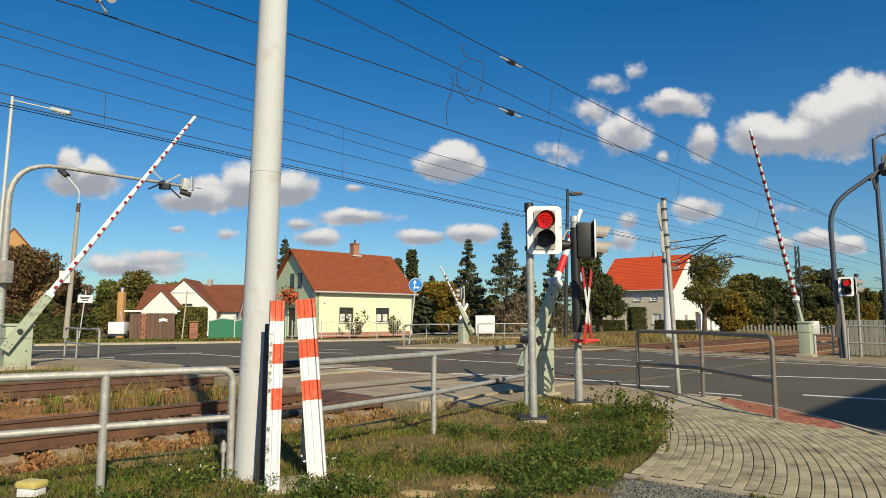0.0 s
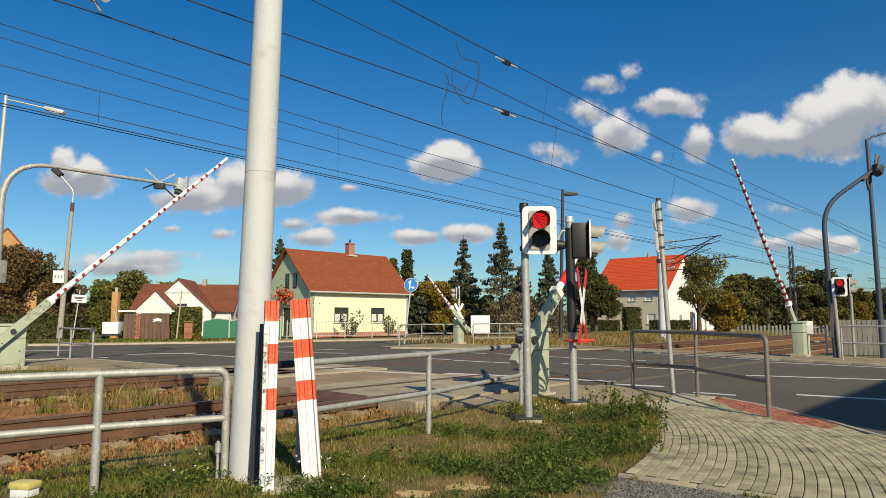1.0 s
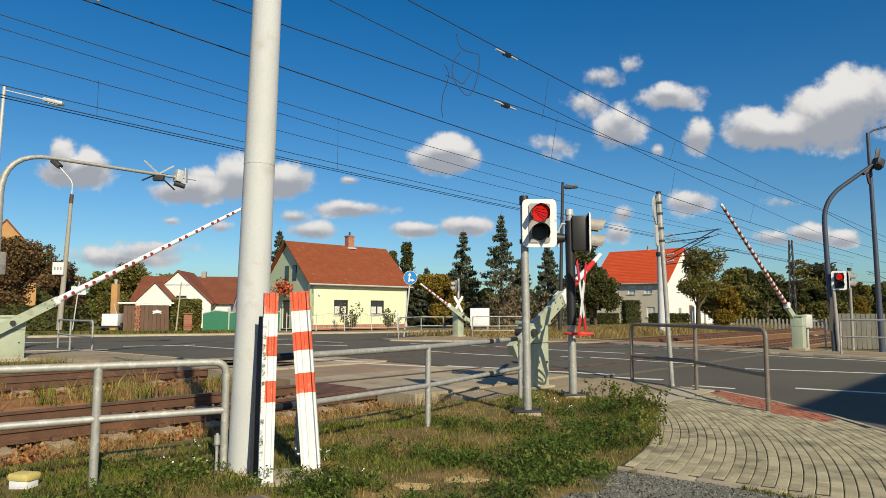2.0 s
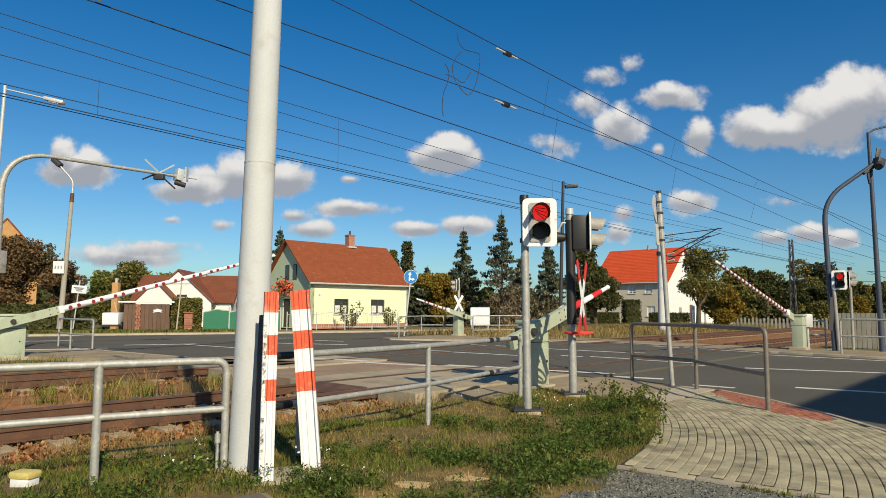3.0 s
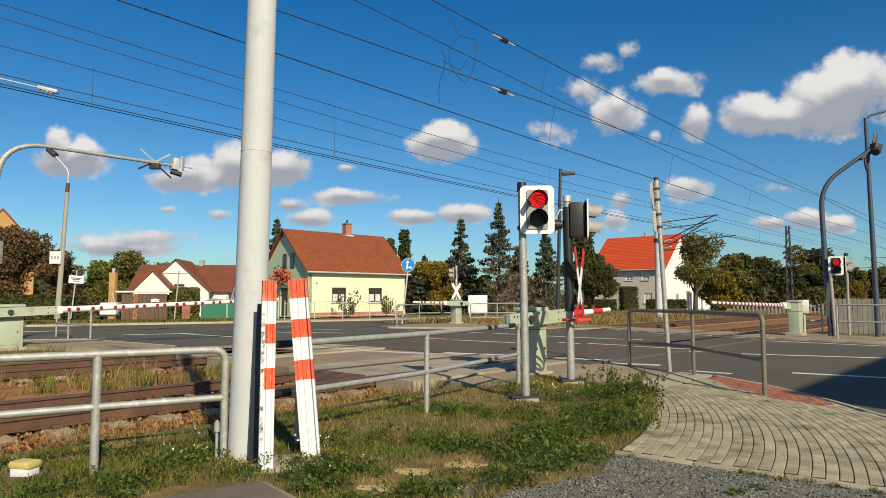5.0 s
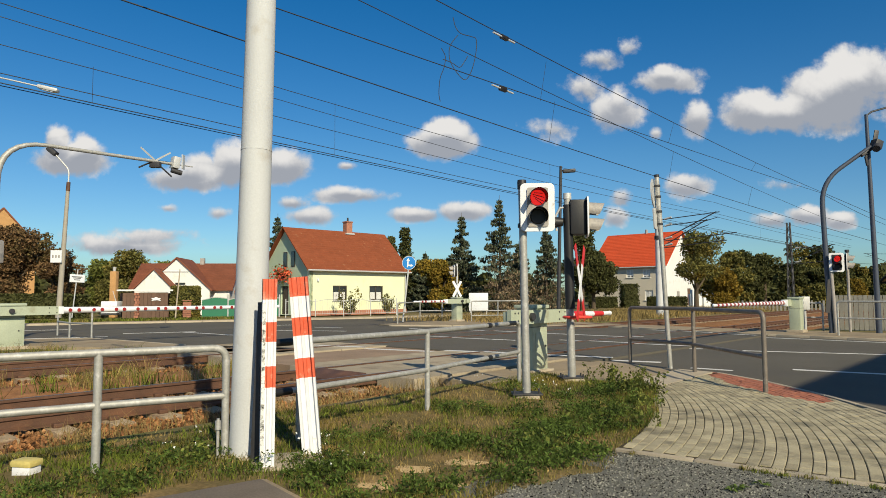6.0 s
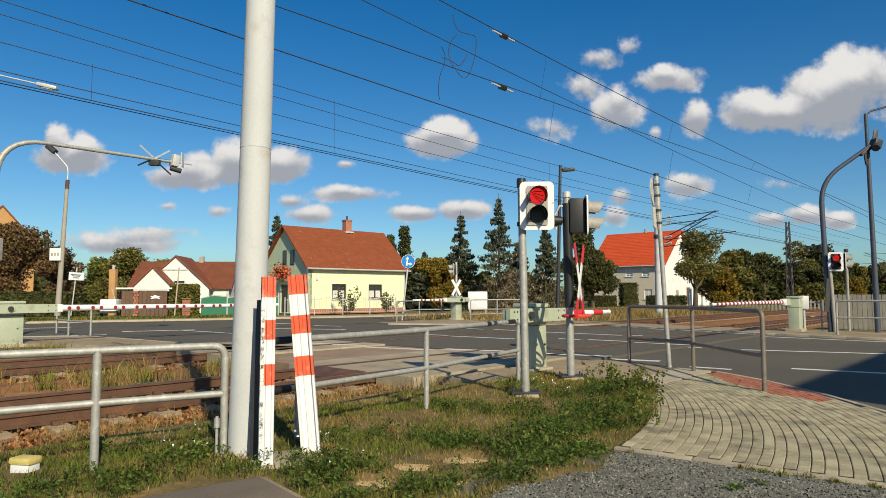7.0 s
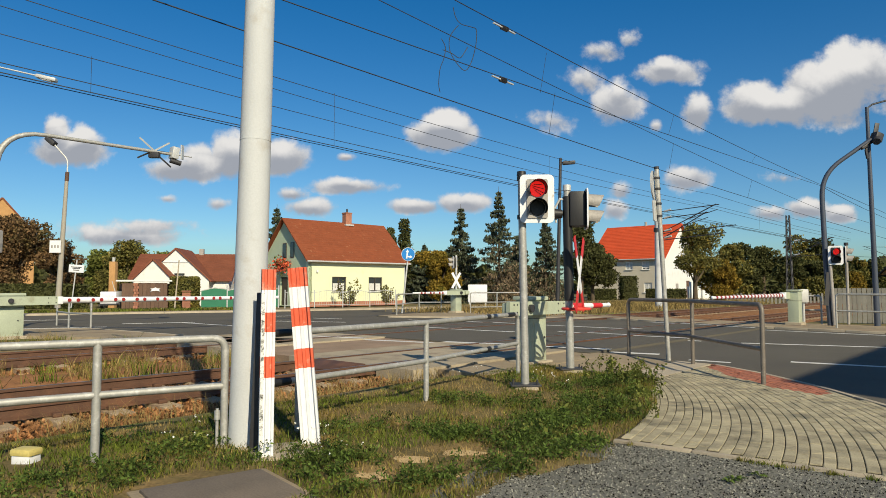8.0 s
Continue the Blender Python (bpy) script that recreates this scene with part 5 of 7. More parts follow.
def masts():
    toward = math.degrees(math.atan2(-TN.y, -TN.x))
    for u, n, h in ((43, 19.3, 7.6),):
        s = thing("catenary_mast", "pale concrete catenary mast with steady arms beside the far track", "mast", Matrix.Translation(T(u, n, -0.05)) @ pose(0, 0, 0, 0, 0, toward), "catenary masts")
        part("shaft", rod(bmesh.new(), (0, 0, 0), (0, 0, h), 0.24, 0.17, 16), M["mastc"], s)
        cantilever(s, None, 5.0, 3.9)
        cantilever(s, None, 4.55, 3.3)
        part("mast_clamp", rod(bmesh.new(), (0, 0, 5.2), (0, 0, 5.45), 0.25, seg=16), M["dark"], s)
    s = thing("lattice_mast", "dark steel lattice catenary mast by the woods", "mast", Matrix.Translation((32.6, 63, 0)) @ pose(0, 0, 0, 0, 0, toward), "catenary masts")
    for x, y in ((-1, -1), (1, -1), (1, 1), (-1, 1)):
        part("leg", rod(bmesh.new(), (x * 0.26, y * 0.26, 0), (x * 0.13, y * 0.13, 8.2), 0.05, seg=6), M["dark"], s)
    for i in range(10):
        z = i * 0.8
        a, b = 0.26 - 0.13 * z / 8.2, 0.26 - 0.13 * (z + 0.8) / 8.2
        for k in (-1, 1):
            part("brace", rod(bmesh.new(), (-a, k * a, z), (b, k * b, z + 0.8), 0.028, seg=5), M["dark"], s)
            part("brace", rod(bmesh.new(), (k * a, -a, z), (k * b, b, z + 0.8), 0.028, seg=5), M["dark"], s)
    cantilever(s, None, 4.2, 3.6)
    s = thing("lattice_mast", "slim dark catenary mast far along the line", "mast", Matrix.Translation((62, 92, 0)) @ pose(0, 0, 0, 0, 0, toward + 180), "catenary masts")
    part("shaft", rod(bmesh.new(), (0, 0, 0), (0, 0, 8.5), 0.25, 0.18, 10), M["visor"], s)
    cantilever(s, None, 5.4, 3.4)
    # arm of the mast beside the camera
    s = thing("cantilever_arm", "grey tubular cantilever with insulators on the near mast", "cantilever", Matrix.Translation(T(3.36, 5.55, 0)) @ pose(0, 0, 0, 0, 0, toward + 180))
    for a, b, r in (((0, 0, 6.2), (3.9, 0, 7.7), 0.03), ((0, 0, 7.5), (3.9, 0, 7.72), 0.025), ((1.2, 0, 6.5), (4.3, 0, 5.95), 0.025), ((4.2, 0, 5.95), (3.9, 0, 5.66), 0.02)):
        part("arm_tube", rod(bmesh.new(), a, b, r, seg=8), M["galv"], s)
    for k in range(4):
        part("insulator_shed", rod(bmesh.new(), (3.75 + k * 0.07, 0, 5.82 + k * 0.04), (3.79 + k * 0.07, 0, 5.84 + k * 0.04), 0.07, seg=12), M["grey"], s)


wires()
masts()


# ---- houses ----
def wall(parent, length, height, openings, thick, material, m, name="wall", label=""):
    """A wall along local x from the ground up, its outside on local -y, with openings (x0, z0, x1, z1) cut through."""
    bm = bmesh.new()
    xs = sorted({0.0, length, *[o[0] for o in openings], *[o[2] for o in openings]})
    for x0, x1 in zip(xs, xs[1:]):
        mid, z = (x0 + x1) / 2, 0.0
        for o in sorted([o for o in openings if o[0] < mid < o[2]], key=lambda o: o[1]):
            if o[1] > z:
                box(bm, (x1 - x0, thick, o[1] - z), (mid, thick / 2, (z + o[1]) / 2))
            z = o[3]
        box(bm, (x1 - x0, thick, height - z), (mid, thick / 2, (z + height) / 2))
    bmesh.ops.remove_doubles(bm, verts=bm.verts[:], dist=0.0005)
    ob = part(name, bm, material, parent, label, smooth=None)
    ob.matrix_basis = m
    return ob


def window(parent, m, o, frame_mat, blind=False):
    """Window in an opening of a wall that lies at m."""
    x0, z0, x1, z1 = o
    w, h = x1 - x0, z1 - z0
    bm = bmesh.new()
    t = 0.07
    for sx in (x0 + t / 2, x1 - t / 2):
        box(bm, (t, 0.07, h), (sx, 0.1, (z0 + z1) / 2))
    for sz in (z0 + t / 2, z1 - t / 2):
        box(bm, (w - 2 * t, 0.07, t), ((x0 + x1) / 2, 0.1, sz))
    box(bm, (0.06, 0.06, h - 2 * t), ((x0 + x1) / 2, 0.1, (z0 + z1) / 2))
    wn = part("window", bm, frame_mat, parent, smooth=None)
    wn.matrix_basis = m
    for k in (0, 1):
        cx = x0 + w * (0.27 + 0.46 * k)
        part("pane", box(bmesh.new(), (w / 2 - 0.1, 0.01, h - 2 * t), (cx, 0.11, (z0 + z1) / 2)), M["glass"], wn, smooth=None)
        if blind:
            part("blind", box(bmesh.new(), (w / 2 - 0.1, 0.012, (h - 2 * t) * 0.9), (cx, 0.092, z1 - t - (h - 2 * t) * 0.45)), M["curtain"], wn, "pale lowered blind", smooth=None)
        else:
            part("curtain", box(bmesh.new(), (w / 2 - 0.2, 0.01, (h - 2 * t) * 0.55), (cx, 0.098, z0 + t + (h - 2 * t) * 0.3)), M["curtain"], wn, "pale net curtain", smooth=None)
    part("sill", box(bmesh.new(), (w + 0.16, 0.16, 0.05), ((x0 + x1) / 2, -0.02, z0 - 0.03)), M["cream"], wn, smooth=None)
    return wn


def roof(parent, length, depth, eave, ridge, over, thick, material, courses=14, name="roof", label=""):
    """Gable roof with its ridge along local x, laid in overlapping courses of tiles."""
    rf = part(name, box(bmesh.new(), (length, 0.12, 0.1), (length / 2, depth / 2, ridge + 0.01)), material, parent, label, smooth=None)
    for side in (0, 1):
        for i in range(courses):
            bm = bmesh.new()
            t0, t1 = i / courses, (i + 1) / courses
            half = depth / 2 + over
            drop = (ridge - eave) / (depth / 2) * over
            z_at = lambda t: eave - drop + (ridge - eave + drop) * t
            y_at = lambda t: -over + half * t
            ys = [y_at(t0), y_at(t1)]
            zs = [z_at(t0) + thick * 1.35, z_at(t1) + thick]
            yb, zb = list(ys), [z_at(t0), z_at(t1)]
            if side:
                ys, yb = [depth - y for y in ys], [depth - y for y in yb]
            v = [bm.verts.new((x, y, z)) for x in (-over, length + over) for y, z in ((ys[0], zs[0]), (ys[1], zs[1]), (yb[1], zb[1]), (yb[0], zb[0]))]
            for f in ((0, 1, 2, 3), (7, 6, 5, 4), (0, 4, 5, 1), (1, 5, 6, 2), (2, 6, 7, 3), (3, 7, 4, 0)):
                bm.faces.new([v[k] for k in f])
            bmesh.ops.recalc_face_normals(bm, faces=bm.faces[:])
            part("tile_course", bm, material, rf, smooth=None)
    return rf


def gable(parent, depth, eave, ridge, thick, material, m, name="gable", label=""):
    ob = part(name, prism(bmesh.new(), [(0, eave), (depth, eave), (depth / 2, ridge)], 0, thick), material, parent, label, smooth=None)
    ob.matrix_basis = m
    return ob


def yellow_house():
    h = thing("house", "pale yellow house with green gable and red-brown tiled roof", "house", Matrix.Translation((-9.4, 46.7, 0.06)) @ pose(0, 0, 0, 0, 0, 44), "houses")
    Lf, Dp, ev, rg = 8.9, 6.2, 3.42, 6.35
    front = [(2.0, 1.05, 3.25, 2.12), (5.3, 1.05, 6.6, 2.12)]
    wall(h, Lf, ev, front, 0.3, M["yellow_wall"], Matrix.Identity(4), label="pale yellow rendered front wall")
    left = pose(0, Dp, 0, 0, 0, -90)
    side = [(2.5, 0.05, 3.5, 2.1)]
    wall(h, Dp, ev, side, 0.3, M["green_wall"], left @ Matrix.Translation((0, 0.003, 0)), label="pale green gable wall")
    gable(h, Dp, ev, rg, 0.3, M["green_wall"], left @ Matrix.Translation((0, 0.003, 0)), label="pale green gable")
    wall(h, Dp - 0.3, ev, [], 0.3, M["yellow_wall"], pose(Lf - 0.003, 0.3, 0, 0, 0, 90))
    gable(h, Dp, ev, rg, 0.3, M["yellow_wall"], pose(Lf, 0, 0, 0, 0, 90))
    wall(h, Lf - 0.6, ev, [], 0.3, M["yellow_wall"], pose(Lf - 0.3, Dp, 0, 0, 0, 180))
    part("plinth", box(bmesh.new(), (Lf + 0.05, 0.06, 0.35), (Lf / 2, -0.03, 0.17)), M["brick"], h, "red-brown plinth", smooth=None)
    for o in front:
        window(h, Matrix.Identity(4), o, M["frame"])
    door = part("door", box(bmesh.new(), (0.96, 0.06, 2.0), (3.0, 0.12, 1.06)), M["frame"], h, "dark house door", smooth=None)
    door.matrix_basis = left
    for x in (2.95, 4.0):
        at = part("attic_window", box(bmesh.new(), (0.42, 0.05, 1.0), (x + 0.1, -0.025, 4.05)), M["glass"], h, "narrow dark attic window", smooth=None)
        at.matrix_basis = left
        ft = part("attic_frame", box(bmesh.new(), (0.52, 0.03, 1.1), (x + 0.1, -0.012, 4.05)), M["frame"], h, smooth=None)
        ft.matrix_basis = left
    roof(h, Lf, Dp, ev, rg, 0.32, 0.09, M["tile"], 18, label="red-brown tiled roof with pale lichen")
    ch = part("chimney", box(bmesh.new(), (0.55, 0.5, 1.3), (5.5, Dp / 2, 6.6)), M["brick"], h, "red brick chimney", smooth=None)
    part("chimney_top", box(bmesh.new(), (0.62, 0.57, 0.1), (5.5, Dp / 2, 7.2)), M["brick"], ch, smooth=None)
    part("flue", rod(bmesh.new(), (5.5, Dp / 2, 7.2), (5.5, Dp / 2, 7.55), 0.07, seg=8), M["dark"], ch)
    part("flashing", box(bmesh.new(), (0.8, 0.8, 0.12), (5.5, Dp / 2, 6.25), (0, 0, 0)), M["grey"], ch, "pale lead flashing", smooth=None)
    part("gutter", rod(bmesh.new(), (-0.3, -0.36, ev - 0.24), (Lf + 0.3, -0.36, ev - 0.24), 0.06, seg=8), M["grey"], h, "grey gutter")
    part("downpipe", rod(bmesh.new(), (Lf - 0.12, -0.07, 0.1), (Lf - 0.12, -0.07, ev - 0.3), 0.045, seg=8), M["grey"], h)
    part("wall_light", box(bmesh.new(), (0.12, 0.12, 0.2), (0.7, -0.07, 2.5), bevel=0.02), M["white"], h)
    rng = np.random.default_rng(4)
    c = rng.normal(0, 1, (500, 3)) * (0.36, 0.3, 0.26) + (0, 0, 0)
    v, f = quads(c, 0.13, rng=rng)
    b = thing("hanging_basket", "hanging basket of red and orange flowers on the gable", "flower basket", Matrix.Translation((-11.75, 48.4, 3.0)))
    data_part("blossoms", v, f, M["redflower"], b)
    part("pot", rod(bmesh.new(), (0, 0, -0.3), (0, 0, -0.05), 0.16, 0.24, 12), M["dark"], b)
    c = rng.normal(0, 1, (200, 3)) * (0.3, 0.25, 0.3)
    v, f = quads(c, 0.12, rng=rng)
    data_part("foliage", v, f, M["leaf"], b)


def red_house():
    h = thing("house", "grey-white two-storey house with bright red tiled roof", "house", Matrix.Translation((18.7, 83.8, 0.0)) @ pose(0, 0, 0, 0, 0, -42), "houses")
    Lf, Dp, ev, rg = 9.3, 9.3, 5.0, 9.05
    front = [(4.5, 3.5, 5.4, 4.45), (6.6, 3.5, 7.5, 4.45), (4.2, 0.8, 5.2, 1.95), (6.8, 0.8, 7.8, 1.95)]
    # the front's shade is put into a greyer render than the other walls have
    wall(h, Lf, ev, front, 0.3, M["shaded_wall"], Matrix.Identity(4), label="front wall toned grey-beige for its shade")
    right = pose(Lf, 0, 0, 0, 0, 90)
    side = [(6.4, 0.1, 7.6, 2.2)]
    wall(h, Dp, ev, side, 0.3, M["cream"], right @ Matrix.Translation((0, -0.003, 0)), label="sunlit white gable wall")
    gable(h, Dp, ev, rg, 0.3, M["cream"], right @ Matrix.Translation((0, -0.003, 0)), label="sunlit white gable")
    dr = part("door", box(bmesh.new(), (1.2, 0.06, 2.1), (7.0, 0.12, 1.15)), M["wood"], h, "brown wooden door", smooth=None); dr.matrix_basis = right
    ow = part("small_window", box(bmesh.new(), (0.7, 0.04, 0.9), (3.6, -0.02, 1.4)), M["visor"], h, "grey small window", smooth=None); ow.matrix_basis = right
    wall(h, Dp - 0.3, ev, [], 0.3, M["cream"], pose(0.003, Dp, 0, 0, 0, -90))
    gable(h, Dp, ev, rg, 0.3, M["cream"], pose(0, Dp, 0, 0, 0, -90))
    wall(h, Lf - 0.6, ev, [], 0.3, M["cream"], pose(Lf - 0.3, Dp, 0, 0, 0, 180))
    for o in front:
        window(h, Matrix.Identity(4), o, M["wframe"], blind=True)
    roof(h, Lf, Dp, ev, rg, 0.35, 0.1, M["tile2"], 22, label="bright red tiled roof")
    part("vent", rod(bmesh.new(), (5.0, Dp / 2, 8.9), (5.0, Dp / 2, 9.6), 0.16, seg=8), M["visor"], h)
    part("gutter", rod(bmesh.new(), (-0.3, -0.4, ev - 0.3), (Lf + 0.3, -0.4, ev - 0.3), 0.07, seg=8), M["grey"], h)
    b = thing("annex", "low white sunlit outbuilding with pillars beside the house", "outbuilding", Matrix.Translation((27.2, 74.0, 0.0)) @ pose(0, 0, 0, 0, 0, 24))
    wall(b, 6.0, 1.5, [], 0.3, M["cream"], Matrix.Identity(4), label="low white wall")
    for x in (0.2, 1.8, 3.4, 5.0):
        part("pillar", box(bmesh.new(), (0.35, 0.4, 2.0), (x, -0.1, 1.0), bevel=0.03), M["cream"], b, smooth=None)


def far_houses():
    h = thing("house", "low white house with two gables and brown tiled roofs", "house", Matrix.Translation((-24.4, 52.5, 0.0)) @ pose(0, 0, 0, 0, 0, 6), "houses")
    wall(h, 7.4, 2.1, [], 0.3, M["cream"], Matrix.Identity(4))
    wall(h, 5.0, 2.1, [], 0.3, M["cream"], pose(7.4, 0.3, 0, 0, 0, 90))
    gable(h, 5.6, 2.1, 4.1, 0.3, M["cream"], pose(7.4, 0, 0, 0, 0, 90))
    gable(h, 5.6, 2.1, 4.1, 0.3, M["cream"], pose(0, 5.6, 0, 0, 0, -90))
    roof(h, 7.4, 5.6, 2.1, 4.1, 0.3, 0.08, M["tile3"], 16, label="dark brown tiled roof")
    for x0, w, rg, y in ((0.95, 2.8, 3.45, -2.4), (1.15, 5.0, 4.35, -1.2)):
        e = 2.0
        wall(h, w, e, [], 0.25, M["cream"], pose(x0, y, 0), name="gable_wall")
        gable(h, w, e, rg, 0.25, M["cream"], pose(x0, y, 0), label="white rendered gable")
        for sgn in (-1, 1):
            sl = math.atan2(rg - e, w / 2)
            ln = math.hypot(rg - e, w / 2) + 0.3
            ob = part("gable_roof", box(bmesh.new(), (ln, 4.5, 0.1), (0, 0, 0)), M["tile3"], h, smooth=None)
            mx = x0 + w / 2 + sgn * (w / 4 + 0.1)
            ob.matrix_basis = pose(mx, y + 2.1, (rg + e) / 2 - 0.02, 0, sgn * math.degrees(sl), 0)
    for x in (2.9, 3.95):
        part("slot_window", box(bmesh.new(), (0.75, 0.05, 0.16), (x, -1.23, 2.42)), M["glass"], h, "dark slot window", smooth=None)
    part("trim_board", box(bmesh.new(), (2.3, 0.04, 0.06), (3.4, -1.23, 3.35)), M["grey"], h, smooth=None)
    part("chimney", box(bmesh.new(), (0.35, 0.35, 0.6), (4.6, 2.8, 4.3)), M["visor"], h, smooth=None)
    h = thing("house", "dark wooden house side with bracketed eave", "house", Matrix.Translation((-17.4, 55.5, 0.0)) @ pose(0, 0, 0, 0, 0, 20), "houses")
    wall(h, 4.0, 2.0, [], 0.3, M["wood"], Matrix.Identity(4))
    roof(h, 4.0, 4.0, 2.0, 3.5, 0.4, 0.1, M["tile3"], 8)
    h = thing("house", "ochre brick house with pointed gable behind the bushes", "house", Matrix.Translation((-48.1, 67.2, 0.0)) @ pose(0, 0, 0, 0, 0, 36), "houses")
    wall(h, 6.0, 7.0, [(2.6, 6.0, 3.3, 6.9)], 0.3, M["orange_wall"], Matrix.Identity(4))
    gable(h, 6.0, 7.0, 10.6, 0.3, M["orange_wall"], Matrix.Identity(4), label="ochre brick gable")
    wall(h, 8.0, 7.0, [], 0.3, M["orange_wall"], pose(6, 0.3, 0, 0, 0, 90))
    for sgn in (-1, 1):
        ob = part("roof", box(bmesh.new(), (4.9, 8.6, 0.14), (0, 0, 0)), M["tile3"], h, smooth=None)
        ob.matrix_basis = pose(3.0 + sgn * 1.57, 4.2, 8.8, 0, sgn * 50.2, 0)
    h = thing("house", "small house with dark blue roof behind the fence", "house", Matrix.Translation((42.0, 58, 0.0)) @ pose(0, 0, 0, 0, 0, 10), "houses")
    wall(h, 6.0, 2.6, [], 0.3, M["orange_wall"], Matrix.Identity(4))
    gable(h, 5.0, 2.6, 4.2, 0.3, M["orange_wall"], pose(0, 5, 0, 0, 0, -90))
    roof(h, 6.0, 5.0, 2.6, 4.2, 0.3, 0.1, M["dark"], 8, label="dark blue-grey roof")


def street_front():
    """Garden walls, gate, hedge, signs and trailer along the far pavement."""
    g = thing("boarded_carport", "dark brown boarded carport with flat pale roof edge and brick pier", "carport", Matrix.Translation((-21.58, 42.05, 0.06)) @ pose(0, 0, 0, 0, 0, 14))
    for i in range(13):
        if i in (0, 1, 5):
            continue
        part("board", box(bmesh.new(), (0.235, 0.05, 1.62), (0.95 + i * 0.245, 0, 0.83), bevel=0.006), M["wood"], g, smooth=None)
    part("roof_edge", box(bmesh.new(), (3.3, 1.6, 0.1), (2.65, 0.6, 1.78)), M["cream"], g, "pale flat roof edge", smooth=None)
    part("back_wall", box(bmesh.new(), (3.4, 0.1, 1.6), (2.6, 1.3, 0.8)), M["wood"], g, smooth=None)
    for k in range(9):
        for s in (0, 1):
            part("brick", box(bmesh.new(), (0.13, 0.2, 0.165), (2.1 + s * 0.145 + (0.05 if k % 2 else 0) - 0.02, -0.04, 0.1 + k * 0.18), bevel=0.008), M["brick"], g, smooth=None)
    part("emblem", prism(bmesh.new(), [(-0.3, 1.28), (-0.12, 1.3), (0, 1.36), (0.12, 1.3), (0.3, 1.28), (0.2, 1.2), (0.3, 1.1), (0.05, 1.15), (-0.3, 1.1), (-0.2, 1.2)], -0.05, -0.035, Matrix.Translation((3.3, 0, 0.0))), M["white"], g, "pale wall emblem", smooth=None)
    t = thing("trailer", "small white box trailer parked at the kerb", "trailer", Matrix.Translation((-20.95, 42.4, 0.06)) @ pose(0, 0, 0, 0, 0, 10))
    part("box_body", box(bmesh.new(), (0.95, 1.4, 0.75), (0, 0, 0.72), bevel=0.05), M["white"], t)
    part("frame", box(bmesh.new(), (1.05, 1.6, 0.08), (0, 0, 0.28)), M["dark"], t, smooth=None)
    for x in (-0.5, 0.5):
        part("wheel", rod(bmesh.new(), (x - 0.08, 0, 0.26), (x + 0.08, 0, 0.26), 0.26, seg=16), M["black"], t)
    part("rod_holder", rod(bmesh.new(), (0.2, 0, 1.1), (0.0, 0, 1.75), 0.02, seg=6), M["grey"], t)
    p = thing("gate_pier", "orange brick gate pier", "pier", Matrix.Translation((-16.3, 42.6, 0.06)) @ pose(0, 0, 0, 0, 0, 20))
    for k in range(7):
        part("brick_course", box(bmesh.new(), (0.5, 0.45, 0.135), (0, 0, 0.09 + k * 0.145), bevel=0.012), M["brick"], p, smooth=None)
    part("cap", box(bmesh.new(), (0.58, 0.53, 0.07), (0, 0, 1.12), bevel=0.02), M["brick"], p, smooth=None)
    gt = thing("garden_gate", "dark green double gate with pale frame", "gate", Matrix.Translation((-15.5, 43.0, 0.06)) @ pose(0, 0, 0, 0, 0, 18))
    for k in range(3):
        x0 = k * 1.62
        part("leaf", prism(bmesh.new(), [(x0, 0.08), (x0 + 1.55, 0.08), (x0 + 1.55, 1.22), (x0 + 0.8, 1.3), (x0, 1.12)], 0, 0.03), M["gategreen"], gt, "green sheet panel", smooth=None)
        part("top_bar", tube(bmesh.new(), [(x0, 0.015, 1.15), (x0 + 0.8, 0.015, 1.34), (x0 + 1.58, 0.015, 1.25)], 0.025, 6), M["grey"], gt)
        part("post", rod(bmesh.new(), (x0 + 1.585, 0.0, 0), (x0 + 1.585, 0.0, 1.5), 0.045, seg=8), M["grey"], gt)
    c = thing("tan_chimney_stack", "free-standing tan rendered chimney stack above the carport", "chimney", Matrix.Translation((-22.9, 46.5, 0.0)))
    part("chimney_shaft", box(bmesh.new(), (0.42, 0.42, 3.2), (0, 0, 1.6), bevel=0.03), M["orange_wall"], c)
    part("cowl", rod(bmesh.new(), (0, 0, 3.2), (0, 0, 3.5), 0.09, 0.13, 10), M["grey"], c)
    s = thing("notice_board", "white notice board on a thin post", "sign", Matrix.Translation((-24.45, 44.5, 0.06)))
    part("post", rod(bmesh.new(), (-0.2, 0, 0), (0.1, 0, 3.2), 0.04, seg=8), M["grey"], s)
    part("panel", box(bmesh.new(), (1.0, 0.04, 0.52), (0.1, -0.05, 2.6), (0, 3, 0), 0.01), M["white"], s, "white panel", smooth=None)
    for z, w in ((2.7, 0.7), (2.62, 0.5), (2.5, 0.4)):
        part("text_bar", box(bmesh.new(), (w, 0.01, 0.05), (0.1, -0.076, z), (0, 3, 0)), M["dark"], s, smooth=None)
    s = thing("plate_sign", "square white plate on the lamp post", "sign", Matrix.Translation((-25.72, 44.3, 3.72)))
    part("panel", box(bmesh.new(), (0.74, 0.05, 0.82), (0, 0, 0.4), bevel=0.01), M["white"], s, smooth=None)
    for x in (-0.2, 0.0, 0.2):
        part("text_bar", box(bmesh.new(), (0.1, 0.012, 0.2), (x, -0.03, 0.4)), M["visor"], s, smooth=None)
    r = thing("timber_prop", "grey weathered timber prop by the hedge", "post", Matrix.Translation((-22.0, 37.0, 0.06)))
    part("prop", rod(bmesh.new(), (-4.2, 0, 0), (-4.05, 0, 1.9), 0.05, seg=8), M["bark"], r)
    part("brace", rod(bmesh.new(), (-5.6, 0, 0.3), (-4.1, 0, 1.7), 0.03, seg=8), M["bark"], r)
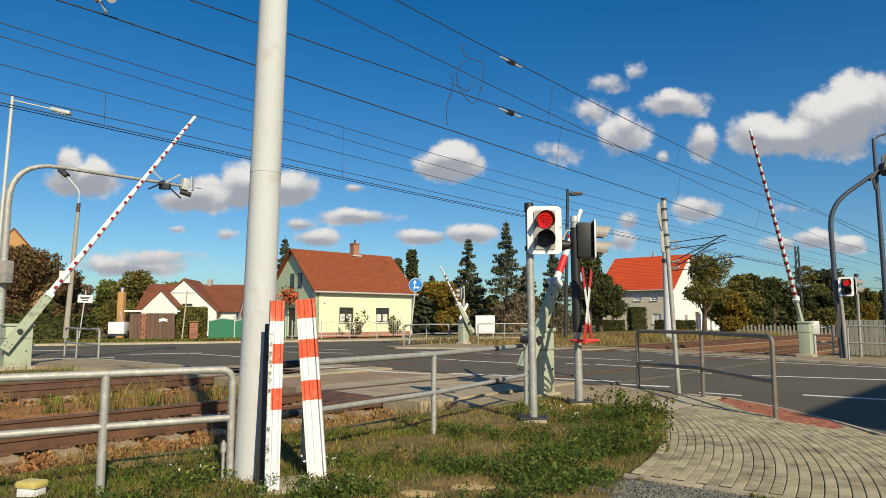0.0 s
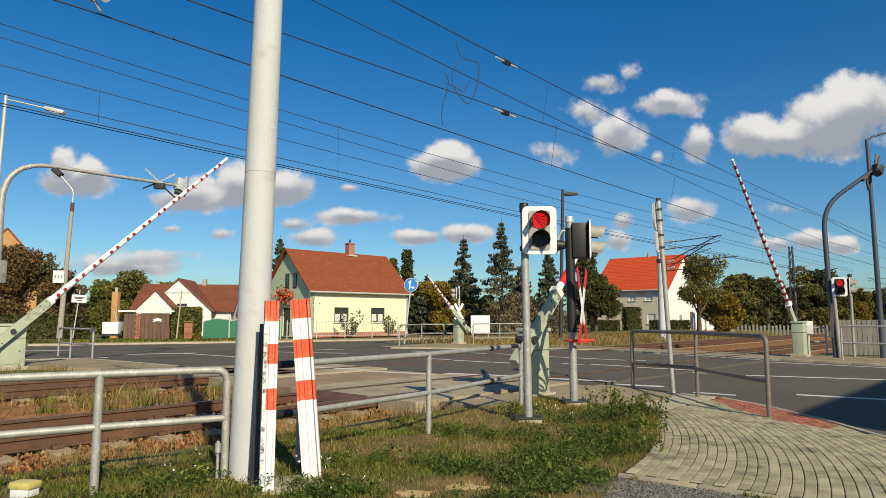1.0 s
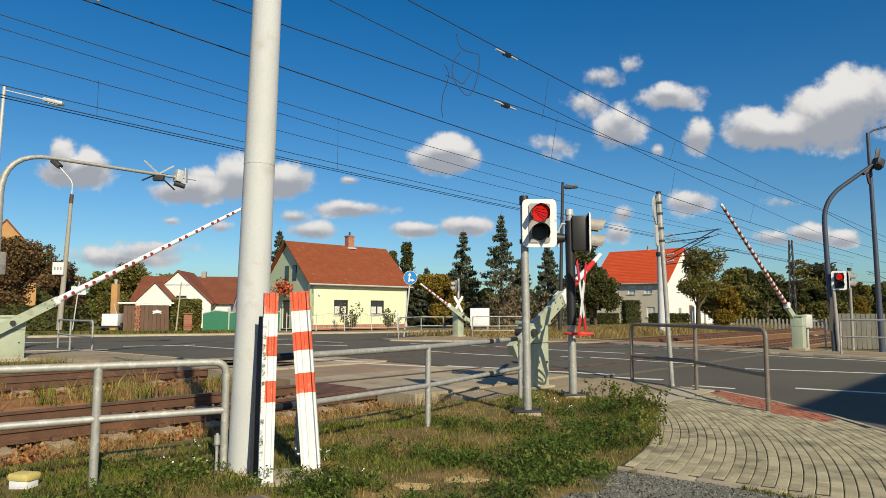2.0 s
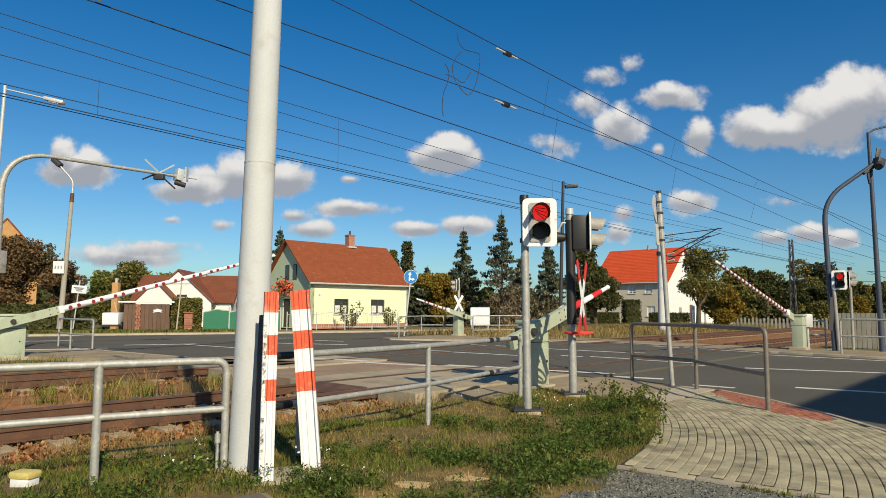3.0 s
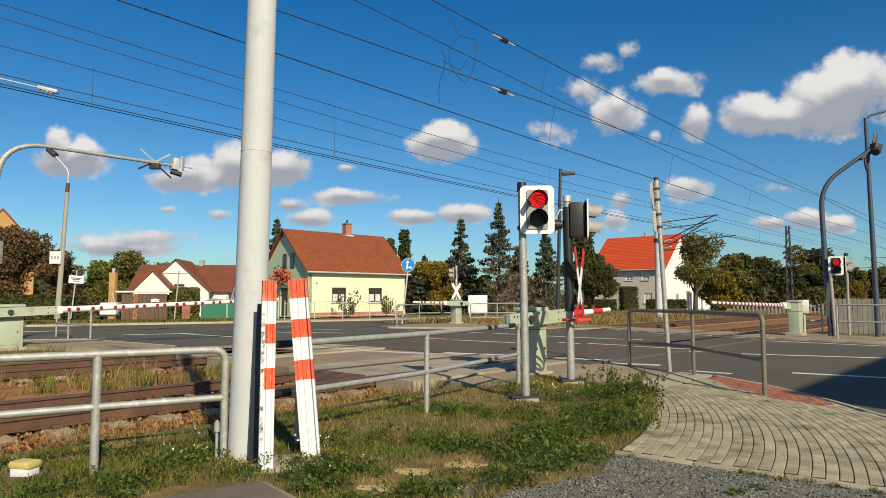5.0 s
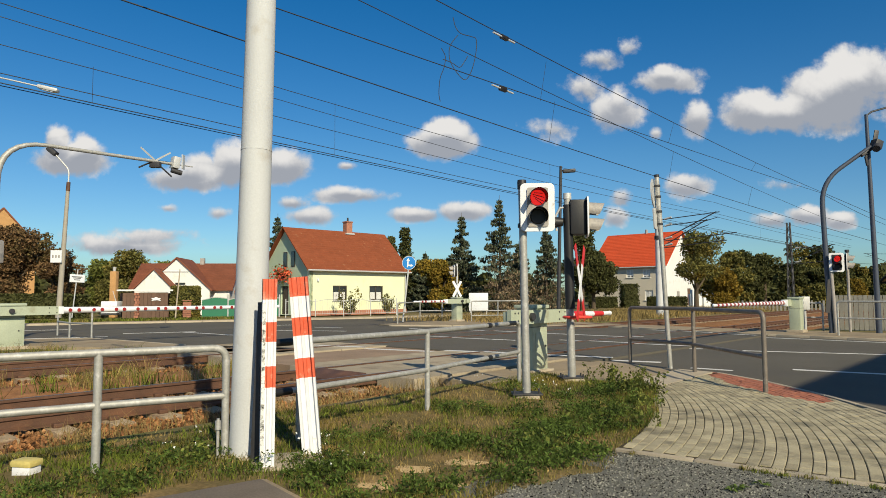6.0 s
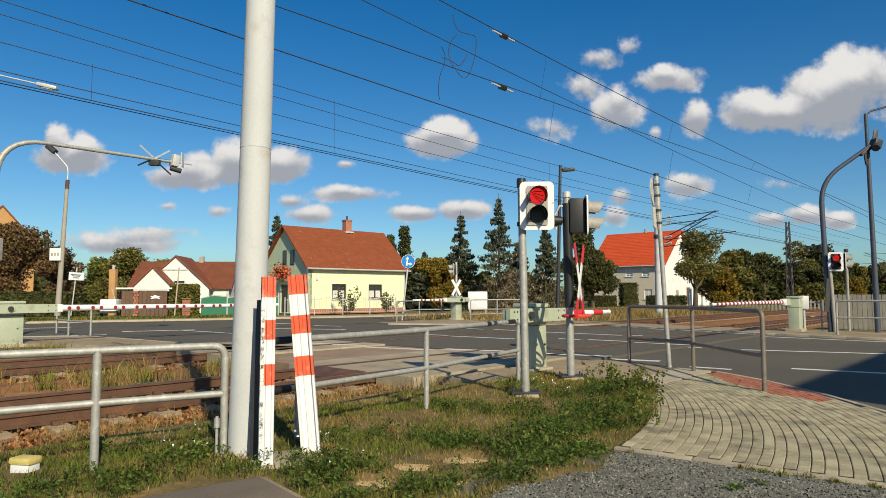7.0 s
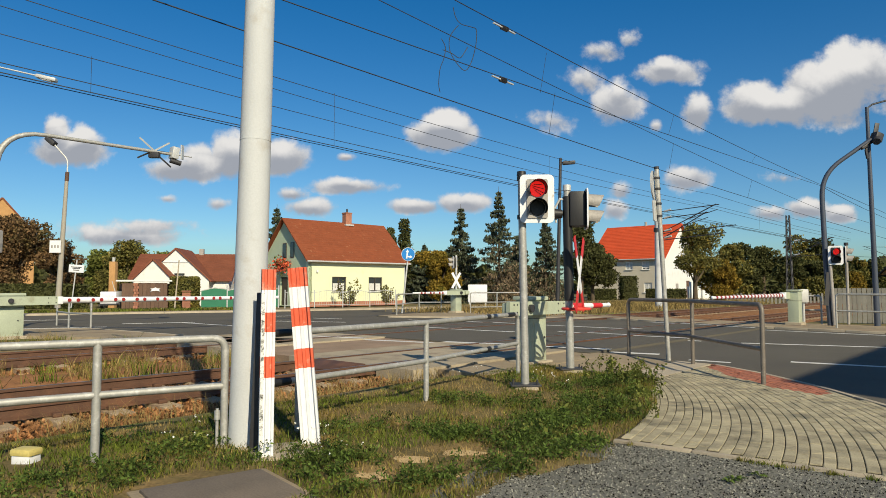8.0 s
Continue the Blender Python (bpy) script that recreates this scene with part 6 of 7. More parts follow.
    r = thing("garden_pole", "thin pale wooden pole at the kerb by the hedge", "pole", Matrix.Translation((-15.35, 38.6, 0.0)))
    part("pole", rod(bmesh.new(), (-0.1, 0, -0.05), (0.12, 0, 3.0), 0.045, 0.035, 8), M["kerb"], r)
    f = thing("garden_fence", "thin steel garden fence with arched panels", "fence", Matrix.Translation((-10.2, 43.3, 0.06)) @ pose(0, 0, 0, 0, 0, 31))
    for k in range(4):
        x0 = k * 2.0
        part("post", rod(bmesh.new(), (x0, 0, 0), (x0, 0, 1.2), 0.035, seg=8), M["grey"], f)
        part("arch", tube(bmesh.new(), [(x0 + 2.0 * t, 0, 1.0 + 0.16 * math.sin(math.pi * t)) for t in (i / 8 for i in range(9))], 0.016, 6), M["grey"], f)
        part("rail", rod(bmesh.new(), (x0, 0, 0.2), (x0 + 2.0, 0, 0.2), 0.016, seg=6), M["grey"], f)
        for i in range(1, 12):
            x = x0 + i / 6
            part("bar", rod(bmesh.new(), (x, 0, 0.15), (x, 0, 1.0 + 0.16 * math.sin(math.pi * i / 12)), 0.008, seg=5), M["grey"], f)
    part("post", rod(bmesh.new(), (8, 0, 0), (8, 0, 1.2), 0.035, seg=8), M["grey"], f)
    b = thing("white_cabinet", "plain white board standing behind the far railing", "board", Matrix.Translation((2.35, 45.5, 0.06)))
    part("panel", box(bmesh.new(), (1.3, 0.1, 1.2), (0, 0, 0.95), bevel=0.02), M["white"], b)
    for x in (-0.55, 0.55):
        part("leg", box(bmesh.new(), (0.08, 0.08, 0.4), (x, 0, 0.2)), M["grey"], b, smooth=None)
    f = thing("panel_fence", "grey slatted metal fence behind the far pavement", "fence", Matrix.Translation((15.9, 27.2, 0.0)) @ pose(0, 0, 0, 0, 0, -20))
    for i in range(60):
        part("slat", box(bmesh.new(), (0.15, 0.03, 1.4), (i * 0.17, 0, 0.7)), M["fencegrey"], f, smooth=None)
    part("rail", box(bmesh.new(), (10.2, 0.04, 0.06), (5.1, 0.035, 1.2)), M["grey"], f, smooth=None)
    f = thing("paling_fence", "low weathered fence along the railway beyond the road", "fence", Matrix.Translation((24, 60, 0.0)) @ pose(0, 0, 0, 0, 0, -8))
    for i in range(70):
        part("paling", box(bmesh.new(), (0.16, 0.04, 0.8 + 0.1 * (i % 3)), (i * 0.32, 0, 0.4)), M["fencegrey"], f, smooth=None)
    k = thing("switch_box", "small grey equipment box on a post by the barrier", "cabinet", Matrix.Translation((13.75, 25.6, 0.06)))
    part("post", rod(bmesh.new(), (0, 0, 0), (0, 0, 0.9), 0.05, seg=8), M["grey"], k)
    part("case", box(bmesh.new(), (0.3, 0.25, 0.5), (0, 0, 1.05), bevel=0.02), M["grey"], k)


yellow_house()
red_house()
far_houses()
street_front()


def house_behind():
    """A large unseen house, placed so that its roof edge casts the shadow on the road."""
    h = thing("house", "large plain rendered house out of view, added to shade the road", "house", Matrix.Translation(T(5.06, -10.5, 0)) @ pose(0, 0, 0, 0, 0, RZ), "houses")
    wall(h, 18.0, 9.5, [(x, z, x + 1.1, z + 1.5) for x in (2, 5.5, 9, 12.5) for z in (1.0, 4.2, 7.2)], 0.35, M["cream"], pose(18, 0, 0, 0, 0, 180))
    wall(h, 9.0, 9.5, [], 0.35, M["cream"], pose(0, 0, 0, 0, 0, -90))
    wall(h, 9.0, 9.5, [], 0.35, M["cream"], pose(18, -9, 0, 0, 0, 90))
    wall(h, 18.0, 9.5, [], 0.35, M["cream"], pose(0, -9, 0))
    part("flat_roof", box(bmesh.new(), (18, 9, 0.2), (9, -4.5, 9.5)), M["dark"], h, smooth=None)


house_behind()


# ---- trees and bushes ----
def crown_points(rng, blobs, k):
    """Leaf places in the shells of several uneven balls."""
    vol = np.array([b[3] ** 2 for b in blobs])
    pick = rng.choice(len(blobs), k, p=vol / vol.sum())
    b = np.array(blobs)[pick]
    d = rng.normal(size=(k, 3))
    d /= np.linalg.norm(d, axis=1, keepdims=True)
    lump = 1 + 0.22 * np.sin(d[:, :1] * 7 + b[:, :1] * 3) * np.cos(d[:, 1:2] * 6) + 0.12 * np.sin(d[:, 2:] * 11)
    return b[:, :3] + d * b[:, 3:4] * lump * rng.uniform(0.45, 1.0, (k, 1)) ** 0.5 * (1, 1, 0.85)


def leaf_tree(at, height, radius, leaf, label, k=5000, size=0.22, trunk=0.25, seed=1, name="tree", clear=0.25, fill=2.6):
    rng = np.random.default_rng(seed)
    t = thing(name, label, "tree" if name == "tree" else "bush", Matrix.Translation(at))
    blobs = []
    for i in range(17):
        a, q = rng.uniform(0, 6.28), rng.uniform(0.1, 0.72)
        z = height * rng.uniform(clear + 0.12, 0.86)
        rr = radius * rng.uniform(0.22, 0.48) * (1 - 0.45 * max(0, z / height - 0.5))
        blobs.append((math.cos(a) * radius * q, math.sin(a) * radius * q, min(z, height - rr * 0.8), rr))
    if radius < 1.5:
        blobs = [(rng.normal(0, 0.12), rng.normal(0, 0.12), z, radius * (0.75 - 0.5 * max(0, z / height - 0.55))) for z in np.linspace(0.8, height - 0.5, 16)]
    blobs.append((0, 0, height - radius * 0.42, radius * 0.42))
    bm = bmesh.new()
    rod(bm, (0, 0, -0.1), (0.05, 0, height * 0.45), radius * 0.075 + 0.04, radius * 0.05, 10)
    for b in blobs[:9]:
        rod(bm, (0.03, 0, height * 0.25), (b[0], b[1], b[2]), radius * 0.035 + 0.012, 0.012, 6)
    part("trunk", bm, M["bark"], t)
    v, f = quads(crown_points(rng, blobs, int(k * fill)), size * 0.56, 1.5, rng=rng)
    data_part("crown", v, f, M[leaf], t)
    return t


def spruce(at, height, radius, label, leaf="needle", k=9000, seed=1, dry=0.0):
    """A conifer: whorls of drooping boughs hung with needles."""
    rng = np.random.default_rng(seed)
    t = thing("conifer", label, "tree", Matrix.Translation(at))
    bm = bmesh.new()
    rod(bm, (0, 0, -0.1), (0, 0, height), 0.16, 0.015, 8)
    pts, dirs, tops = [], [], []
    z = height * 0.08
    while z < height * 0.97:
        f = 1 - z / height
        for i in range(6):
            a = rng.uniform(0, 6.28)
            r = radius * 1.35 * f * rng.uniform(0.45, 1.15) + 0.08
            tip = Vector((math.cos(a) * r, math.sin(a) * r, z - r * 0.16 + 0.14 * r * rng.uniform(-1, 1)))
            rod(bm, (0, 0, z), tip, 0.022, 0.005, 4)
            m = int(24 + 95 * f)
            t1 = rng.uniform(0.08, 1.0, (m, 1)) ** 0.75
            base = np.array([0, 0, z]) * (1 - t1) + np.array(tip) * t1
            base[:, 2] -= 0.10 * r * (4 * t1 * (1 - t1))[:, 0]
            out = np.array([-math.sin(a), math.cos(a), 0])
            w = ((1.02 - t1) * r * 0.34 + 0.03) * rng.uniform(-1, 1, (m, 1))
            pts.append(base + out * w + rng.normal(0, 0.03, (m, 3)) - np.array([0, 0, 1]) * (np.abs(w) * 0.35 + rng.uniform(0, 0.16, (m, 1)) * (0.3 + f)))
        z += height * 0.036
    part("trunk", bm, M["bark"], t)
    pts = np.concatenate(pts)
    low = (pts[:, 2] < height * 0.5 * rng.uniform(0.5, 1.2, len(pts))) & (rng.random(len(pts)) < dry)
    v, f = quads(pts[~low], 0.105, 2.8, lean=(0, 0, -0.8), rng=rng)
    data_part("crown", v, f, M[leaf], t)
    if low.any():
        v, f = quads(pts[low][::2], 0.07, 4.2, lean=(0, 0, -0.7), rng=rng)
        data_part("dry_bough", v, f, M["needlebrown"], t, "dry brown lower boughs", "stuff")
    return t


def plant_trees():
    spruce((1.6, 60, 0), 8.9, 2.1, "dark spruce with brown cones at its top", seed=3, dry=0.15)
    spruce((4.7, 56, 0), 9.9, 2.5, "tall blue-green spruce with bare brown lower boughs", seed=4, dry=0.95)
    spruce((9.2, 60, 0), 7.6, 2.4, "dark spruce behind the crossing lights", seed=5, dry=0.8)
    spruce((7.2, 64, 0), 6.6, 2.3, "dark spruce among others with dry boughs", seed=6, dry=0.85)
    spruce((-15.2, 61, 0), 9.0, 2.2, "dark spruce behind the yellow house", seed=7)
    spruce((-1.8, 66, 0), 5.8, 2.2, "small dark spruce in the garden row", seed=8)
    leaf_tree((13.2, 64, 0), 8.4, 2.7, "leafdark", "dark green tree behind the crossing lights", 6000, 0.26, seed=11)
    leaf_tree((15.6, 70, 0), 6.0, 2.6, "leafdark", "dark green tree beside the red-roofed house", 5000, 0.28, seed=12)
    leaf_tree((-0.4, 57, 0), 4.7, 2.0, "leafyellow", "small tree with golden yellow leaves", 6000, 0.2, seed=13, clear=0.1)
    leaf_tree((1.2, 70, 0), 5.2, 3.0, "leafdark", "dark green garden tree in leaf", 5000, 0.3, seed=14, clear=0.1)
    leaf_tree((-3.6, 68, 0), 5.0, 2.4, "leafdark", "dark garden tree behind the yellow one", 5000, 0.3, seed=15, clear=0.1)
    leaf_tree((20.3, 54, 0), 6.8, 2.5, "leafautumn", "tree with green and yellowing leaves beside the red-roofed house", 6000, 0.2, seed=16, clear=0.33, fill=1.5)
    leaf_tree((24.2, 58, 0), 4.0, 1.8, "leafyellow", "small yellowing tree by the railway", 5000, 0.2, seed=17, clear=0.05)
    for x, h, r, sd in ((-7.6, 10.0, 1.1, 20), (-5.5, 11.2, 1.35, 21)):
        leaf_tree((x, 96, 0), h, r, "leafdark", "slender dark green distant poplar", 2500, 0.35, seed=sd, clear=0.05)
    leaf_tree((-31.2, 48, 0), 6.9, 3.2, "leafbrown", "large bush with dark copper-brown leaves", 12000, 0.19, seed=22, clear=0.0)
    leaf_tree((-31.2, 46.6, 0), 3.6, 2.1, "leafbrown", "low brown-leaved bush by the overgrown hedge", 6000, 0.18, seed=29, clear=-0.1)
    leaf_tree((-34.5, 50, 0), 5.4, 2.6, "leafbrown", "dense dark brown-leaved garden bush", 9000, 0.2, seed=23, clear=0.0)
    leaf_tree((-28.2, 49, 0), 5.2, 2.3, "leafbrown", "brown-leaved bush beside the lamp post", 6000, 0.18, seed=24, clear=0.0)
    leaf_tree((-27.6, 58, 0), 5.6, 2.6, "leafautumn", "round green and yellowing garden tree", 9000, 0.2, seed=25, clear=0.1)
    leaf_tree((-25.0, 60, 0), 4.8, 2.4, "leaf", "leafy green garden tree in sun", 7000, 0.22, seed=26, clear=0.1)
    leaf_tree((-30.8, 60, 0), 5.0, 2.4, "leaf", "green garden tree behind the bushes", 6000, 0.22, seed=27, clear=0.1)
    leaf_tree((-23.6, 47.5, 0), 2.6, 1.4, "leafautumn", "low green bush behind the trailer", 3500, 0.16, seed=28, clear=0.0)
    rng = np.random.default_rng(40)
    wood = [(38, 88, 8.0), (41, 92, 8.6), (45, 94, 8.2), (49, 93, 10.0), (52, 92, 9.4), (55, 97, 8.0), (58, 95, 6.6), (62, 96, 6.0), (66, 97, 6.2), (36, 96, 7.6), (43, 84, 6.0), (47, 84, 5.4), (34, 80, 4.2), (70, 100, 7.0)]
    for i, (x, y, h) in enumerate(wood):
        leaf_tree((x, y, 0), h * 0.9, h * 0.36, "leafdark" if i % 3 else "leafautumn", "dark green tree at the edge of the woods" if i % 3 else "yellow-green tree at the edge of the woods", 4500, 0.36, seed=50 + i, clear=0.0)
    for i, (x, y, h) in enumerate([(48, 78, 3.4), (44, 75, 2.8), (40, 72, 2.4), (52, 76, 3.0)]):
        leaf_tree((x, y, 0), h, h * 0.6, "leafyellow" if i == 0 else "leafautumn", "low rusty-yellow shrub by the railway", 2500, 0.26, seed=70 + i, name="shrub", clear=0.0)
    # far woods round the horizon
    k = 30000
    a = rng.uniform(-1.25, 1.25, k)
    dist = rng.uniform(135, 170, k)
    top = 4.5 + 1.6 * np.sin(a * 23) + 1.2 * np.sin(a * 57 + 1) + 0.8 * np.sin(a * 131)
    c = np.stack([np.sin(a) * dist, np.cos(a) * dist, rng.uniform(0, 1, k) ** 0.7 * top], 1)
    v, f = quads(c, 1.1, 1.2, rng=rng)
    tagged(data_part("far_woods", v, f, M["leafdark"]), "distant dark line of woods", "woods", "", "stuff")
    # hedges and clipped bushes
    def hedge(at, size, rz, leaf, label, k, seed):
        rg = np.random.default_rng(seed)
        t = thing("hedge", label, "hedge", Matrix.Translation(at) @ pose(0, 0, 0, 0, 0, rz))
        part("core", box(bmesh.new(), (size[0] * 0.86, size[1] * 0.8, size[2] * 0.92), (0, 0, size[2] * 0.46), bevel=0.1), M["leafdark"], t, "dense inner twigs")
        p = rg.uniform(-0.5, 0.5, (k, 3))
        ax = rg.integers(0, 3, k)
        p[np.arange(k), ax] = np.sign(p[np.arange(k), ax]) * rg.uniform(0.42, 0.53, k)
        p = p * np.array(size) + (0, 0, size[2] / 2)
        v, f = quads(p[p[:, 2] > 0.02], 0.11, 1.4, rng=rg)
        data_part("leaves", v, f, M[leaf], t)
    hedge((-16.85, 43.75, 0.04), (1.7, 0.9, 2.0), 18, "leafautumn", "clipped green hedge beside the brick pier", 7000, 80)
    hedge((21.0, 76, 0), (1.8, 1.4, 2.6), 10, "leafdark", "tall rounded dark evergreen bush", 2500, 81)
    hedge((24.6, 74, 0), (4.0, 1.2, 1.2), -20, "leafdark", "low dark clipped hedge", 3000, 82)
    hedge((18.0, 76, 0), (3.0, 1.2, 1.2), -20, "leafdark", "low dark clipped hedge", 2500, 83)
    hedge((-30, 44.5, 0), (11, 1.2, 1.6), 12, "leafdark", "dark overgrown hedge along the street", 14000, 84)
    for x, y, h, sd in ((-6.5, 46.4, 1.75, 90), (-4.1, 48.3, 1.5, 91)):
        rg = np.random.default_rng(sd)
        t = thing("rose_bush", "thin straggling rose bush at the house front", "bush", Matrix.Translation((x, y, 0.06)))
        bm = bmesh.new()
        pts = []
        for i in range(9):
            tip = Vector((rg.normal(0, 0.45), rg.normal(0, 0.3), h * rg.uniform(0.5, 1.1)))
            rod(bm, (0, 0, 0), tip, 0.02, 0.006, 5)
            pts.append(np.outer(rg.uniform(0.25, 1, 60), np.array(tip)) + rg.normal(0, 0.09, (60, 3)))
        part("stems", bm, M["bark"], t)
        v, f = quads(np.concatenate(pts), 0.11, 1.2, rng=rg)
        data_part("leaves", v, f, M["leafautumn"], t)


plant_trees()


# ---- verge, grass and weeds ----
VERGE = [(-16, -2), (-0.35, -2), (0.05, 4.3), (0.3, 4.85), (0.55, 5.16), (0.95, 5.43), (1.36, 5.66), (1.66, 6.34), (2.05, 7.0), (2.6, 8.2), (3.0, 9.5), (3.38, 10.55), (3.02, 11.05), (2.3, 11.65), (1.6, 12.65), (0.45, 13.4)] + [tuple(T(u, 7.55)[:2]) for u in (9.2, 4, -2, -8, -14)]
BARE = [(-0.25, 5.64, 0.24), (0.17, 5.86, 0.25), (0.12, 5.24, 0.13), (-0.52, 5.18, 0.2), (0.9, 7.2, 0.16), (-0.9, 7.4, 0.2), (-3.0, 6.7, 0.25), (-0.4, 8.0, 0.25)]
CHIP_EDGE = [(-0.35, -2), (0.05, 4.3), (0.3, 4.85), (0.55, 5.16), (0.95, 5.43), (1.36, 5.66), (1.66, 6.34)]
# dry, straw-brown stretches of the verge: centre, radius
DRY = [(-1.4, 9.3, 1.0), (-0.67, 7.85, 0.6), (1.46, 8.83, 0.5), (0.44, 7.68, 0.35), (1.87, 9.82, 0.4), (-3.2, 7.2, 0.7), (0.2, 10.2, 0.8), (-0.7, 5.9, 0.25), (0.6, 9.2, 0.5)]


def chip_distance(x, y):
    """How far a place lies from the border between verge and chip path."""
    best = 9.0
    for (ax, ay), (bx, by) in zip(CHIP_EDGE, CHIP_EDGE[1:]):
        dx, dy = bx - ax, by - ay
        t = min(1.0, max(0.0, ((x - ax) * dx + (y - ay) * dy) / (dx * dx + dy * dy)))
        best = min(best, math.hypot(x - ax - t * dx, y - ay - t * dy))
    return best


def verge_z(x, y):
    n = TN.x * x + TN.y * y
    z = 0.012 + 0.03 * noise.noise((x * 0.9, y * 0.9, 5)) + 0.014 * noise.noise((x * 4, y * 4, 2))
    z -= 0.13 * min(1.0, max(0.0, (n - 6.9) / 0.6))
    d = chip_distance(x, y) if x > -0.8 and y < 6.6 else 9.0
    if d < 0.3:      # the soil runs out under the chips in an uneven line
        d = d if inside(x, y, VERGE) else -d
        z = min(z, 0.004 + 0.16 * d + 0.02 * noise.noise((x * 7, y * 7, 3)) + 0.012 * noise.noise((x * 19, y * 19, 8)))
    return z


def build_verge():
    st = 0.08
    xs, ys = np.arange(-9, 3.5, st), np.arange(2.0, 13.6, st)
    idx, vs, fs = {}, [], []
    def vert(i, j):
        if (i, j) not in idx:
            x, y = xs[i], ys[j]
            idx[(i, j)] = len(vs)
            vs.append((x + 0.03 * noise.noise((x * 5, y * 5, 1)), y + 0.03 * noise.noise((x * 5, y * 5, 9)), verge_z(x, y)))
        return idx[(i, j)]
    for i in range(len(xs) - 1):
        for j in range(len(ys) - 1):
            x, y = xs[i] + st / 2, ys[j] + st / 2
            if inside(x + 0.1 * noise.noise((x * 3, y * 3, 0)), y + 0.1 * noise.noise((x * 3, y * 3, 7)), VERGE) or (x > -0.6 and 3.5 < y < 6.3 and chip_distance(x, y) < 0.28):
                fs.append((vert(i, j), vert(i + 1, j), vert(i + 1, j + 1), vert(i, j + 1)))
    ob = data_part("verge", vs, fs, M["verge"])
    ob.data.polygons.foreach_set("use_smooth", [True] * len(ob.data.polygons))
    tagged(ob, "uneven grass verge with bare sandy patches", "ground", "", "structure")
    for bx, by, br in BARE[:4]:
        pts = []
        for i in range(28):
            a = 2 * math.pi * i / 28
            r = br * (0.75 + 0.35 * noise.noise((math.cos(a) * 1.6 + bx * 5, math.sin(a) * 1.6, by)))
            pts.append((bx + r * 1.15 * math.cos(a), by + r * 0.75 * math.sin(a)))
        vs = [(bx, by, verge_z(bx, by) + 0.006)] + [(x, y, verge_z(x, y) - 0.006) for x, y in pts]
        vs += [((x + bx) / 2, (y + by) / 2, verge_z((x + bx) / 2, (y + by) / 2) + 0.005) for x, y in pts]
        fs = [(0, 29 + i, 29 + (i + 1) % 28) for i in range(28)] + [(29 + i, 1 + i, 1 + (i + 1) % 28, 29 + (i + 1) % 28) for i in range(28)]
        pt = data_part("bare_patch", vs, fs, M["bare"])
        pt.data.polygons.foreach_set("use_smooth", [True] * len(pt.data.polygons))
        tagged(pt, "bare patch of pale sandy soil in the verge", "soil patch", "", "structure")


def blades(name, pts, lo, hi, wid, material, label, seed, category="grass"):
    """Many bent blades of grass standing at the points."""
    rng = np.random.default_rng(seed)
    p = np.asarray(pts, float)
    k = len(p)
    a = rng.uniform(0, 6.28, k)
    h = rng.uniform(lo, hi, (k, 1))
    side = np.stack([np.cos(a), np.sin(a), np.zeros(k)], 1) * wid * rng.uniform(0.6, 1.3, (k, 1))
    lean = rng.normal(0, 0.45, (k, 3)) * (1, 1, 0) * h
    mid = p + lean * 0.35 + np.array([0, 0, 0.6]) * h
    tip = p + lean + np.array([0, 0, 1.0]) * h
    v = np.stack([p - side, p + side, mid + side * 0.7, mid - side * 0.7, tip], 1).reshape(-1, 3)
    o = 5 * np.arange(k)[:, None]
    faces = np.concatenate([o + [0, 1, 2], o + [0, 2, 3], o + [3, 2, 4]], 0)
    tagged(data_part(name, v.tolist(), faces.tolist(), M[material]), label, category, "", "stuff")


def scatter(k, x0, x1, y0, y1, poly, seed, test=None):
    rng = np.random.default_rng(seed)
    out = []
    for x, y in zip(rng.uniform(x0, x1, k), rng.uniform(y0, y1, k)):
        if inside(x, y, poly) and math.hypot(x + 1.62, y - 4.72) > 0.62 and math.hypot(x + 3.44, y - 5.55) > 0.2 and (test is None or test(x, y, rng.random())):
            out.append((x, y, verge_z(x, y) - 0.005))
    return out


def lush(x, y):
    """How green and dense the verge grows at a place, 0 to 1."""
    g = 0.5 + 0.75 * noise.noise((x * 0.55, y * 0.55, 11)) + 0.4 * noise.noise((x * 1.7, y * 1.7, 4))
    for bx, by, br in BARE:
        g -= 1.6 * max(0.0, 1 - math.hypot(x - bx, (y - by) * 0.8) / br / 1.4)
    for bx, by, br in DRY:
        g -= 0.9 * max(0.0, 1 - math.hypot(x - bx, y - by) / br / 1.2)
    return g


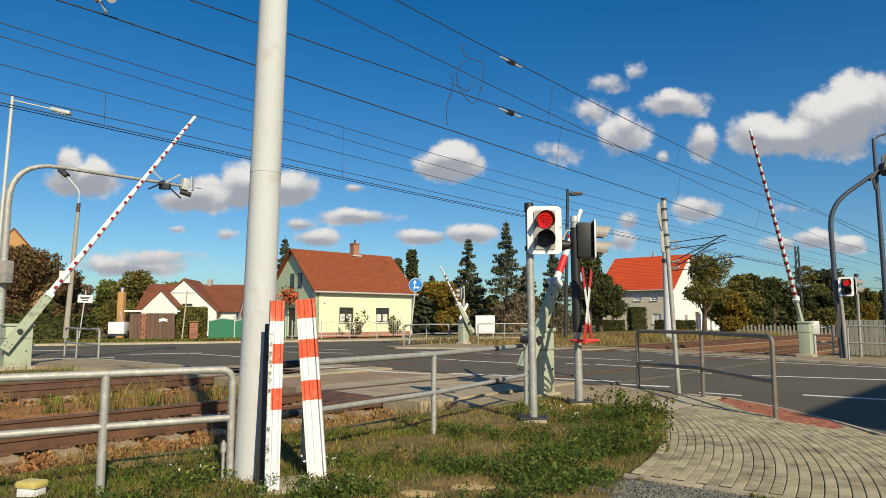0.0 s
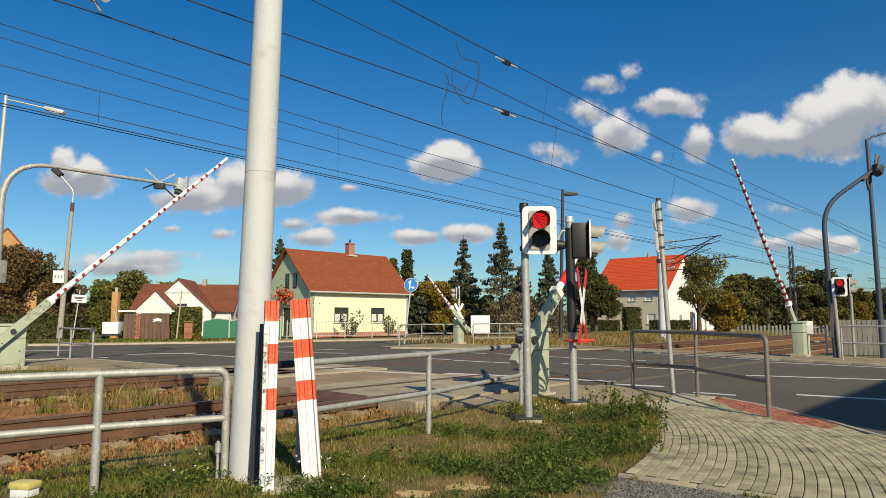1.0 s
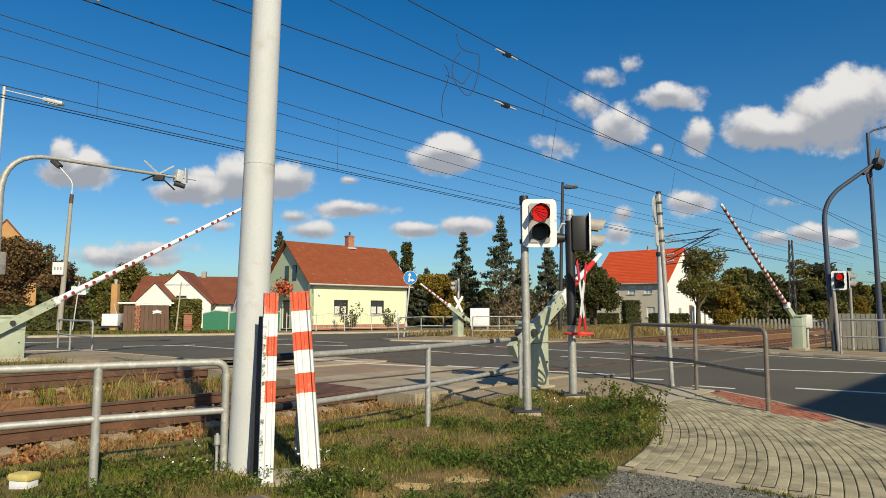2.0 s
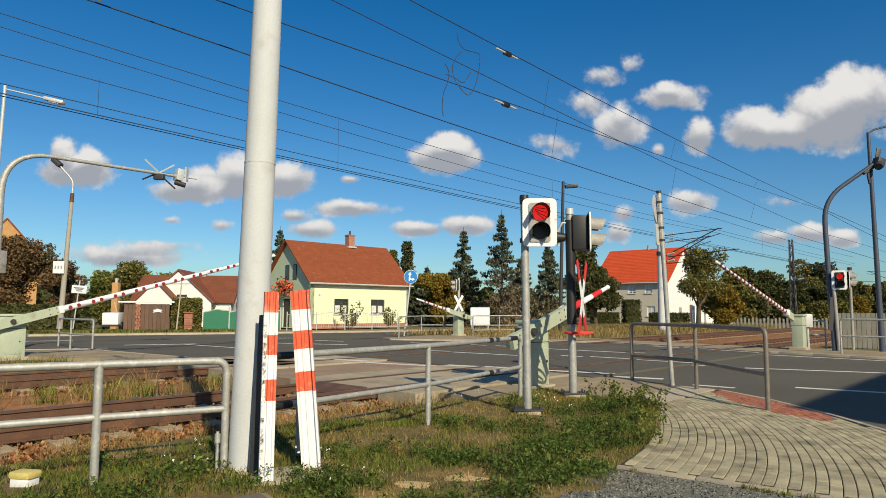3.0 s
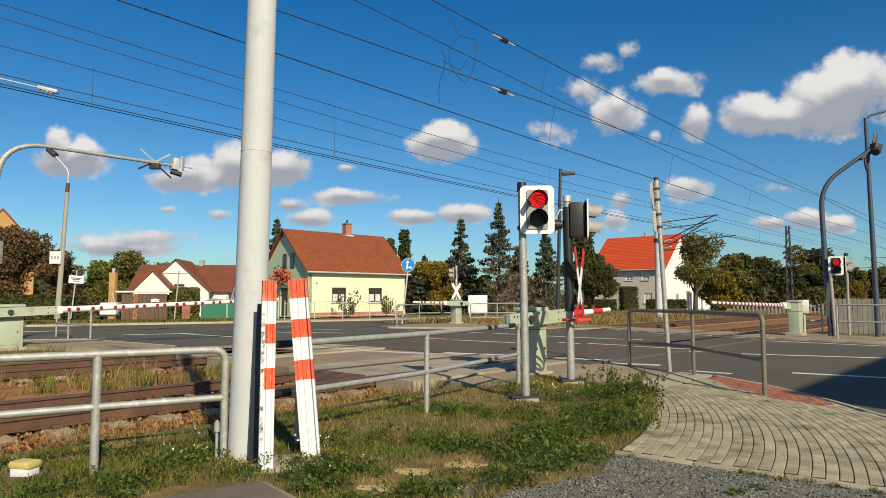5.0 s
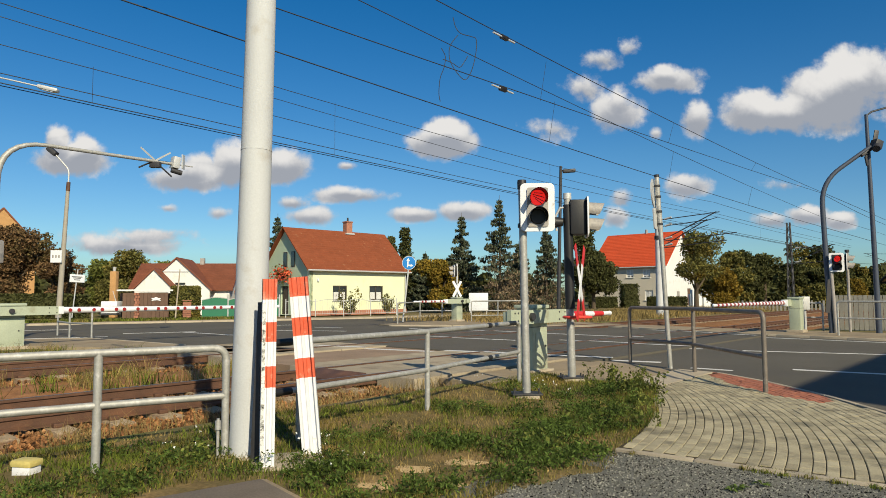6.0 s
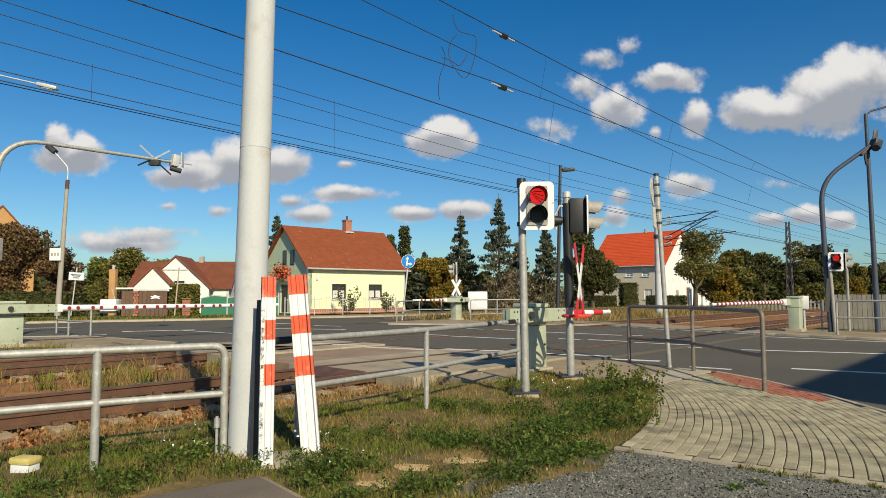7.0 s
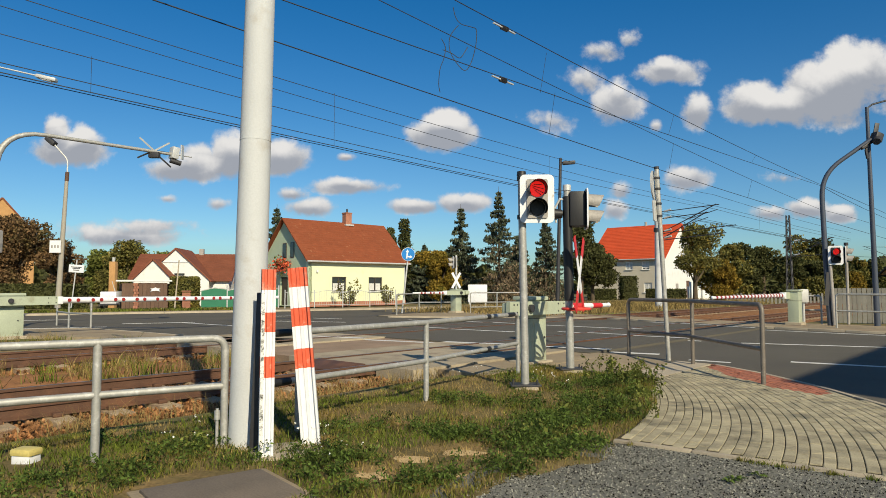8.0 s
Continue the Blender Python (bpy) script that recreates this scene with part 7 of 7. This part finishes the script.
def grow():
    blades("verge_grass", scatter(230000, -8, 3.4, 3.2, 13.4, VERGE, 1, lambda x, y, r: r < 0.12 + lush(x, y)), 0.025, 0.085, 0.0038, "blade", "short patchy verge grass, green and straw", 2)
    blades("dry_verge_grass", scatter(110000, -8, 3.4, 3.2, 13.4, VERGE, 3, lambda x, y, r: r < 0.85 - 0.95 * lush(x, y)), 0.015, 0.055, 0.0036, "straw", "dry straw-coloured grass in the verge", 4)
    # leafy weeds: centre, radius, number of plants
    rng = np.random.default_rng(9)
    spots = []
    for cx, cy, r, m in ((1.6, 7.9, 0.75, 60), (2.2, 9.2, 0.7, 70), (1.2, 6.9, 0.55, 50), (2.75, 10.3, 0.45, 40), (-0.87, 5.31, 0.4, 40), (-0.85, 6.74, 0.45, 22), (-0.39, 5.07, 0.2, 14), (-0.2, 4.96, 0.2, 16), (0.05, 5.0, 0.18, 14),
                         (0.23, 5.37, 0.2, 14), (-0.02, 6.74, 0.35, 26), (0.15, 6.45, 0.3, 26), (0.35, 8.24, 0.35, 16), (-0.08, 8.24, 0.3, 12), (0.49, 6.54, 0.35, 34), (0.65, 6.1, 0.3, 34), (0.97, 6.95, 0.35, 36), (1.07, 6.27, 0.32, 44),
                         (1.49, 7.29, 0.4, 50), (1.9, 8.24, 0.4, 50), (1.35, 6.1, 0.25, 34), (0.93, 5.7, 0.18, 22), (0.54, 5.4, 0.18, 18), (1.04, 8.24, 0.3, 14), (2.46, 9.9, 0.4, 40), (-1.05, 5.75, 0.3, 26), (-1.6, 5.6, 0.2, 6),
                         (-3.2, 5.2, 0.6, 40), (-2.3, 5.6, 0.3, 20), (-2.2, 6.1, 0.3, 20), (-3.0, 6.3, 0.3, 14), (-2.6, 4.9, 0.5, 50), (-4.3, 5.1, 0.6, 40), (-0.9, 4.9, 0.35, 26), (1.2, 10.2, 0.4, 16)):
        for _ in range(m):
            a, q = rng.uniform(0, 6.28), r * math.sqrt(rng.random())
            spots.append((cx + q * math.cos(a), cy + q * math.sin(a), 1 - q / r))
    pts = []
    for x, y, e in spots:
        if not inside(x, y, VERGE) or math.hypot(x + 3.44, y - 5.5) < 0.45 or math.hypot(x + 1.62, y - 4.72) < 0.66:
            continue
        h = rng.uniform(0.05, 0.12) + 0.12 * e * rng.random() ** 2
        if rng.random() < 0.4 or any(math.hypot(x - bx, y - by) < br * 1.15 for bx, by, br in BARE[:4]):
            continue
        m = 60
        t = rng.random((m, 1))
        w = rng.normal(0, 1, (m, 3)) * (0.055, 0.055, 0.022)
        pts.append(np.array([x, y, verge_z(x, y)]) + t * np.array([rng.normal(0, 0.05), rng.normal(0, 0.05), h]) + w * (1.2 - t * 0.7) + (0, 0, 0.012))
    c = np.concatenate(pts)
    v, f = quads(c, 0.0125, 2.6, lean=(0, 0, 0.25), rng=rng)
    tagged(data_part("weeds", v, f, M["weed"]), "dark green leafy weeds in the verge", "weeds", "", "stuff")
    # straggling tall weeds by the pavement: stems with leaves in pairs
    bm, lv = bmesh.new(), []
    for cx, cy, m in ((2.62, 11.3, 4), (2.57, 10.6, 5), (2.72, 10.4, 5), (2.77, 10.1, 5), (2.97, 10.2, 6), (3.1, 10.1, 4), (3.0, 9.6, 4), (2.6, 8.7, 4), (2.3, 8.0, 4), (2.2, 7.4, 3), (2.5, 9.5, 4), (1.5, 7.4, 3), (0.7, 6.4, 3), (-0.6, 5.6, 3), (-2.2, 5.9, 3), (1.2, 6.3, 3)):
        for _ in range(m):
            x, y = cx + rng.normal(0, 0.1), cy + rng.normal(0, 0.1)
            h = rng.uniform(0.18, 0.38) * (1.0 if y > 9.4 else 0.6)
            a, lean = rng.uniform(0, 6.28), h * rng.uniform(0.15, 0.6)
            path = [Vector((x + math.cos(a) * lean * t * t, y + math.sin(a) * lean * t * t, verge_z(x, y) + h * t)) for t in (0, 0.35, 0.7, 1)]
            tube(bm, path, 0.0035, 4, 0.0015)
            for _ in range(26):
                t = rng.uniform(0.2, 1.02)
                lv.append((x + math.cos(a) * lean * t * t + rng.normal(0, 0.022), y + math.sin(a) * lean * t * t + rng.normal(0, 0.022), verge_z(x, y) + h * t + rng.normal(0, 0.012)))
    tw = part("tall_weeds", bm, M["weed"])
    tagged(tw, "straggling tall weeds at the pavement edge", "weeds", "", "stuff")
    v, f = quads(lv, 0.026, 1.8, rng=rng)
    data_part("leaves", v, f, M["leaf"], tw)
    # small white flowers
    fl = [(x + rng.normal(0, 0.1), y + rng.normal(0, 0.1)) for x, y in ((1.35, 9.9), (1.5, 10.3), (1.25, 9.6), (-1.15, 6.0), (-0.95, 6.1), (-2.15, 6.4), (0.1, 10.6), (0.5, 11.2), (1.7, 9.5), (-2.3, 5.9), (-0.8, 5.6)) for _ in range(5)]
    c = np.array([(x, y, verge_z(x, y) + rng.uniform(0.1, 0.22)) for x, y in fl])
    v, f = quads(np.repeat(c, 4, 0) + rng.normal(0, 0.006, (len(c) * 4, 3)), 0.013, rng=rng)
    tagged(data_part("daisies", v, f, M["petal"]), "small white wild flowers", "flowers", "", "stuff")
    # dry tufts along and between the tracks
    tr = []
    for _ in range(150):
        u, n = rng.uniform(-12, 7.8), rng.choice([rng.uniform(11.2, 13.7), rng.uniform(11.4, 13.5), rng.uniform(17.3, 19.5)])
        q = T(u, n)
        for _ in range(60):
            tr.append((q.x + rng.normal(0, 0.14), q.y + rng.normal(0, 0.14), -0.08 if n < 17 else -0.03))
    blades("track_grass", tr[: len(tr) * 3 // 5], 0.08, 0.30, 0.007, "blade", "green and dry grass between the tracks", 12)
    blades("track_straw", tr[len(tr) * 3 // 5:], 0.12, 0.48, 0.005, "straw", "tall dry grass stalks between the tracks", 13)
    edge = []
    for _ in range(150):
        q = T(rng.uniform(-6, 8.5), rng.uniform(7.2, 7.9))
        for _ in range(22):
            edge.append((q.x + rng.normal(0, 0.12), q.y + rng.normal(0, 0.12), -0.12))
    blades("edge_straw", edge, 0.06, 0.32, 0.004, "straw", "dry stalks at the edge of the ballast", 14)
    # dry meadow beyond the crossing and beside the far pavement
    md = []
    for _ in range(900):
        q = T(rng.uniform(27, 66), rng.uniform(18.2, 28))
        for _ in range(26):
            md.append((q.x + rng.normal(0, 0.5), q.y + rng.normal(0, 0.5), -0.03))
    blades("meadow_straw", md, 0.12, 0.5, 0.018, "straw", "tall dry meadow grass beside the railway", 15)
    md2 = [(rng.uniform(-34, -12), rng.uniform(-1, 1), 0) for _ in range(9000)]
    md2 = [(x, (x + 21.9) * 0.51 + 34.6 + y * 0.9 + 1.0, 0.08) for x, y, _ in md2]
    blades("street_grass", md2, 0.05, 0.22, 0.02, "blade", "grass strip along the far pavement", 16)


build_verge()
grow()


# ---- small things on the verge ----
lid = thing("manhole_slab", "dark worn concrete cover slab set in the grass", "cover slab", Matrix.Translation((-1.52, 4.68, 0.0)) @ pose(0, 0, 0, 0, 0, 38))
part("slab", box(bmesh.new(), (0.88, 0.8, 0.1), (0, 0, 0.0), bevel=0.015), mat("dark_slab", (0.16, 0.13, 0.10), 0.85, var=0.3, scale=3, fine=60, bump=0.3), lid)
part("rim", box(bmesh.new(), (1.02, 0.94, 0.08), (0, 0, -0.012), bevel=0.02), M["sandy"], lid, "pale worn rim")
yb = thing("cable_marker_box", "small weathered cable box with faded yellow lid", "cable box", Matrix.Translation((-3.44, 5.6, 0.0)) @ pose(0, 0, 0, 0, 0, -12))
part("body", box(bmesh.new(), (0.17, 0.13, 0.08), (0, 0, 0.03), bevel=0.012), M["white"], yb)
part("lid", box(bmesh.new(), (0.2, 0.15, 0.06), (0, 0, 0.095), bevel=0.024), M["box_yellow"], yb, "faded yellow lid")
st = thing("steel_stake", "short galvanised stake with coupling beside the railing", "stake", Matrix.Translation((-2.03, 6.08, 0.0)))
part("rod", rod(bmesh.new(), (0, 0, -0.05), (0, 0, 0.36), 0.014, seg=8), M["galv"], st)
part("coupling", rod(bmesh.new(), (0, 0, 0.26), (0, 0, 0.34), 0.026, seg=10), M["galv"], st)


# ---- paving blocks ----
def build_blocks():
    """Rows of 10 x 20 cm blocks laid in parallel arcs, the corner's kerb side in red."""
    pv = plate("block_pavement", BLOCKS, -0.12, 0.02, M["joint"], "pale concrete block paving laid in curved rows")
    me = mesh_of("block", box(bmesh.new(), (0.192, 0.098, 0.06), (0, 0, 0), bevel=0.007), M["block"])
    me_red = mesh_of("red_block", box(bmesh.new(), (0.192, 0.098, 0.06), (0, 0, 0), bevel=0.007), M["redblock"])
    R = 9.7
    rng = np.random.default_rng(21)
    made = 0
    rest = {True: ([], []), False: ([], [])}
    places = []
    for k in range(-12, 60):
        c = Vector((-6.407 + 0.0794 * k, 11.309 - 0.0586 * k, 0))
        step = 0.2 / R
        for i in range(-36, 20):
            a = i * step + (step / 2 if k % 2 else 0)
            p = c + Vector((math.cos(a), math.sin(a), 0)) * R
            if inside(p.x, p.y, BLOCKS):
                places.append((p.x, p.y, a + math.pi / 2, math.cos(a + radians(36.4))))
    for x, y, a, fit in places:
        red = inside(x, y, REDS)
        z = 0.0 + rng.normal(0, 0.0015)
        w = max(0.4, fit * 0.985 - 0.055)      # rows close up where the arcs run together
        m = Matrix.Translation((x, y, z)) @ Euler((rng.normal(0, 0.006), rng.normal(0, 0.006), a + rng.normal(0, 0.008))).to_matrix().to_4x4() @ Matrix.Diagonal((1, w, 1, 1))
        if made < 300 and 2.0 < x < 4.8 and y < 8.4:
            ob = new("red_block" if red else "block", me_red if red else me)
            ob.parent = pv
            ob.matrix_basis = m
            made += 1
        else:
            vs, fs = rest[red]
            o = len(vs)
            src = me_red if red else me
            vs.extend([tuple(m @ v.co) for v in src.vertices])
            fs.extend([[o + q for q in p.vertices] for p in src.polygons])
    for red, (vs, fs) in rest.items():
        if vs:
            data_part("red_blocks_further_off" if red else "blocks_further_off", vs, fs, M["redblock" if red else "block"], pv, "", "stuff")


build_kerbs()
build_blocks()


# ---- stone chips of the path ----
def build_chips():
    rng = np.random.default_rng(31)
    edge = [(-0.2, 3.2), (-0.02, 4.4), (0.22, 4.9), (0.5, 5.24), (0.9, 5.5), (1.3, 5.74), (1.62, 6.3), (3.33, 5.06), (5.4, 3.55), (4.6, 3.2)]
    pts = [(x, y) for x, y in zip(rng.uniform(-0.3, 5.2, 40000), rng.uniform(3.4, 6.4, 40000)) if inside(x, y, edge)]
    k = len(pts)
    c = np.column_stack([np.array(pts), np.full(k, 0.004)])
    base = np.array([[1, 0, 0], [-0.5, 0.87, 0], [-0.5, -0.87, 0], [0.1, 0.1, 0.9]])
    a = rng.uniform(0, 6.28, k)
    rot = np.stack([np.stack([np.cos(a), -np.sin(a), 0 * a], 1), np.stack([np.sin(a), np.cos(a), 0 * a], 1), np.stack([0 * a, 0 * a, 0 * a + 1], 1)], 1)
    v = np.einsum("kij,nj->kni", rot, base) * rng.uniform(0.004, 0.011, (k, 1, 1)) * rng.uniform(0.7, 1.3, (k, 4, 1)) + c[:, None, :]
    f = np.array([[0, 1, 3], [1, 2, 3], [2, 0, 3]])[None] + 4 * np.arange(k)[:, None, None]
    tagged(data_part("path_chips", v.reshape(-1, 3).tolist(), f.reshape(-1, 3).tolist(), M["chip2"]), "grey stone chips of the path surface", "stone chips", "", "stuff")
    tuft = [(x + rng.normal(0, 0.045), y + rng.normal(0, 0.025), 0.0) for x, y in ((2.5, 5.66), (2.57, 5.6), (2.63, 5.54), (2.74, 5.46), (2.9, 5.37), (3.02, 5.24), (3.24, 5.1), (1.75, 6.2)) for _ in range(70)]
    # flat rosettes growing in the chips
    lv = []
    for x, y in ((2.12, 5.04), (2.42, 5.19), (2.2, 5.1)):
        for _ in range(14):
            a, r = rng.uniform(0, 6.28), rng.uniform(0.05, 0.1)
            lv.append((x, y, a, r))
    vs = [p for x, y, a, r in lv for p in ((x, y, 0.006), (x + math.cos(a + 0.25) * r * 0.6, y + math.sin(a + 0.25) * r * 0.6, 0.03), (x + math.cos(a) * r, y + math.sin(a) * r, 0.02), (x + math.cos(a - 0.25) * r * 0.6, y + math.sin(a - 0.25) * r * 0.6, 0.03))]
    tagged(data_part("rosette_weeds", vs, [(4 * i, 4 * i + 1, 4 * i + 2, 4 * i + 3) for i in range(len(lv))], M["weed"]), "flat green rosette weeds in the stone chips", "weeds", "", "stuff")
    blades("path_tufts", tuft, 0.015, 0.05, 0.004, "blade", "small grass tufts at the path edge", 33)


build_chips()


motions()
